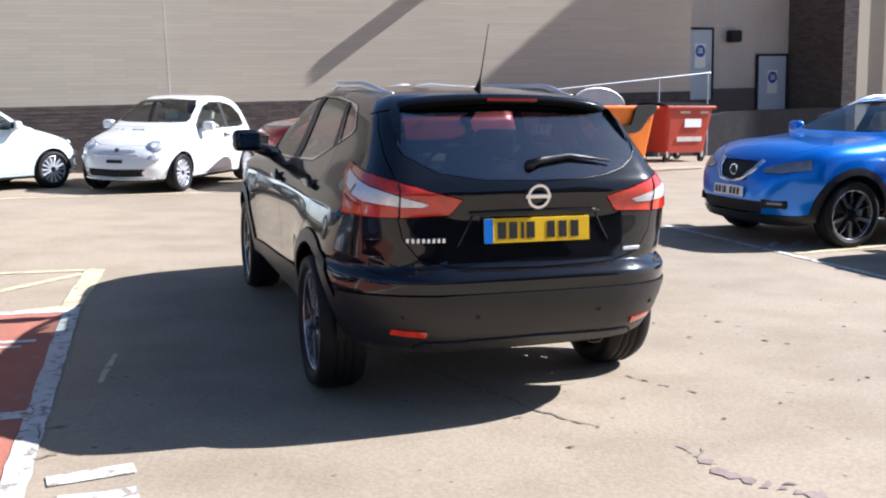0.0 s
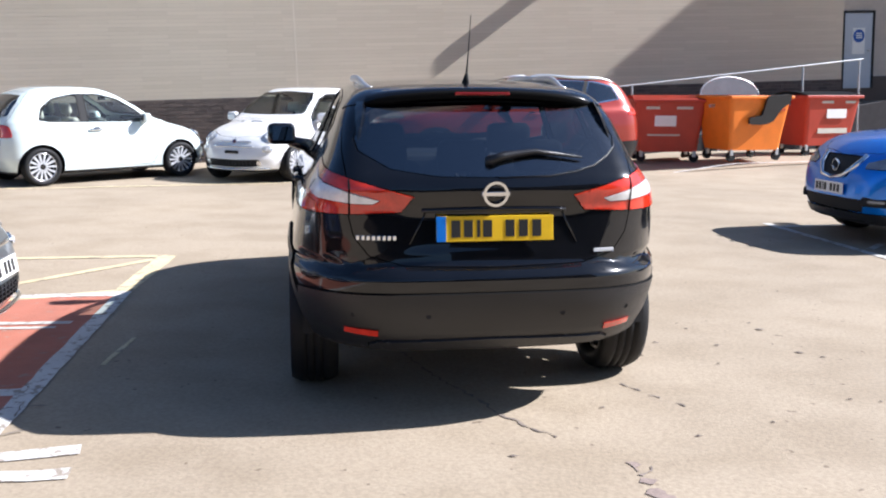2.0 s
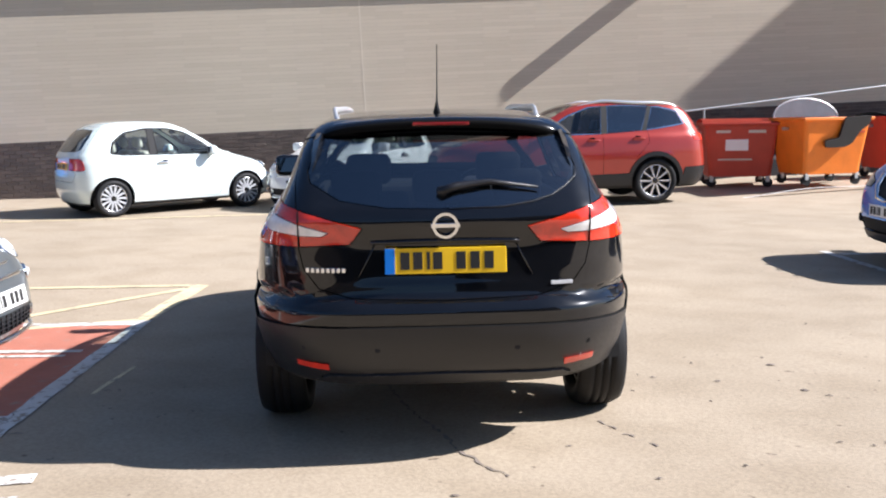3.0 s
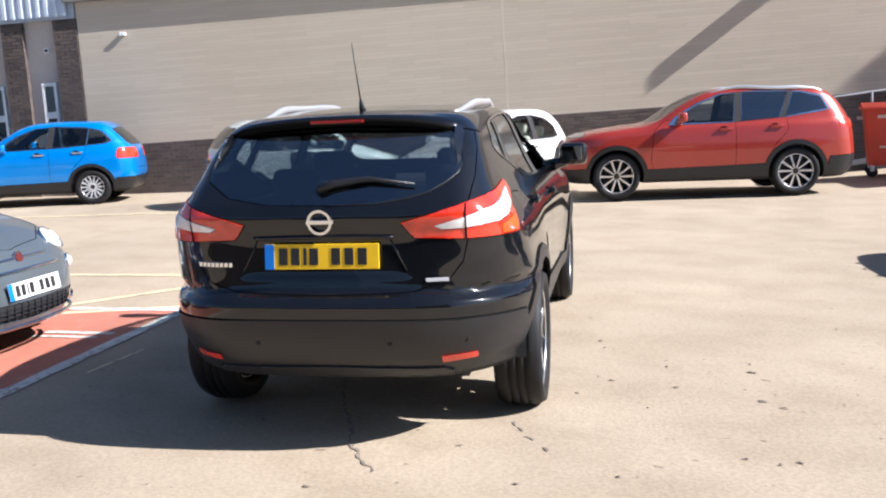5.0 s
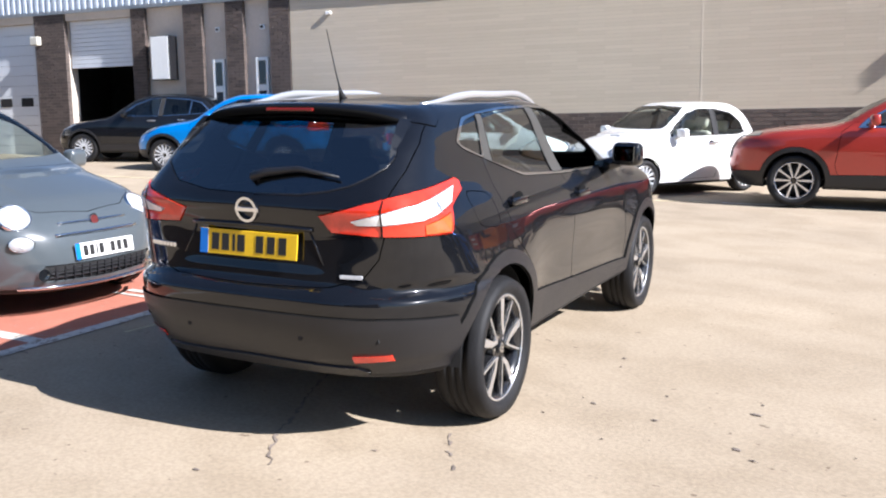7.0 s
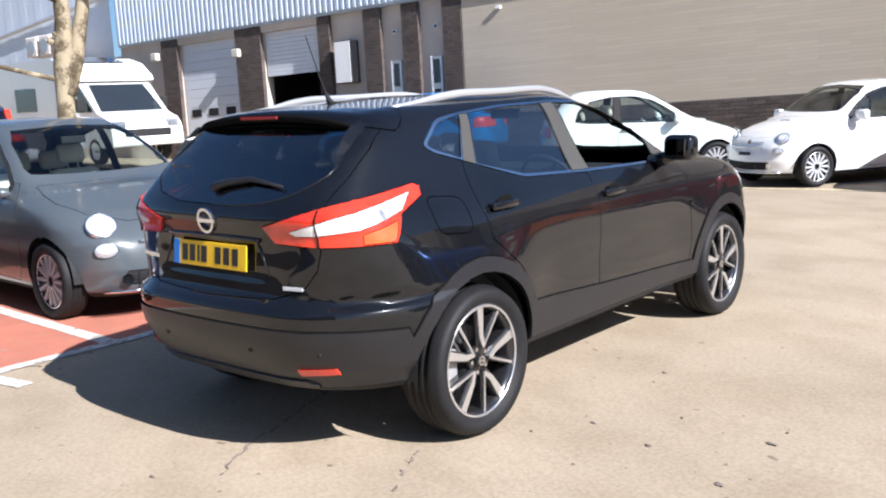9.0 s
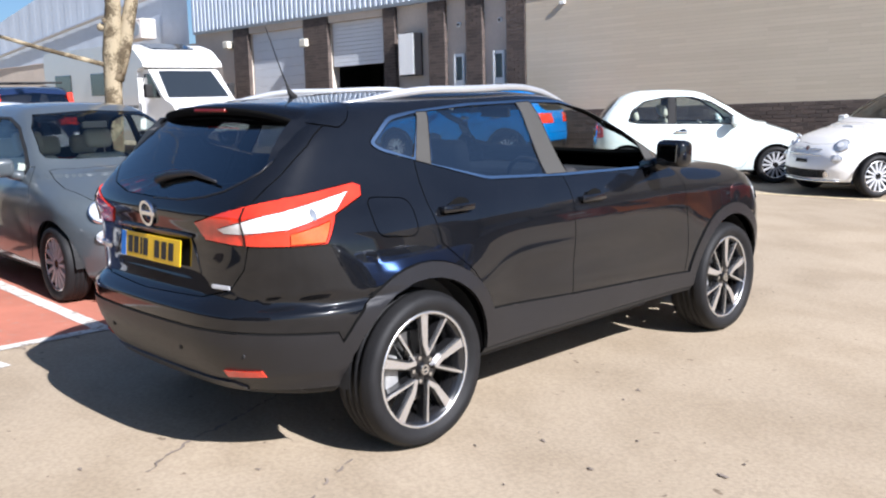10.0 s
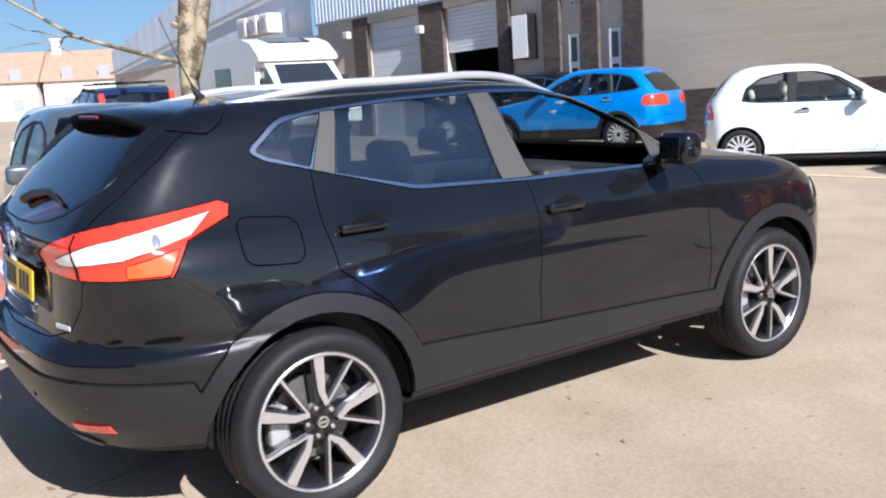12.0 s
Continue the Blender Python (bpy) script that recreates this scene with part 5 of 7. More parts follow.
def brick_material(name, c0, c1, rough=0.88):
    """Brick or block: each piece its own shade, mottled."""
    m = mat(name, c0, rough, bump=0.35, bscale=45)
    nt = m.node_tree
    b = nt.nodes["Principled BSDF"]
    ge, ob = nt.nodes.new("ShaderNodeNewGeometry"), nt.nodes.new("ShaderNodeObjectInfo")
    add = nt.nodes.new("ShaderNodeMath")
    nt.links.new(ge.outputs["Random Per Island"], add.inputs[0])
    nt.links.new(ob.outputs["Random"], add.inputs[1])
    fr = nt.nodes.new("ShaderNodeMath")
    fr.operation = "FRACT"
    nt.links.new(add.outputs[0], fr.inputs[0])
    co = nt.nodes.new("ShaderNodeTexCoord")
    n = nt.nodes.new("ShaderNodeTexNoise")
    n.inputs["Scale"].default_value = 1.1
    n.inputs["Detail"].default_value = 6
    nt.links.new(co.outputs["Object"], n.inputs["Vector"])
    sm = nt.nodes.new("ShaderNodeMath")
    sm.operation = "MULTIPLY_ADD"
    nt.links.new(fr.outputs[0], sm.inputs[0])
    sm.inputs[1].default_value = 0.55
    mu = nt.nodes.new("ShaderNodeMath")
    mu.operation = "MULTIPLY"
    mu.inputs[1].default_value = 0.5
    nt.links.new(n.outputs["Fac"], mu.inputs[0])
    nt.links.new(mu.outputs[0], sm.inputs[2])
    r = nt.nodes.new("ShaderNodeValToRGB")
    r.color_ramp.elements[0].position, r.color_ramp.elements[1].position = 0.1, 0.9
    r.color_ramp.elements[0].color, r.color_ramp.elements[1].color = (*c0, 1), (*c1, 1)
    nt.links.new(sm.outputs[0], r.inputs["Fac"])
    nt.links.new(r.outputs["Color"], b.inputs["Base Color"])
    return m


def worn_paint(name, color, lo, hi):
    """Road paint worn through to the tarmac in spots."""
    m = mat(name, color, 0.85, bump=0.4, bscale=80)
    nt = m.node_tree
    co = nt.nodes.new("ShaderNodeTexCoord")
    cols = []
    for scale, detail, a, b, c0, c1 in ((14, 9, lo, hi, (0.30, 0.25, 0.20), color), (2.2, 5, 0.3, 0.7, (0.82, 0.82, 0.82), (1.08, 1.08, 1.08))):
        n = nt.nodes.new("ShaderNodeTexNoise")
        n.inputs["Scale"].default_value, n.inputs["Detail"].default_value = scale, detail
        n.inputs["Roughness"].default_value = 0.65
        nt.links.new(co.outputs["Object"], n.inputs["Vector"])
        r = nt.nodes.new("ShaderNodeValToRGB")
        r.color_ramp.elements[0].position, r.color_ramp.elements[1].position = a, b
        r.color_ramp.elements[0].color, r.color_ramp.elements[1].color = (*c0, 1), (*c1, 1)
        nt.links.new(n.outputs["Fac"], r.inputs["Fac"])
        cols.append(r.outputs["Color"])
    x = nt.nodes.new("ShaderNodeMix")
    x.data_type, x.blend_type = "RGBA", "MULTIPLY"
    x.inputs[0].default_value = 1
    nt.links.new(cols[0], x.inputs[6])
    nt.links.new(cols[1], x.inputs[7])
    nt.links.new(x.outputs[2], nt.nodes["Principled BSDF"].inputs["Base Color"])
    return m


M_GROUND = ground_material()
M_PAINTW = worn_paint("white_road_paint", (0.60, 0.58, 0.54), 0.40, 0.47)
M_PAINTY = worn_paint("faded_yellow_road_paint", (0.66, 0.55, 0.33), 0.36, 0.46)
M_PAINTR = worn_paint("red_road_paint", (0.42, 0.150, 0.098), 0.26, 0.42)
M_STAIN = mat("dark_tar_seam", (0.195, 0.158, 0.130), 0.85, vary=0.4, scale=8, bump=0.3)
M_FAINT = mat("faint_stain", (0.255, 0.195, 0.165), 0.9, vary=0.25, scale=9, bump=0.3)
M_BLOCK = brick_material("buff_wall_block", (0.490, 0.420, 0.322), (0.560, 0.482, 0.375))
M_MORTAR = mat("mortar", (0.44, 0.378, 0.305), 0.95, vary=0.1, bump=0.3)
M_DMORTAR = mat("dark_mortar", (0.15, 0.125, 0.11), 0.95, vary=0.1, bump=0.3)
M_BRICK = brick_material("dark_brown_brick", (0.055, 0.043, 0.039), (0.122, 0.094, 0.080))
M_RENDER = mat("grey_brown_render", (0.54, 0.47, 0.40), 0.9, vary=0.10, scale=1.2, bump=0.3, bscale=60)
M_METAL = mat("pale_blue_metal_cladding", (0.52, 0.58, 0.66), 0.42, vary=0.06, scale=0.6)
M_SHUTTER = mat("pale_grey_shutter", (0.62, 0.65, 0.69), 0.5, vary=0.05, scale=1.2)
M_CONCRETE = mat("concrete", (0.22, 0.205, 0.185), 0.9, vary=0.12, scale=2, bump=0.3)
M_DOOR = mat("pale_blue_grey_door", (0.46, 0.50, 0.56), 0.5, vary=0.05, scale=2)
M_GALV = mat("galvanised_steel", (0.50, 0.51, 0.52), 0.42, metal=0.7, vary=0.1, scale=12)
M_SIGNBLUE = mat("blue_sign", (0.01, 0.08, 0.36), 0.4, vary=0.05)
M_BINRED = mat("faded_red_bin_plastic", (0.42, 0.045, 0.022), 0.5, vary=0.12, scale=4, bump=0.1)
M_BINORANGE = mat("orange_bin_plastic", (0.82, 0.20, 0.012), 0.5, vary=0.10, scale=4, bump=0.1)
M_BINBLACK = mat("black_bin_lid", (0.02, 0.02, 0.022), 0.4, vary=0.2, scale=5)
M_BINLID = mat("smoky_plastic_lid", (0.10, 0.10, 0.11), 0.35, vary=0.2, scale=5)
M_CONDUIT = mat("pale_conduit", (0.58, 0.51, 0.41), 0.7, vary=0.06, scale=3)
# dark brick taken down to near black, so the colour holds the ramp's shade
M_RAMP = mat("ramp_brick_with_shade", (0.030, 0.028, 0.031), 0.85, vary=0.3, scale=5, bump=0.3, bscale=30)
M_BARK = mat("mottled_plane_bark", (0.135, 0.102, 0.058), 0.9, vary=0.85, scale=5, bump=0.8, bscale=14)
for _e, _p, _c in zip(M_BARK.node_tree.nodes["Color Ramp"].color_ramp.elements, (0.45, 0.55), ((0.075, 0.055, 0.03, 1), (0.30, 0.25, 0.165, 1))):
    _e.position, _e.color = _p, _c
M_TILE = mat("weathered_roof_tile", (0.33, 0.215, 0.15), 0.85, vary=0.15, scale=2)
M_HOUSEPANE = mat("pale_house_window", (0.30, 0.30, 0.31), 0.3, vary=0.1)
M_PALE = mat("pale_house_render", (0.66, 0.60, 0.55), 0.9, vary=0.06, scale=1)

bm = bmesh.new()
bmesh.ops.create_grid(bm, x_segments=8, y_segments=8, size=600)
inner = [f for f in bm.faces if abs(f.calc_center_median().x) < 160 and abs(f.calc_center_median().y) < 160]
bmesh.ops.subdivide_edges(bm, edges=list({e for f in inner for e in f.edges}), cuts=79, use_grid_fill=True)
for v in bm.verts:
    v.co.z = yard_z(v.co.x, v.co.y) if abs(v.co.x) < 150 and abs(v.co.y) < 150 else 0
bmesh.ops.transform(bm, matrix=TILT, verts=bm.verts)
tagged(part("ground", bm, M_GROUND, smooth=True), "sunlit worn pale tarmac of a sloping car park", "ground", kind="structure")


def strip(name, a, b, w, material, label, h=0.004, wear=0.0):
    """A painted line on the yard from a to b."""
    a, b = Vector((*a, 0)), Vector((*b, 0))
    d = (b - a).normalized()
    s = Vector((-d.y, d.x, 0)) * w / 2
    bm = bmesh.new()
    n = max(2, int((b - a).length / 0.12))
    rl, rr = [], []
    for k in range(n + 1):
        p = a + (b - a) * (k / n)
        z = yard_z(p.x, p.y) + h
        rl.append(bm.verts.new(TILT @ (p + s * (1 + random.uniform(-wear, wear)) + Vector((0, 0, z)))))
        rr.append(bm.verts.new(TILT @ (p - s * (1 + random.uniform(-wear, wear)) + Vector((0, 0, z)))))
    for k in range(n):
        bm.faces.new((rl[k], rr[k], rr[k + 1], rl[k + 1]))
    return tagged(part(name, bm, material), label, "road marking", "painted lines", "structure")


def area(name, pts, material, label, h=0.003):
    bm = bmesh.new()
    bm.faces.new([bm.verts.new(TILT @ Vector((x, y, h))) for x, y in pts])
    return tagged(part(name, bm, material), label, "road marking", kind="structure")


E17 = Vector((math.cos(radians(17)), math.sin(radians(17))))
def bay(p, d):
    return (p[0] - E17.x * d, p[1] - E17.y * d)


P1, P2, P3 = (-2.62, 5.98), (-1.98, 3.88), (-1.28, 1.65)
area("red_bay", [P1, bay(P1, 5.2), bay(P2, 5.2), P2], M_PAINTR, "faded red painted parking bay")
area("red_bay", [P2, bay(P2, 5.2), bay(P3, 5.2), P3], M_PAINTR, "faded red painted parking bay")
WL = "worn white painted parking line on tarmac"
strip("white_line", (-2.69, 6.05), (-1.11, 1.2), 0.105, M_PAINTW, WL, 0.007, 0.12)
strip("white_line", P1, bay(P1, 5.2), 0.10, M_PAINTW, WL, 0.006, 0.1)
strip("white_line", P2, bay(P2, 5.2), 0.11, M_PAINTW, WL, 0.006, 0.1)
strip("white_line", (-2.55, 5.15), (-3.1, 5.0), 0.07, M_PAINTW, WL, 0.008, 0.1)
strip("white_line", (-2.58, 5.02), (-3.1, 4.87), 0.05, M_PAINTW, WL, 0.008, 0.1)
YL = "faded yellow painted hatching line on tarmac"
Q1, Q2 = (-2.72, 6.12), (-3.06, 7.46)
strip("yellow_line", Q1, Q2, 0.15, M_PAINTY, YL, 0.006, 0.1)
strip("yellow_line", Q2, bay(Q2, 5.0), 0.09, M_PAINTY, YL, 0.005, 0.1)
strip("yellow_line", (-2.68, 6.10), (-3.60, 5.50), 0.09, M_PAINTY, YL, 0.005, 0.1)
strip("yellow_line", (-3.10, 7.28), (-4.30, 4.75), 0.09, M_PAINTY, YL, 0.0045, 0.1)
for a, b in (((-1.61, 3.11), (-1.32, 3.26)), ((-1.50, 2.94), (-1.23, 3.04))):
    strip("bay_mark", a, b, 0.10, M_PAINTW, "worn white painted bay mark on tarmac", 0.006, 0.2)
strip("white_line", (2.55, 10.65), (3.9, 6.9), 0.09, M_PAINTW, WL, 0.006, 0.1)
strip("yellow_line", (3.36, 8.68), (6.9, 10.45), 0.10, M_PAINTY, YL, 0.006, 0.1)
strip("white_line", (2.62, 10.43), (7.0, 12.0), 0.09, M_PAINTW, WL, 0.006, 0.1)
for k in range(3):
    strip("white_line", (3.0 + 0.3 * k + 0.25, 9.1 + 0.12 * k), (3.25 + 0.3 * k + 0.2, 9.45 + 0.1 * k), 0.07, M_PAINTW, WL, 0.005, 0.1)
U24, N24 = Vector((math.cos(radians(24)), math.sin(radians(24)))), Vector((-math.sin(radians(24)), math.cos(radians(24))))
def un(u, n):
    p = U24 * u + N24 * n
    return (p.x, p.y)


strip("yellow_line", un(-14, 14.2), un(2.9, 14.2), 0.10, M_PAINTY, YL, 0.006, 0.1)
strip("white_line", un(3.1, 14.25), un(5.1, 14.3), 0.10, M_PAINTW, WL, 0.006, 0.1)
strip("white_line", un(5.6, 14.35), un(12, 14.5), 0.10, M_PAINTW, WL, 0.006, 0.1)
# tar seams and a short scratch
def crack(pts, w, material, label, h=0.004, seed=1):
    """A ragged broken seam through pts, its width and line uneven."""
    rng = random.Random(seed)
    bm = bmesh.new()
    rows = []
    for p, q in zip(pts, pts[1:]):
        p, q = Vector((*p, 0)), Vector((*q, 0))
        n = max(3, int((q - p).length / 0.03))
        s = Vector((-(q - p).y, (q - p).x, 0)).normalized()
        for k in range(n):
            c = p + (q - p) * (k / n) + s * rng.uniform(-0.012, 0.012)
            ww = w * max(0.05, rng.gauss(0.55, 0.4))
            rows.append([bm.verts.new(TILT @ (c + s * ww * e + Vector((0, 0, yard_z(c.x, c.y) + h)))) for e in (0.5, -0.5)])
    for a, b in zip(rows, rows[1:]):
        if rng.random() < 0.86:
            bm.faces.new((a[0], a[1], b[1], b[0]))
    return tagged(part("tar_seam", bm, material), label, "crack", kind="structure")


TS = "ragged dark crack in the tarmac"
crack([(0.94, 3.60), (0.98, 3.42), (1.05, 3.27), (1.26, 3.10), (1.40, 3.02)], 0.085, M_FAINT, "dark tar stain on the tarmac", seed=2)
crack([(-0.35, 4.95), (-0.07, 4.53), (0.25, 4.16), (0.36, 4.0), (0.65, 3.76)], 0.019, M_STAIN, TS, seed=3)
crack([(0.91, 4.59), (1.02, 4.45), (1.23, 4.27)], 0.016, M_STAIN, TS, seed=4)
crack([(0.79, 4.16), (0.87, 4.25)], 0.03, M_STAIN, TS, seed=5)
crack([(0.98, 3.44), (1.04, 3.57)], 0.035, M_STAIN, TS, seed=6)
for k, (u, v) in enumerate((((-1.99, 3.62), (-1.74, 3.72)), ((-1.93, 3.74), (-1.80, 3.52)), ((-2.08, 4.02), (-1.96, 3.80)), ((-1.80, 3.30), (-1.66, 3.42)))):
    crack([u, v], 0.014, M_STAIN, TS, 0.009, seed=10 + k)
strip("scratch", (-1.98, 4.91), (-1.87, 4.36), 0.03, M_PAINTY, "pale scratch on the tarmac", 0.004, 0.3)

# loose grit and leaf scraps by the parked crossover
rng = random.Random(21)
bm = bmesh.new()
for k in range(48):
    x, y = rng.uniform(0.3, 3.6), rng.uniform(2.6, 7.6)
    if x < 1.15 - 0.34 * (y - 4.6) and y > 3.95:
        continue
    r, a0 = rng.choice((0.006, 0.008, 0.010, 0.014, 0.022)), rng.uniform(0, 6.28)
    lo = []
    for j in range(6):
        q = a0 + j * math.pi / 3
        w = r * rng.uniform(0.45, 1.2)
        lo.append(bm.verts.new(TILT @ Vector((x + 1.7 * w * math.cos(q), y + 0.7 * w * math.sin(q), 0.003 + rng.uniform(0, 0.004)))))
    tip = bm.verts.new(TILT @ Vector((x, y, 0.010)))
    for j in range(6):
        bm.faces.new((lo[j], lo[(j + 1) % 6], tip))
tagged(part("ground_scraps", bm, M_STAIN), "dark grit and leaf scraps on the tarmac", "debris", kind="stuff")

# ---- buildings: x along the wall, y into the building, z up ----
WALL = pose(0, 0, 0, 0, 0, 24) @ pose(0, 18.6, 0)


def structure(name, bm, material, label, category="wall"):
    return tagged(part(name, bm, material), label, category, kind="structure")


def courses(name, parent, u0, u1, z0, z1, bw, bh, face, joint, jitter, material, m=WALL, kind="stuff", skip=None, deep=0.02):
    """Bricks in running bond, one mesh: each a block with its own depth, joints recessed."""
    rng = random.Random(name + str(u0))
    vs, fs = [], []
    rows = int((z1 - z0) / bh)
    for j in range(rows):
        z = z0 + j * bh
        x = u0 - (bw / 2 if j % 2 else 0)
        while x < u1:
            a, b = max(x, u0), min(x + bw - joint, u1)
            if b - a > 0.02 and not (skip and skip(a, b, z)):
                d = face - rng.uniform(0, jitter)
                t = len(vs)
                zz = z + bh - joint
                vs += [(a, face + deep, z), (b, face + deep, z), (b, face + deep, zz), (a, face + deep, zz), (a, d, z), (b, d, z), (b, d, zz), (a, d, zz)]
                fs += [(t + 4, t + 5, t + 6, t + 7), (t, t + 1, t + 5, t + 4), (t + 1, t + 2, t + 6, t + 5), (t + 2, t + 3, t + 7, t + 6), (t + 3, t, t + 4, t + 7)]
            x += bw
    me = bpy.data.meshes.new(name)
    me.from_pydata([tuple(m @ Vector(v)) for v in vs], [], fs)
    me.materials.append(material)
    ob = new(name, me)
    ob.parent = parent
    ob["kind"] = kind
    return ob


bm = bmesh.new()
box(bm, (-6.68, 0.0028, 1.67), (14.95, 0.4, 7.2), 0, WALL)
wall_main = structure("wall_main", bm, M_MORTAR, "long buff block wall above a dark brick base")
courses("blocks", wall_main, -6.68, 14.95, 1.67, 5.2, 1.1, 0.0735, 0.0, 0.006, 0.0014, M_BLOCK, deep=0.008)
bm = bmesh.new()
box(bm, (-6.9, -0.146, 4.72), (15.0, 0.42, 4.95), 0.01, WALL)
structure("coping", bm, M_CONCRETE, "projecting concrete band along the long wall")
bm = bmesh.new()
box(bm, (-6.68, -0.008, -2), (14.95, 0.4, 1.67), 0, WALL)
plinth = structure("wall_base", bm, M_DMORTAR, "dark brown brick base of the long wall")
courses("bricks", plinth, -6.68, 14.95, 0.02, 1.67, 0.225, 0.075, -0.02, 0.010, 0.004, M_BRICK, skip=lambda a, b, z: -3.3 < (a + b) / 2 < 0.2, deep=0.014)
# thin down pipes on the wall
for u in (2.35,):
    bm = bmesh.new()
    box(bm, (u - 0.014, -0.003, 1.75), (u + 0.014, 0.004, 4.72), 0.001, WALL)
    tagged(part("wall_conduit", bm, M_CONDUIT), "thin buff conduit clipped up the wall", "pipe")
# bracket above the view, its size and angle set by the shadow band it casts
bm = bmesh.new()
box(bm, (-0.05, -0.755, -0.17), (0.05, 0.05, 0.17), 0.01, WALL @ pose(9.56, 0, 5.14, 0, 0, -30.3))
tagged(part("wall_bracket", bm, M_GALV), "unseen grey bracket added to cast the slanting shadow band on the wall", "bracket")
bm = bmesh.new()
box(bm, (-5.75, -0.07, 3.95), (-5.62, 0.0, 4.02), 0.01, WALL)
tagged(part("wall_lamp", bm, M_PLATEWHITE), "small white wall fitting", "lamp")

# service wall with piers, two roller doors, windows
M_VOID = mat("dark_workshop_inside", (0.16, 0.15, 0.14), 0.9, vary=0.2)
bm = bmesh.new()
spans = [(-6.68, -11.06, 0.0, 4.45), (-13.19, -14.12, 0, 4.45), (-16.6, -19.3, 0, 4.45), (-11.06, -13.19, 4.22, 4.45), (-14.12, -16.6, 4.22, 4.45)]
for a, b, z0, z1 in spans:
    box(bm, (b, 0.10, z0 - (1.2 if z0 < 1 else 0)), (a, 0.40, z1), 0, WALL)
wall_service = structure("wall_service", bm, M_RENDER, "grey rendered service wall between brick piers")
for u0, u1 in ((-7.22, -6.70), (-8.40, -7.92), (-9.58, -9.06), (-11.10, -10.70), (-14.14, -13.17), (-17.26, -16.58)):
    bm = bmesh.new()
    box(bm, (u0 + 0.012, 0.002, -1.2), (u1 - 0.012, 0.12, 4.45), 0, WALL)
    pier = tagged(part("brick_pier", bm, M_DMORTAR), "dark brown brick pier on the service wall", "pier", "piers", "structure")
    courses("bricks", pier, u0, u1, 0.2, 4.45, 0.225, 0.075, -0.02, 0.010, 0.006, M_BRICK, deep=0.03)
    side = WALL @ pose(u1, -0.02, 0, 0, 0, 90)
    courses("side_bricks", pier, 0.0, 0.12, 0.2, 4.45, 0.225, 0.075, -0.0, 0.010, 0.004, M_BRICK, side, deep=0.014)
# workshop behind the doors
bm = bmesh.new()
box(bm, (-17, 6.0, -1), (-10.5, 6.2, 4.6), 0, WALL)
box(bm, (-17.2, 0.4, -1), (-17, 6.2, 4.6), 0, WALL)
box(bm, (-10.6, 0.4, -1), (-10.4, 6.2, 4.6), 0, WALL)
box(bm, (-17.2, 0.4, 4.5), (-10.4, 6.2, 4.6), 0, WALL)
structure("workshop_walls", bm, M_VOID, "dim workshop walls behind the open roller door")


def roller_door(u0, u1, z0, z1, name):
    thing = tagged(new(name), "pale grey roller door, " + ("half raised over a dark opening" if z0 > 2 else "lowered, with a row of small windows"), "door", kind="structure")
    n = 18 if z0 < 2 else 11
    h = (z1 - z0) / n
    for k in range(n):
        bm = bmesh.new()
        z = z0 + k * h
        box(bm, (u0, 0.16, z), (u1, 0.19, z + h - 0.006), 0.004, WALL)
        part("slat", bm, M_SHUTTER, thing)
    if z0 < 2:
        for k in range(3):
            bm = bmesh.new()
            u = u0 + 0.42 + k * 0.72
            box(bm, (u - 0.20, 0.145, 2.14), (u + 0.20, 0.16, 2.36), 0.01, WALL)
            part("door_pane", bm, M_DARK, thing)
    return thing


roller_door(-16.56, -14.16, -0.4, 4.22, "door_1")
roller_door(-13.15, -11.12, 3.06, 4.22, "door_2")
for u0, u1 in ((-16.56, -14.16), (-13.15, -11.12)):
    bm = bmesh.new()
    box(bm, (u0, 0.02, 4.22), (u1, 0.10, 4.44), 0.005, WALL)
    structure("lintel", bm, M_RENDER, "plain lintel over a roller door", "lintel")
for k, (u0, u1) in enumerate(((-7.66, -7.33), (-8.84, -8.52))):
    w = tagged(new("window_%d" % (k + 1)), "tall narrow white-framed window in the service wall", "window", kind="structure")
    for nm, lo, hi in (("frame_jamb", (u0, 0.04, 1.25), (u0 + 0.06, 0.1, 3.1)), ("frame_jamb", (u1 - 0.06, 0.04, 1.25), (u1, 0.1, 3.1)), ("frame_head", (u0 + 0.06, 0.04, 3.03), (u1 - 0.06, 0.1, 3.1)), ("frame_bar", (u0 + 0.06, 0.04, 2.34), (u1 - 0.06, 0.1, 2.48)), ("frame_sill", (u0 - 0.03, 0.0, 1.19), (u1 + 0.03, 0.1, 1.25))):
        bm = bmesh.new()
        box(bm, lo, hi, 0.004, WALL)
        part(nm, bm, M_PLATEWHITE, w)
    for z0, z1 in ((1.25, 2.34), (2.48, 3.03)):
        bm = bmesh.new()
        box(bm, (u0 + 0.06, 0.075, z0), (u1 - 0.06, 0.09, z1), 0, WALL)
        part("pane", bm, mat("dark_window_pane", (0.05, 0.06, 0.07), 0.06, coat=0.5), w)
for u in (-8.68, -7.46):
    bm = bmesh.new()
    box(bm, (u - 0.055, 0.05, 3.73), (u + 0.055, 0.1, 3.84), 0.006, WALL)
    v = tagged(part("wall_vent", bm, M_PLATEWHITE), "small square white wall vent", "vent", "wall vents")
    bm = bmesh.new()
    cyl(bm, 0.032, 0.02, WALL @ pose(u, 0.045, 3.785, 90, 0, 0), 16)
    part("vent_hole", bm, M_DARK, v)
bm = bmesh.new()
box(bm, (-10.42, -0.20, 2.66), (-9.86, 0.10, 3.70), 0.01, WALL)
nb = tagged(part("notice_board", bm, M_CLAD), "white-faced wall cabinet on the service wall", "cabinet")
bm = bmesh.new()
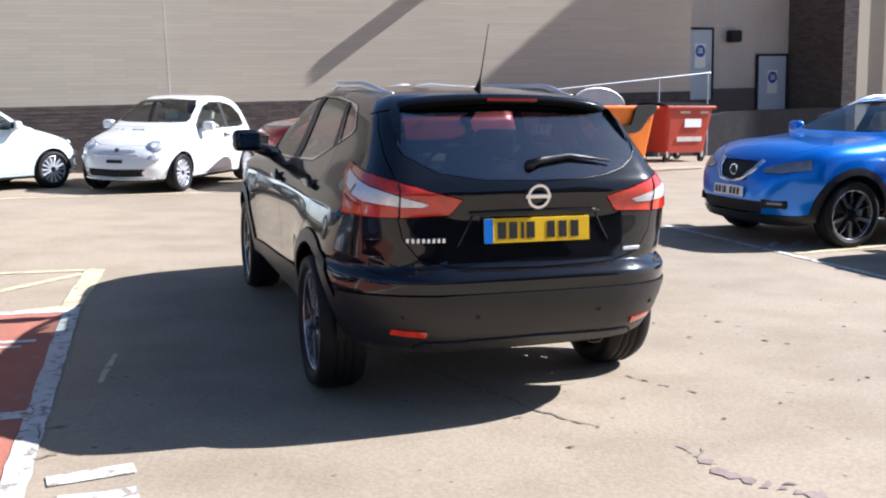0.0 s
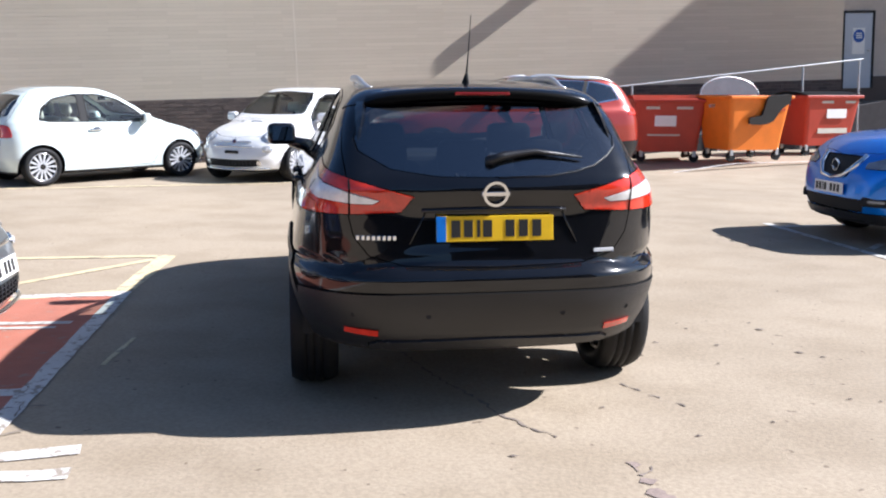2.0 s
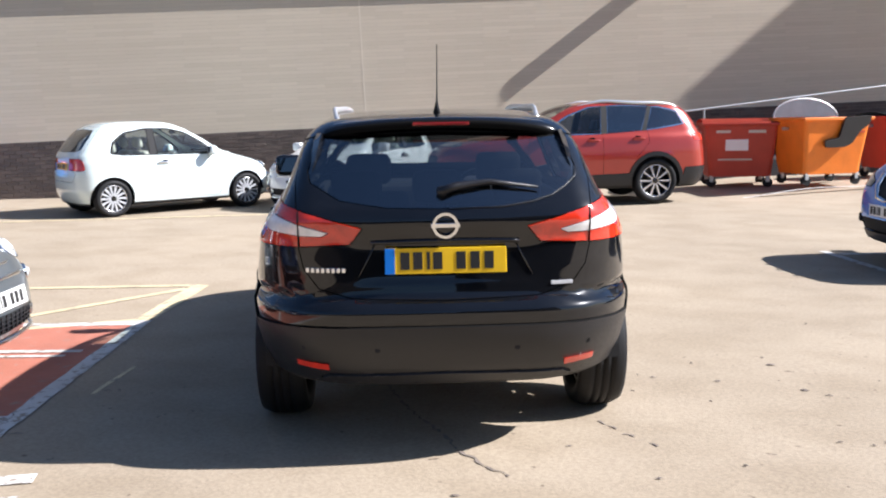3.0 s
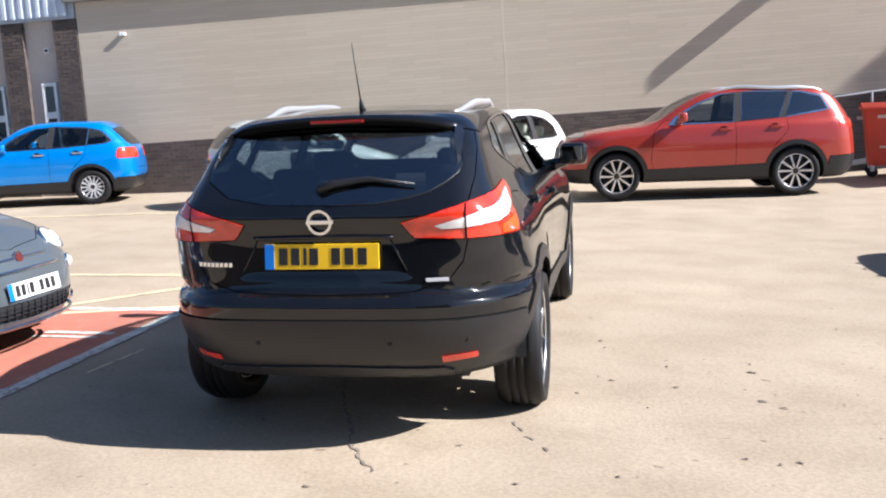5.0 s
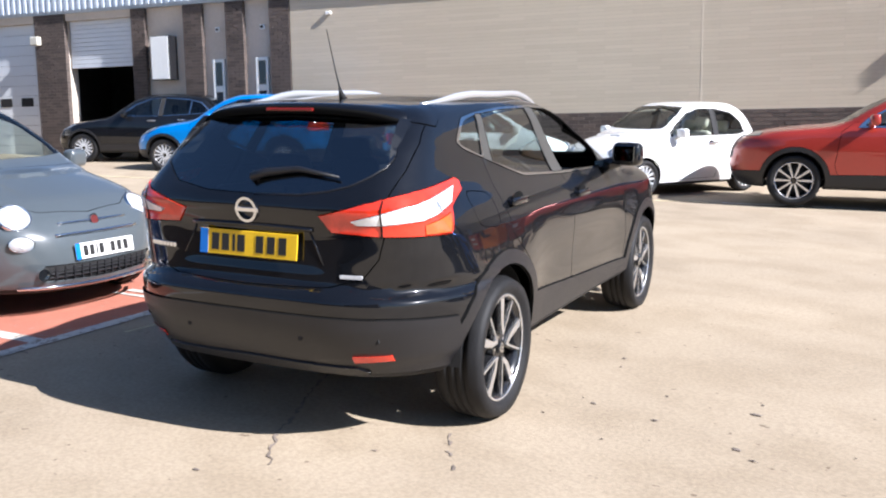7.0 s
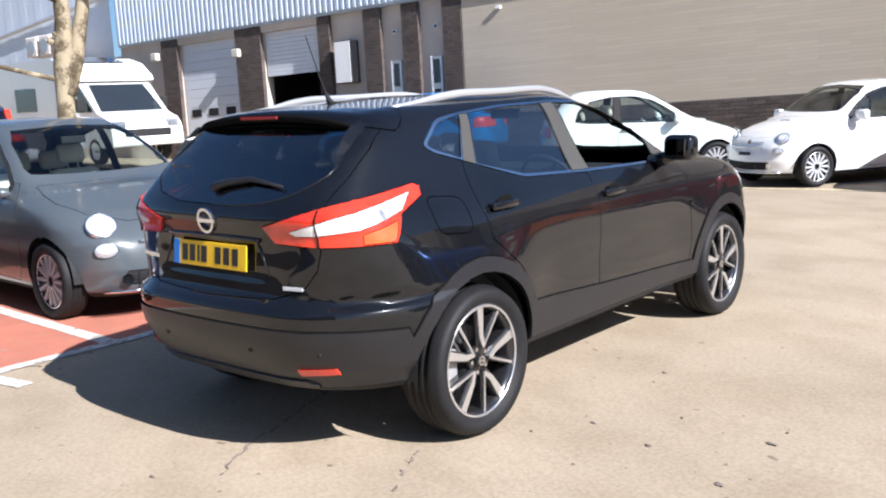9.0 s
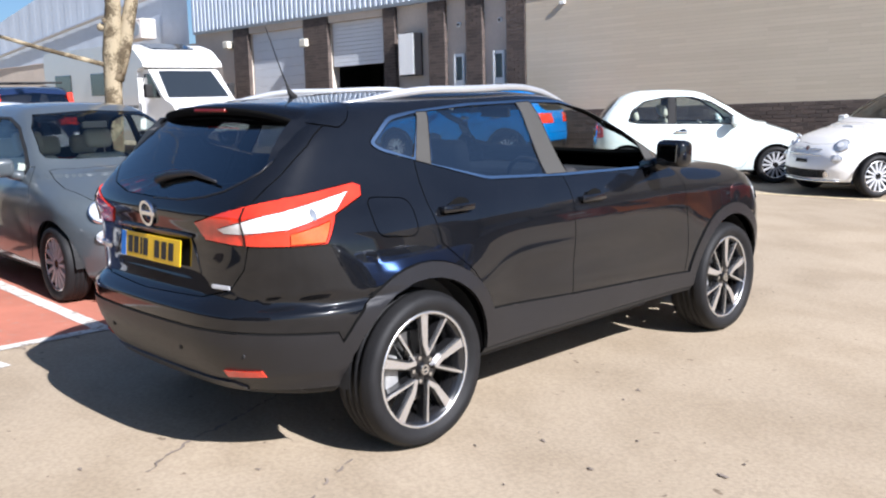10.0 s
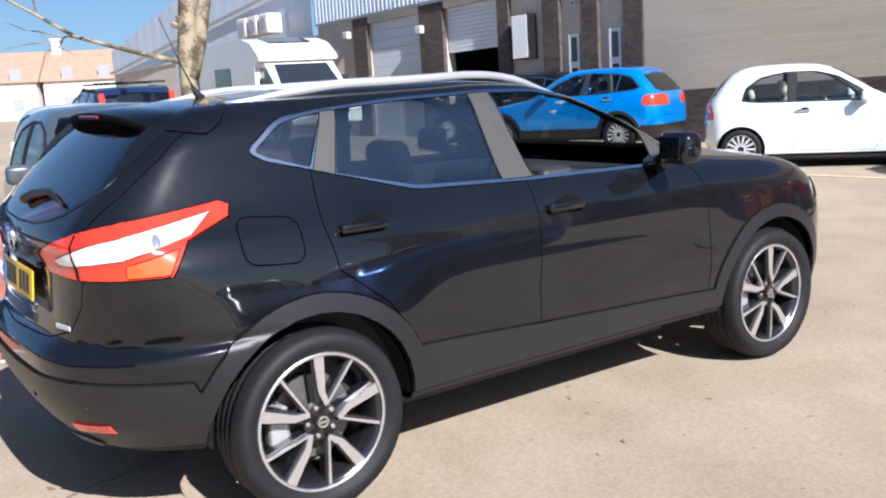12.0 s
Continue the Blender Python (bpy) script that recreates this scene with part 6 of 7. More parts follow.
box(bm, (-10.40, -0.21, 2.68), (-9.90, -0.20, 3.68), 0.004, WALL)
part("face", bm, M_PLATEWHITE, nb)
for u, z in ((-14.05, 3.75), (-17.5, 3.95)):
    bm = bmesh.new()
    box(bm, (u - 0.13, -0.16, z - 0.10), (u + 0.13, -0.015 if u > -16 else 0.1, z + 0.12), 0.03, WALL, 2)
    tagged(part("flood_lamp", bm, M_CREAM), "cream floodlight on a brick pier", "lamp", "floodlights")

# ribbed metal fascia and the taller clad hall beyond
def ribbed(name, u0, u1, z0, z1, d, label, slope=0.0, pitch=0.19, rib=0.035):
    bm = bmesh.new()
    n = int((u1 - u0) / pitch)
    pts = []
    for k in range(n):
        u = u0 + k * pitch
        pts += [(u, d), (u + 0.37 * pitch, d), (u + 0.47 * pitch, d - rib), (u + 0.87 * pitch, d - rib), (u + 0.97 * pitch, d)]
    lo = [bm.verts.new(WALL @ Vector((u, y, z0))) for u, y in pts]
    hi = [bm.verts.new(WALL @ Vector((u, y, z1 + slope * (u - u1)))) for u, y in pts]
    for k in range(len(pts) - 1):
        bm.faces.new((lo[k], lo[k + 1], hi[k + 1], hi[k]))
    return structure(name, bm, M_METAL, label, "cladding")


ribbed("fascia", -19.2, -6.7, 4.47, 7.0, -0.06, "pale blue ribbed metal fascia over the service wall")
bm = bmesh.new()
box(bm, (-19.2, -0.05, 4.40), (-6.7, 0.3, 4.47), 0, WALL)
box(bm, (-19.2, -0.02, 4.47), (-6.7, 0.3, 6.9), 0, WALL)
structure("fascia_back", bm, M_GALV, "metal soffit behind the fascia", "cladding")
ribbed("hall_cladding", -37, -19.3, 4.2, 8.6, 0.3, "pale blue metal cladding of a taller hall", 0.19, 0.9, 0.006)
bm = bmesh.new()
box(bm, (-37, 0.34, -1), (-19.3, 0.5, 4.2), 0, WALL)
structure("hall_wall", bm, M_RENDER, "rendered lower wall of the hall")
bm = bmesh.new()
tube(bm, [WALL @ Vector(p) for p in ((-37, 0.2, 4.25), (-28, 0.2, 5.2), (-19.4, 0.2, 6.1))], 0.06, 6)
tagged(part("gutter_pipe", bm, M_GALV), "grey sloping pipe on the metal cladding", "pipe")
for k in range(3):
    bm = bmesh.new()
    u = -23.5 + k * 0.74
    box(bm, (u, -0.45, 4.46), (u + 0.60, 0.1, 5.10), 0.03, WALL)
    ac = tagged(part("air_conditioner", bm, M_PALE), "pale outdoor air conditioning unit on the hall wall", "air conditioner", "air conditioners")
    bm = bmesh.new()
    cyl(bm, 0.22, 0.02, WALL @ pose(u + 0.30, -0.46, 4.78, 90, 0, 0), 20)
    part("fan_grille", bm, M_GALV, ac)

# recessed wall with two doors, and the wing beyond it
bm = bmesh.new()
box(bm, (14.6, 2.6, -3), (26, 2.9, 7.2), 0, WALL)
structure("wall_recess", bm, M_RENDER, "shaded rendered wall with two service doors")
bm = bmesh.new()
box(bm, (14.95, 2.56, -3), (26, 2.6, 1.75), 0, WALL)
structure("recess_base", bm, M_BRICK, "dark brick base of the shaded wall")
bm = bmesh.new()
box(bm, (14.55, 0.0, -3), (14.95, 2.9, 7.2), 0, WALL)
structure("wall_return", bm, M_BLOCK, "end of the long wall")
for k, (u0, u1, z0, z1) in enumerate(((16.87, 17.72, 1.45, 3.40), (19.44, 20.5, 0.62, 2.66))):
    d = tagged(new("door_%d" % (k + 3)), "pale blue-grey service door with a blue round sign", "door", kind="structure")
    bm = bmesh.new()
    box(bm, (u0, 2.51, z0), (u1, 2.555, z1), 0.006, WALL)
    part("leaf", bm, M_DOOR, d)
    for nm, lo, hi in (("frame_jamb", (u0 - 0.06, 2.49, z0), (u0, 2.56, z1)), ("frame_jamb", (u1, 2.49, z0), (u1 + 0.06, 2.56, z1)), ("frame_head", (u0 - 0.06, 2.49, z1), (u1 + 0.06, 2.56, z1 + 0.06))):
        bm = bmesh.new()
        box(bm, lo, hi, 0.003, WALL)
        part(nm, bm, M_DARK, d)
    c, zc = (u0 + u1) / 2, z0 + 0.67 * (z1 - z0)
    bm = bmesh.new()
    box(bm, (c - 0.19, 2.495, zc - 0.42), (c + 0.19, 2.508, zc + 0.26), 0.002, WALL)
    part("notice", bm, M_PLATEWHITE, d)
    bm = bmesh.new()
    cyl(bm, 0.17, 0.006, WALL @ pose(c, 2.49, zc + 0.05, 90, 0, 0), 28)
    part("round_sign", bm, M_SIGNBLUE, d)
    for q in range(3):
        bm = bmesh.new()
        box(bm, (c - 0.09, 2.482, zc + 0.10 - q * 0.055), (c + 0.09, 2.486, zc + 0.13 - q * 0.055), 0, WALL)
        part("sign_bar", bm, M_PLATEWHITE, d)
    bm = bmesh.new()
    box(bm, (u1 - 0.14, 2.46, z0 + 0.95), (u1 - 0.04, 2.505, z0 + 1.0), 0.01, WALL)
    part("door_handle", bm, M_GALV, d)
bm = bmesh.new()
box(bm, (18.25, 2.30, 3.05), (18.65, 2.56, 3.38), 0.05, WALL, 2)
tagged(part("bulkhead_lamp", bm, M_DARK), "black bulkhead lamp on the shaded wall", "lamp")
bm = bmesh.new()
box(bm, (20.66, 0.55, -3), (21.2, 2.6, 10.2), 0, WALL)
wing_pier = structure("wing_pier", bm, M_DMORTAR, "dark brick corner pier of the wing")
courses("bricks", wing_pier, 20.66, 21.2, -0.5, 6.0, 0.225, 0.075, 0.54, 0.010, 0.005, M_BRICK, deep=0.02)
sideb = WALL @ pose(20.66, 2.6, 0, 0, 0, -90)
courses("side_bricks", wing_pier, 0.0, 2.05, -0.5, 6.0, 0.225, 0.075, -0.012, 0.010, 0.005, M_BRICK, sideb, deep=0.02)
bm = bmesh.new()
box(bm, (21.2, 0.6, -3), (30, 2.6, 10.2), 0, WALL)
structure("wall_wing", bm, M_BLOCK, "buff wall of the projecting wing")
# freestanding slab out of view, sized to throw the diagonal shade on the long wall
bm = bmesh.new()
box(bm, (25.0, -2.68, -3), (25.5, -0.6, 13.86), 0, WALL)
structure("wing_block", bm, M_BLOCK, "unseen tall slab added to cast the diagonal shade on the long wall")
bm = bmesh.new()
cyl(bm, 0.05, 9, WALL @ pose(22.6, 0.5, 3), 10)
tagged(part("down_pipe", bm, M_DARK), "dark down pipe on the wing wall", "pipe")

# unseen walls added south and east: they shade the ground and darken reflections
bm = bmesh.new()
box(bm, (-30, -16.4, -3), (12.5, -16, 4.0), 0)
structure("wall_south", bm, M_BRICK, "unseen plain dark brick wall added to darken reflections")
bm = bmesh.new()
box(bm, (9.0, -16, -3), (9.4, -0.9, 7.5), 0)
structure("wall_east", bm, M_BRICK, "unseen plain dark brick wall added to shade the ground behind the view")

# ramp and handrail up to the doors
bm = bmesh.new()
prism(bm, [(8.0, -0.6), (8.0, 0.22), (15.2, 1.15), (19.0, 1.15), (19.0, -2), (8.0, -2)], 1.1, WALL @ pose(0, 0.0, 0, 90, 0, 0) @ pose(0, 0, 0.06))
structure("ramp", bm, M_RAMP, "sloping dark brick ramp along the shaded wall, shade put into its colour", "ramp")
rail = tagged(new("handrail"), "galvanised steel handrail climbing along the ramp", "handrail")
ln = lambda u: 1.60 + (u - 8.27) * 0.0757
bm = bmesh.new()
tube(bm, [WALL @ Vector((u, -1.2, ln(u))) for u in (8.0, 11.0, 14.6)], 0.018, 8)
part("top_rail", bm, M_GALV, rail)
for u in (9.1, 11.1, 13.1, 14.5):
    bm = bmesh.new()
    cyl(bm, 0.022, ln(u) - (-0.4), WALL @ pose(u, -1.2, (ln(u) - 0.4) / 2), 8)
    part("post", bm, M_GALV, rail)


# ---- bins ----
def bin_container(m, material, label, lid_open=False, stickers=(), lid=None):
    """A four-wheeled waste container, 1.3 m wide: tapered tub, ribs, rim, lid, wheels."""
    b = tagged(new("waste_bin"), label, "waste bin", "waste bins")
    b.matrix_world = m
    bm = bmesh.new()
    lo = [(-0.56, -0.40), (0.56, -0.40), (0.56, 0.40), (-0.56, 0.40)]
    hi = [(-0.66, -0.52), (0.66, -0.52), (0.66, 0.50), (-0.66, 0.50)]
    va = [bm.verts.new((x, y, 0.20)) for x, y in lo]
    vm = [bm.verts.new((x * 1.03, y * 1.05, 0.40)) for x, y in lo]
    vb = [bm.verts.new((x, y, 1.16)) for x, y in hi]
    bm.faces.new(va[::-1])
    for p, q in ((va, vm), (vm, vb)):
        for k in range(4):
            bm.faces.new((p[k], p[(k + 1) % 4], q[(k + 1) % 4], q[k]))
    bmesh.ops.bevel(bm, geom=[e for e in bm.edges if abs(e.verts[0].co.z - e.verts[1].co.z) > 0.1], offset=0.07, segments=3, profile=0.5, affect="EDGES")
    part("tub", bm, material, b, smooth=False)
    bm = bmesh.new()
    for x0, x1, y0, y1 in ((-0.70, 0.70, -0.56, -0.50), (-0.70, 0.70, 0.48, 0.54), (-0.70, -0.64, -0.50, 0.48), (0.64, 0.70, -0.50, 0.48)):
        box(bm, (x0, y0, 1.13), (x1, y1, 1.19), 0.012)
    part("rim", bm, material, b)
    for sg in (1, -1):
        bm = bmesh.new()
        cyl(bm, 0.03, 0.10, pose(sg * 0.70, 0, 1.0, 0, 90, 0), 12)
        part("trunnion", bm, M_GALV, b)
    bm = bmesh.new()
    if lid_open:
        arc = [(0.66 * math.cos(q), 0.34 * math.sin(q)) for q in (math.pi * k / 20 for k in range(21))]
        back = pose(0, 0.44, 1.19, 90, 0, 0) @ pose(0, 0, 0, -12, 0, 0)
        prism(bm, arc, 0.02, back)
        ld = part("lid", bm, M_BINLID, b, "smoky curved lid standing open")
        bm = bmesh.new()
        tube(bm, [back @ Vector((x, y, 0.01)) for x, y in arc], 0.016, 6)
        part("lid_rim", bm, M_GALV, ld)
        bm = bmesh.new()
        prism(bm, rounded([(-0.06, 0.02), (0.46, 0.05), (0.44, -0.10), (0.26, -0.22), (0.12, -0.44), (-0.04, -0.50), (-0.40, -0.50), (-0.42, -0.38), (-0.14, -0.34), (-0.10, -0.16)], 0.06), 0.05, pose(0.14, -0.545, 1.17, 90 + 6, 0, 0))
        part("hanging_sack", bm, M_BINBLACK, b, "black sack hanging over the rim")
    else:
        rows = []
        for k in range(9):
            y = -0.55 + 1.08 * k / 8
            rows.append([bm.verts.new((x, y, 1.19 + 0.07 * math.sin(math.pi * k / 8))) for x in (-0.69, 0.69)])
        for a, c in zip(rows, rows[1:]):
            bm.faces.new((a[0], a[1], c[1], c[0]))
        bmesh.ops.solidify(bm, geom=bm.faces[:], thickness=0.025)
        part("lid", bm, lid or material, b)
    for x in (-0.5, 0.5):
        for y in (-0.36, 0.36):
            bm = bmesh.new()
            cyl(bm, 0.09, 0.045, pose(x, y, 0.09, 90, 0, 0), 18)
            w = part("castor", bm, M_TYRE, b)
            bm = bmesh.new()
            box(bm, (x - 0.035, y - 0.04, 0.10), (x + 0.035, y + 0.04, 0.22), 0.008)
            part("fork", bm, M_GALV, w)
    for z0, z1, x0, x1, mt in stickers:
        bm = bmesh.new()
        y = -0.42 - 0.10 * (z0 + z1 - 0.8) / 1.52
        box(bm, (x0, y - 0.012, z0), (x1, y + 0.004, z1), 0, None)
        part("sticker", bm, mt, b, "plain pale sticker")
    return b


def on_yard(x, y, yaw):
    return TILT @ pose(x, y, yard_z(x, y), 0, 0, yaw)


bin_container(on_yard(1.80, 18.35, 8), M_BINRED, "faded red four-wheeled waste bin by the ramp", stickers=((0.68, 0.90, -0.28, 0.12, M_PLATEWHITE), (1.00, 1.05, -0.45, -0.20, M_CREAM), (1.00, 1.05, 0.12, 0.42, M_CREAM), (0.50, 0.53, -0.4, 0.2, M_CREAM)))
bin_container(on_yard(3.20, 18.0, 30), M_BINORANGE, "orange four-wheeled waste bin, black lid half open", True, stickers=((0.92, 0.945, 0.30, 0.55, M_BINRED),))
bin_container(on_yard(4.85, 19.85, 30), M_BINRED, "red waste bin with a dark lid and a white panel", stickers=((0.74, 0.92, -0.14, 0.34, M_PLATEWHITE), (1.03, 1.08, -0.30, -0.02, M_CREAM), (1.03, 1.08, 0.28, 0.52, M_CREAM), (0.44, 0.54, -0.3, 0.42, M_CREAM)), lid=M_BINBLACK)

# ---- single bricks of the base, where it shows between the parked cars ----
me = bpy.data.meshes.new("brick")
bq = bmesh.new()
box(bq, (0.0, -0.02, 0.0), (0.215, 0.0, 0.065), 0.003)
bq.to_mesh(me)
bq.free()
me.materials.append(M_BRICK)
rng = random.Random(3)
for j in range(18):
    z = 0.32 + j * 0.075
    for k in range(16):
        u = -3.3 + k * 0.225 - (0.1125 if j % 2 else 0)
        if u < -3.3 or u + 0.215 > 0.3:
            continue
        ob = new("brick", me)
        ob.parent = plinth
        ob.matrix_world = WALL @ pose(u, -0.006 - rng.uniform(0, 0.004), z)

# ---- the tree ----
def bare_tree(x, y):
    t = tagged(new("tree"), "bare plane tree with mottled yellow-grey bark", "tree")
    base = TILT @ Vector((x, y, 0))
    t.matrix_world = Matrix.Translation(base)
    rng = random.Random(5)
    bm = bmesh.new()
    tube(bm, [(0, 0, -0.1), (0.02, 0, 0.15), (0.03, 0.0, 0.8), (-0.03, 0.04, 1.6), (0.0, 0.06, 2.1), (0.05, 0.10, 2.7), (0.10, 0.08, 3.6), (0.0, 0.2, 5.0), (0.1, 0.3, 6.5)], [0.19, 0.145, 0.12, 0.112, 0.128, 0.10, 0.085, 0.07, 0.04], 14)
    tube(bm, [(0.0, 0.08, 1.75), (0.03, 0.20, 2.15), (0.06, 0.34, 2.8), (0.15, 0.50, 3.8), (0.2, 0.9, 5.2)], [0.10, 0.10, 0.085, 0.07, 0.03], 10)
    for k in range(14):
        z, a = rng.uniform(0.5, 3.6), rng.uniform(0, 6.28)
        bmesh.ops.create_icosphere(bm, subdivisions=2, radius=rng.uniform(0.03, 0.06), matrix=Matrix.Translation((0.09 * math.cos(a), 0.03 + 0.09 * math.sin(a), z)))
    part("trunk", bm, M_BARK, t, smooth=True)
    bm = bmesh.new()

    def limb(p, d, r, length, depth):
        pts, rad, q = [p.copy()], [r], p.copy()
        for k in range(6):
            d = (d + Vector((rng.uniform(-.22, .22), rng.uniform(-.22, .22), rng.uniform(-.12, .2)))).normalized()
            q = q + d * length / 6
            pts.append(q.copy())
            rad.append(r * (1 - 0.75 * (k + 1) / 6))
            if depth and k > 0:
                side = (d + Vector((rng.uniform(-1, 1), rng.uniform(-1, 1), rng.uniform(-0.5, 0.7)))).normalized()
                limb(q, side, rad[-1] * 0.7, length * rng.uniform(0.35, 0.6), depth - 1)
        tube(bm, pts, rad, 6 if r > 0.02 else 4)
    limb(Vector((0, -0.05, 1.95)), Vector((-0.35, -0.95, 0.42)).normalized(), 0.036, 4.4, 2)
    limb(Vector((0.05, 0.1, 2.9)), Vector((0.6, -0.7, 0.35)).normalized(), 0.05, 3.4, 2)
    limb(Vector((0.05, 0.1, 3.4)), Vector((0.9, 0.3, 0.4)).normalized(), 0.05, 3.2, 2)
    limb(Vector((0.1, 0.4, 3.3)), Vector((-0.4, 0.9, 0.5)).normalized(), 0.045, 3.0, 2)
    limb(Vector((0.0, 0.2, 4.6)), Vector((-0.8, -0.3, 0.6)).normalized(), 0.05, 3.0, 2)
    part("crown", bm, M_BARK, t, smooth=True)
    return t


bare_tree(-8.45, 4.75)


# ---- the motorhome ----
def motorhome(m):
    t = tagged(new("motorhome"), "white coachbuilt motorhome with a dark windscreen", "motorhome")
    t.matrix_world = m
    side = [(-5.4, 0.45), (-5.45, 2.45), (-5.3, 2.62), (0.1, 2.66), (0.75, 2.50), (1.22, 2.16), (1.26, 2.04), (0.9, 2.01), (0.9, 0.45)]
    bm = bmesh.new()
    prism(bm, rounded(side, 0.12), 2.2, pose(0, 1.1, 0, 90, 0, 0))
    part("living_body", bm, M_WHITE, t)
    bm = bmesh.new()
    cab = rounded([(0.88, 0.42), (0.88, 2.03), (1.25, 1.98), (2.02, 1.24), (2.45, 1.10), (2.62, 0.9), (2.66, 0.42)], 0.10)
    prism(bm, cab, 1.92, pose(0, 0.96, 0, 90, 0, 0))
    part("cab", bm, M_WHITE, t)
    bm = bmesh.new()
    a = Vector((2.045, 0, 1.235)) - Vector((1.30, 0, 1.955))
    n = Vector((-a.z, 0, a.x)).normalized()
    n = n if n.x > 0 else -n
    ws = [Vector((1.31, 0.74, 1.945)), Vector((1.31, -0.74, 1.945)), Vector((2.0, -0.84, 1.28)), Vector((2.0, 0.84, 1.28))]
    f = [bm.verts.new(p + n * 0.012) for p in ws]
    g = [bm.verts.new(p - n * 0.03) for p in ws]
    bm.faces.new(f)
    for k in range(4):
        bm.faces.new((f[k], f[(k + 1) % 4], g[(k + 1) % 4], g[k]))
    dk = mat("dark_vehicle_glass", (0.02, 0.025, 0.03), 0.05, coat=1.0, vary=0.1)
    part("windscreen", bm, dk, t)
    for sg in (1, -1):
        bm = bmesh.new()
        prism(bm, rounded([(1.0, 1.28), (1.0, 1.88), (1.28, 1.88), (1.85, 1.28)], 0.05), 0.02, pose(0, sg * 0.965 + 0.01, 0, 90, 0, 0))
        part("cab_window", bm, dk, t)
        for x0, x1 in ((-4.6, -3.4), (-2.0, -0.8)):
            bm = bmesh.new()
            box(bm, (x0, sg * 1.10 - 0.02, 1.35), (x1, sg * 1.10 + 0.02, 1.95), 0.015)
            part("living_window", bm, dk, t)
        bm = bmesh.new()
        box(bm, (1.45, sg * 1.14 - 0.10, 1.30), (1.62, sg * 1.14 + 0.10, 1.62), 0.04, None, 2)
        part("door_mirror", bm, M_DARK, t)
        bm = bmesh.new()
        box(bm, (2.42, sg * 0.72 - 0.16, 0.86), (2.63, sg * 0.72 + 0.16, 1.05), 0.04, None, 2)
        part("headlamp", bm, M_HEADLAMP, t)
        bm = bmesh.new()
        box(bm, (-5.2, sg * 1.105 - 0.006, 1.02), (0.85, sg * 1.105 + 0.006, 1.10), 0)
        part("side_stripe", bm, M_GREY, t)
        for x in (-3.2, 1.75):
            wheel(t, x, sg * 0.86, 0.33, 0.2, 0.2, "steel", sg)
    bm = bmesh.new()
    box(bm, (-0.36, -0.6, -0.01), (0.30, 0.6, 0.03), 0.01, pose(0.44, 0, 2.575, 0, 14, 0))
    part("roof_light", bm, dk, t)
    bm = bmesh.new()
    box(bm, (2.52, -0.62, 0.66), (2.67, 0.62, 0.84), 0.02)
    part("grille", bm, M_DARK, t)
    return t


motorhome(at(-21.3, 7.5, 17, 0.2))

# ---- distant houses ----
def house(m, w, d, h, label):
    t = tagged(new("house"), label, "house", "distant houses")
    t.matrix_world = m
    bm = bmesh.new()
    box(bm, (-w / 2, -d / 2, -3), (w / 2, d / 2, h))
    part("wall", bm, M_PALE, t)
    bm = bmesh.new()
    prism(bm, [(-d / 2 - 0.3, h - 0.1), (d / 2 + 0.3, h - 0.1), (0, h + d * 0.42)], w + 0.5, Matrix(((0, 0, 1, -w / 2 - 0.25), (1, 0, 0, 0), (0, 1, 0, 0), (0, 0, 0, 1))))
    part("roof", bm, M_TILE, t)
    bm = bmesh.new()
    box(bm, (-w / 2 + 0.3, -0.4, h), (-w / 2 + 1.1, 0.4, h + d * 0.42 + 1.0), 0.03)
    box(bm, (-w / 2 + 0.2, -0.5, h + d * 0.42 + 1.0), (-w / 2 + 1.2, 0.5, h + d * 0.42 + 1.15), 0.02)
    part("chimney", bm, M_PALE, t)
    for x in (-w * 0.28, w * 0.05, w * 0.33):
        for z in (0.9, 3.6):
            bm = bmesh.new()
            box(bm, (x - 0.5, -d / 2 - 0.03, z), (x + 0.5, -d / 2 + 0.05, z + 1.2), 0)
            part("window", bm, M_HOUSEPANE, t)
    return t


for k in range(5):
    house(pose(-92 - (k % 2), -22 + 10.5 * k, 3.2, 0, 0, 82), 10, 7, 3.6, "pale rendered house with a terracotta tiled roof")

# ---- the cars ----
hero = crossover("crossover", "glossy black five-door crossover with silver roof rails", M_BLACK, at(0.073, 4.651, 108.97), 0.034)
blue_car = crossover("crossover", "bright blue crossover parked in a marked bay", M_BLUE, at(6.25, 10.8, 200), 0.055, full=False)
shade_car = tagged(repaint(copy_thing(blue_car, at(7.75, 9.0, 200)), M_BLUE, M_NAVY), "dark blue crossover parked in the next bay")
grey_car = hatchback("hatchback", "grey small hatchback with a white plate, parked on red paint", M_GREY, at(-5.46, 3.74, 17), step=0.042)
white_car = tagged(repaint(copy_thing(grey_car, at(-4.40, 16.45, 257)), M_GREY, M_WHITE), "white small hatchback parked nose out at the wall")
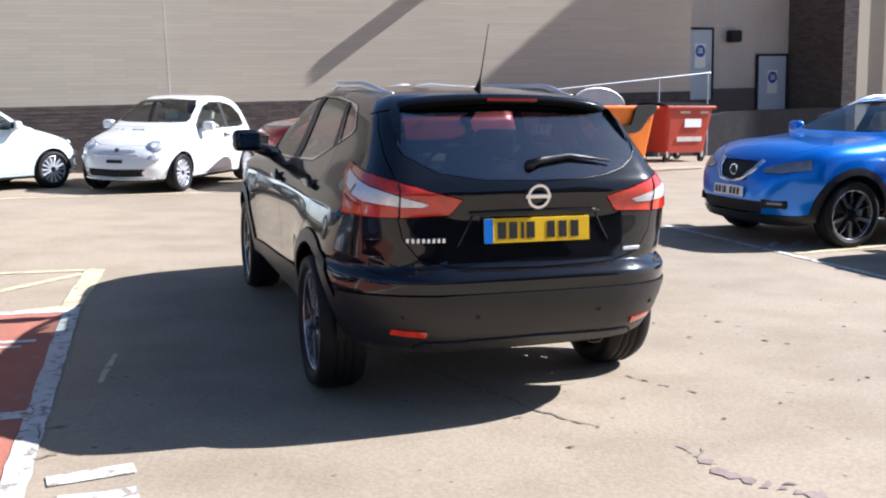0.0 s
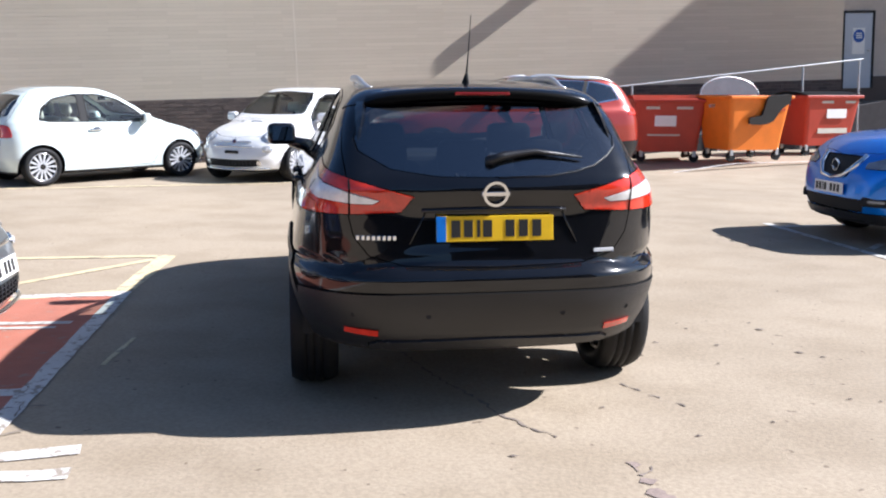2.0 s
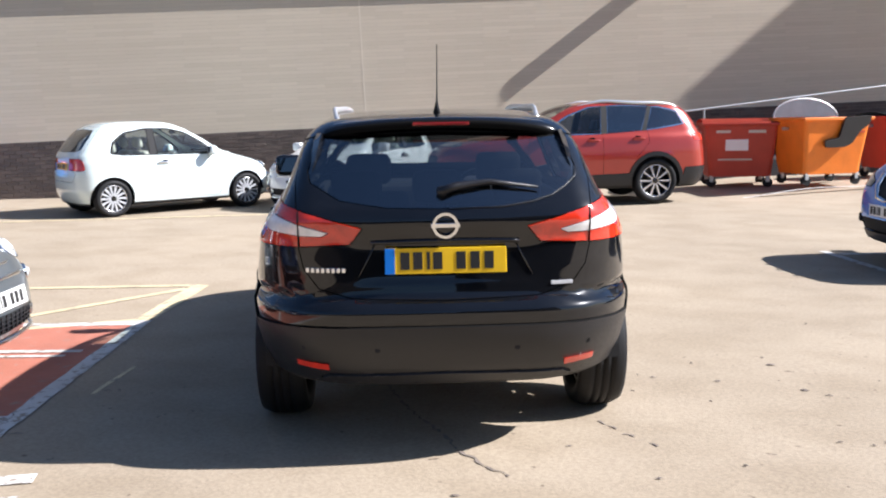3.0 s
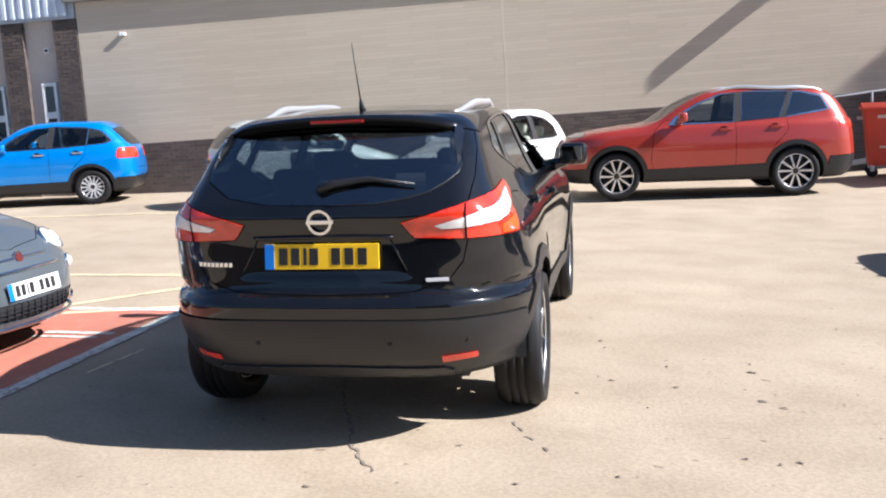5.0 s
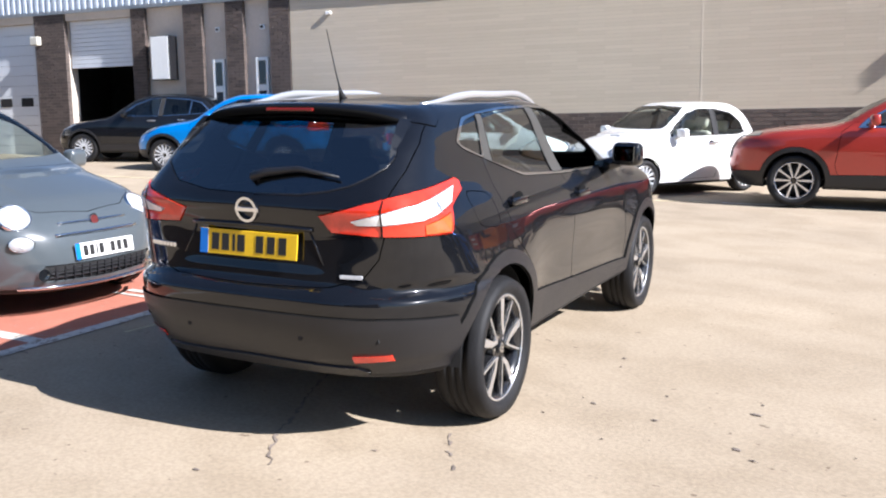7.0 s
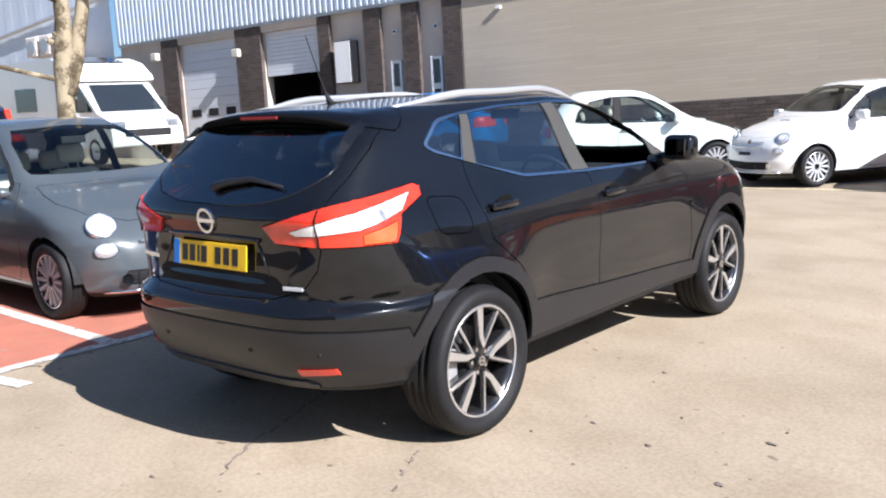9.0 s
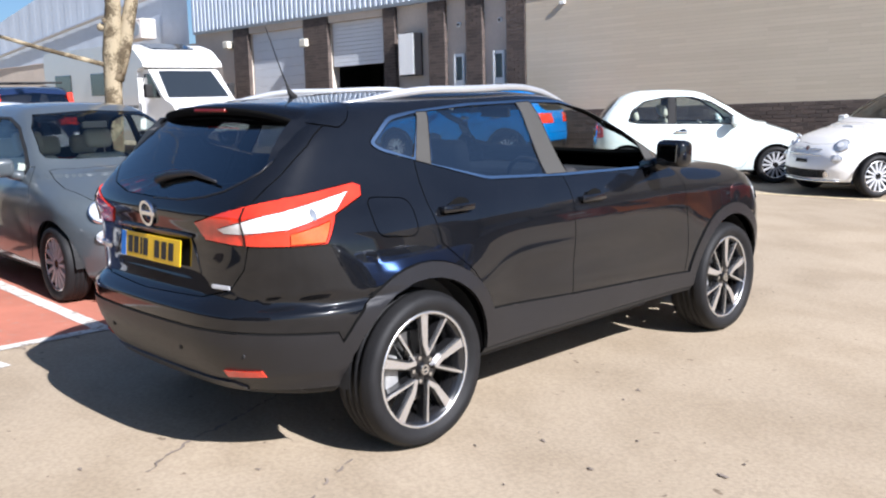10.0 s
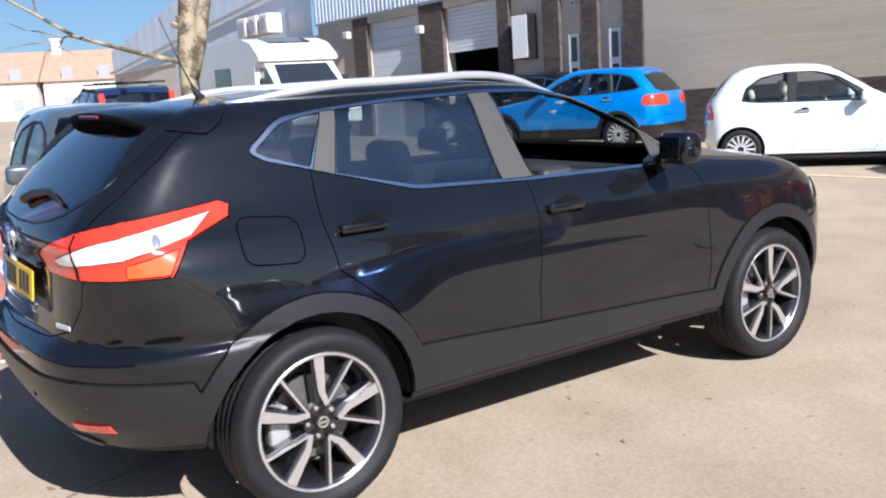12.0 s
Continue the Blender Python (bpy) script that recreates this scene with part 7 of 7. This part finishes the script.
mint_car = tagged(repaint(copy_thing(grey_car, at(-8.25, 12.9, 56)), M_GREY, M_MINT), "pale white small hatchback parked tail out at the wall")
side_car = tagged(repaint(copy_thing(grey_car, at(-10.34, 3.05, 17)), M_GREY, M_WHITE), "white small hatchback in the row behind the grey one")
near_car = tagged(repaint(copy_thing(grey_car, at(-4.96, 1.71, 17)), M_GREY, M_NAVY), "dark blue small hatchback in the bay beside the grey one")
eb = estate_body()
red_car = car("estate_car", "metallic red estate car with black cladding", M_RED, at(0.12, 16.35, 205, 0.03), eb, ESTATE)
roof_rails(red_car, eb, -0.45, 1.25, 0.60, 0.04, M_SILVER)
x_car = car("compact_crossover", "bright blue compact crossover beside the wall", M_BLUE2, at(-12.25, 13.28, 217), compact_body(), COMPACT)
bx_car = tagged(repaint(copy_thing(x_car, at(-16.05, 13.3, 222)), M_BLUE2, M_BLACK), "black compact crossover in front of the roller doors")
navy_car = tagged(repaint(copy_thing(red_car, at(-13.6, 3.85, 195, 0.06)), M_RED, M_NAVY), "dark blue estate car with black roof bars, parked tail out")
repaint(navy_car, M_SILVER, M_DARK)
for sg in (1, -1):
    b2 = bmesh.new()
    box(b2, (-0.05, -0.05, -0.14), (0.05, 0.05, 0.14), 0.02, pose(eb.on_end(0.58, 1.42) + 0.035, sg * 0.60, 1.42, 0, 22, 0), 2)
    part("tall_lamp", b2, M_REDLAMP, navy_car)
for x in (-0.2, 0.75):
    b2 = bmesh.new()
    tube(b2, [(x, -0.62, 1.735), (x, 0.62, 1.735)], 0.018, 8)
    part("roof_bar", b2, M_DARK, navy_car)
# the white cars carry only a short dark plate at the nose
hb = hatchback_body()
for c in (white_car, mint_car, side_car, near_car):
    for o in [o for o in c.children if o.name.startswith("number_plate") and o.bound_box[0][0] > 1]:
        for k in list(o.children):
            bpy.data.objects.remove(k)
        bpy.data.objects.remove(o)
    b2 = bmesh.new()
    box(b2, (-0.13, -0.024, 0), (0.13, 0.024, 0.008), 0.004, plate_pose(hb, 0.485, True, -8) @ pose(0, 0, 0.004))
    part("blank_plate", b2, M_DARK, c, "short blank dark plate")
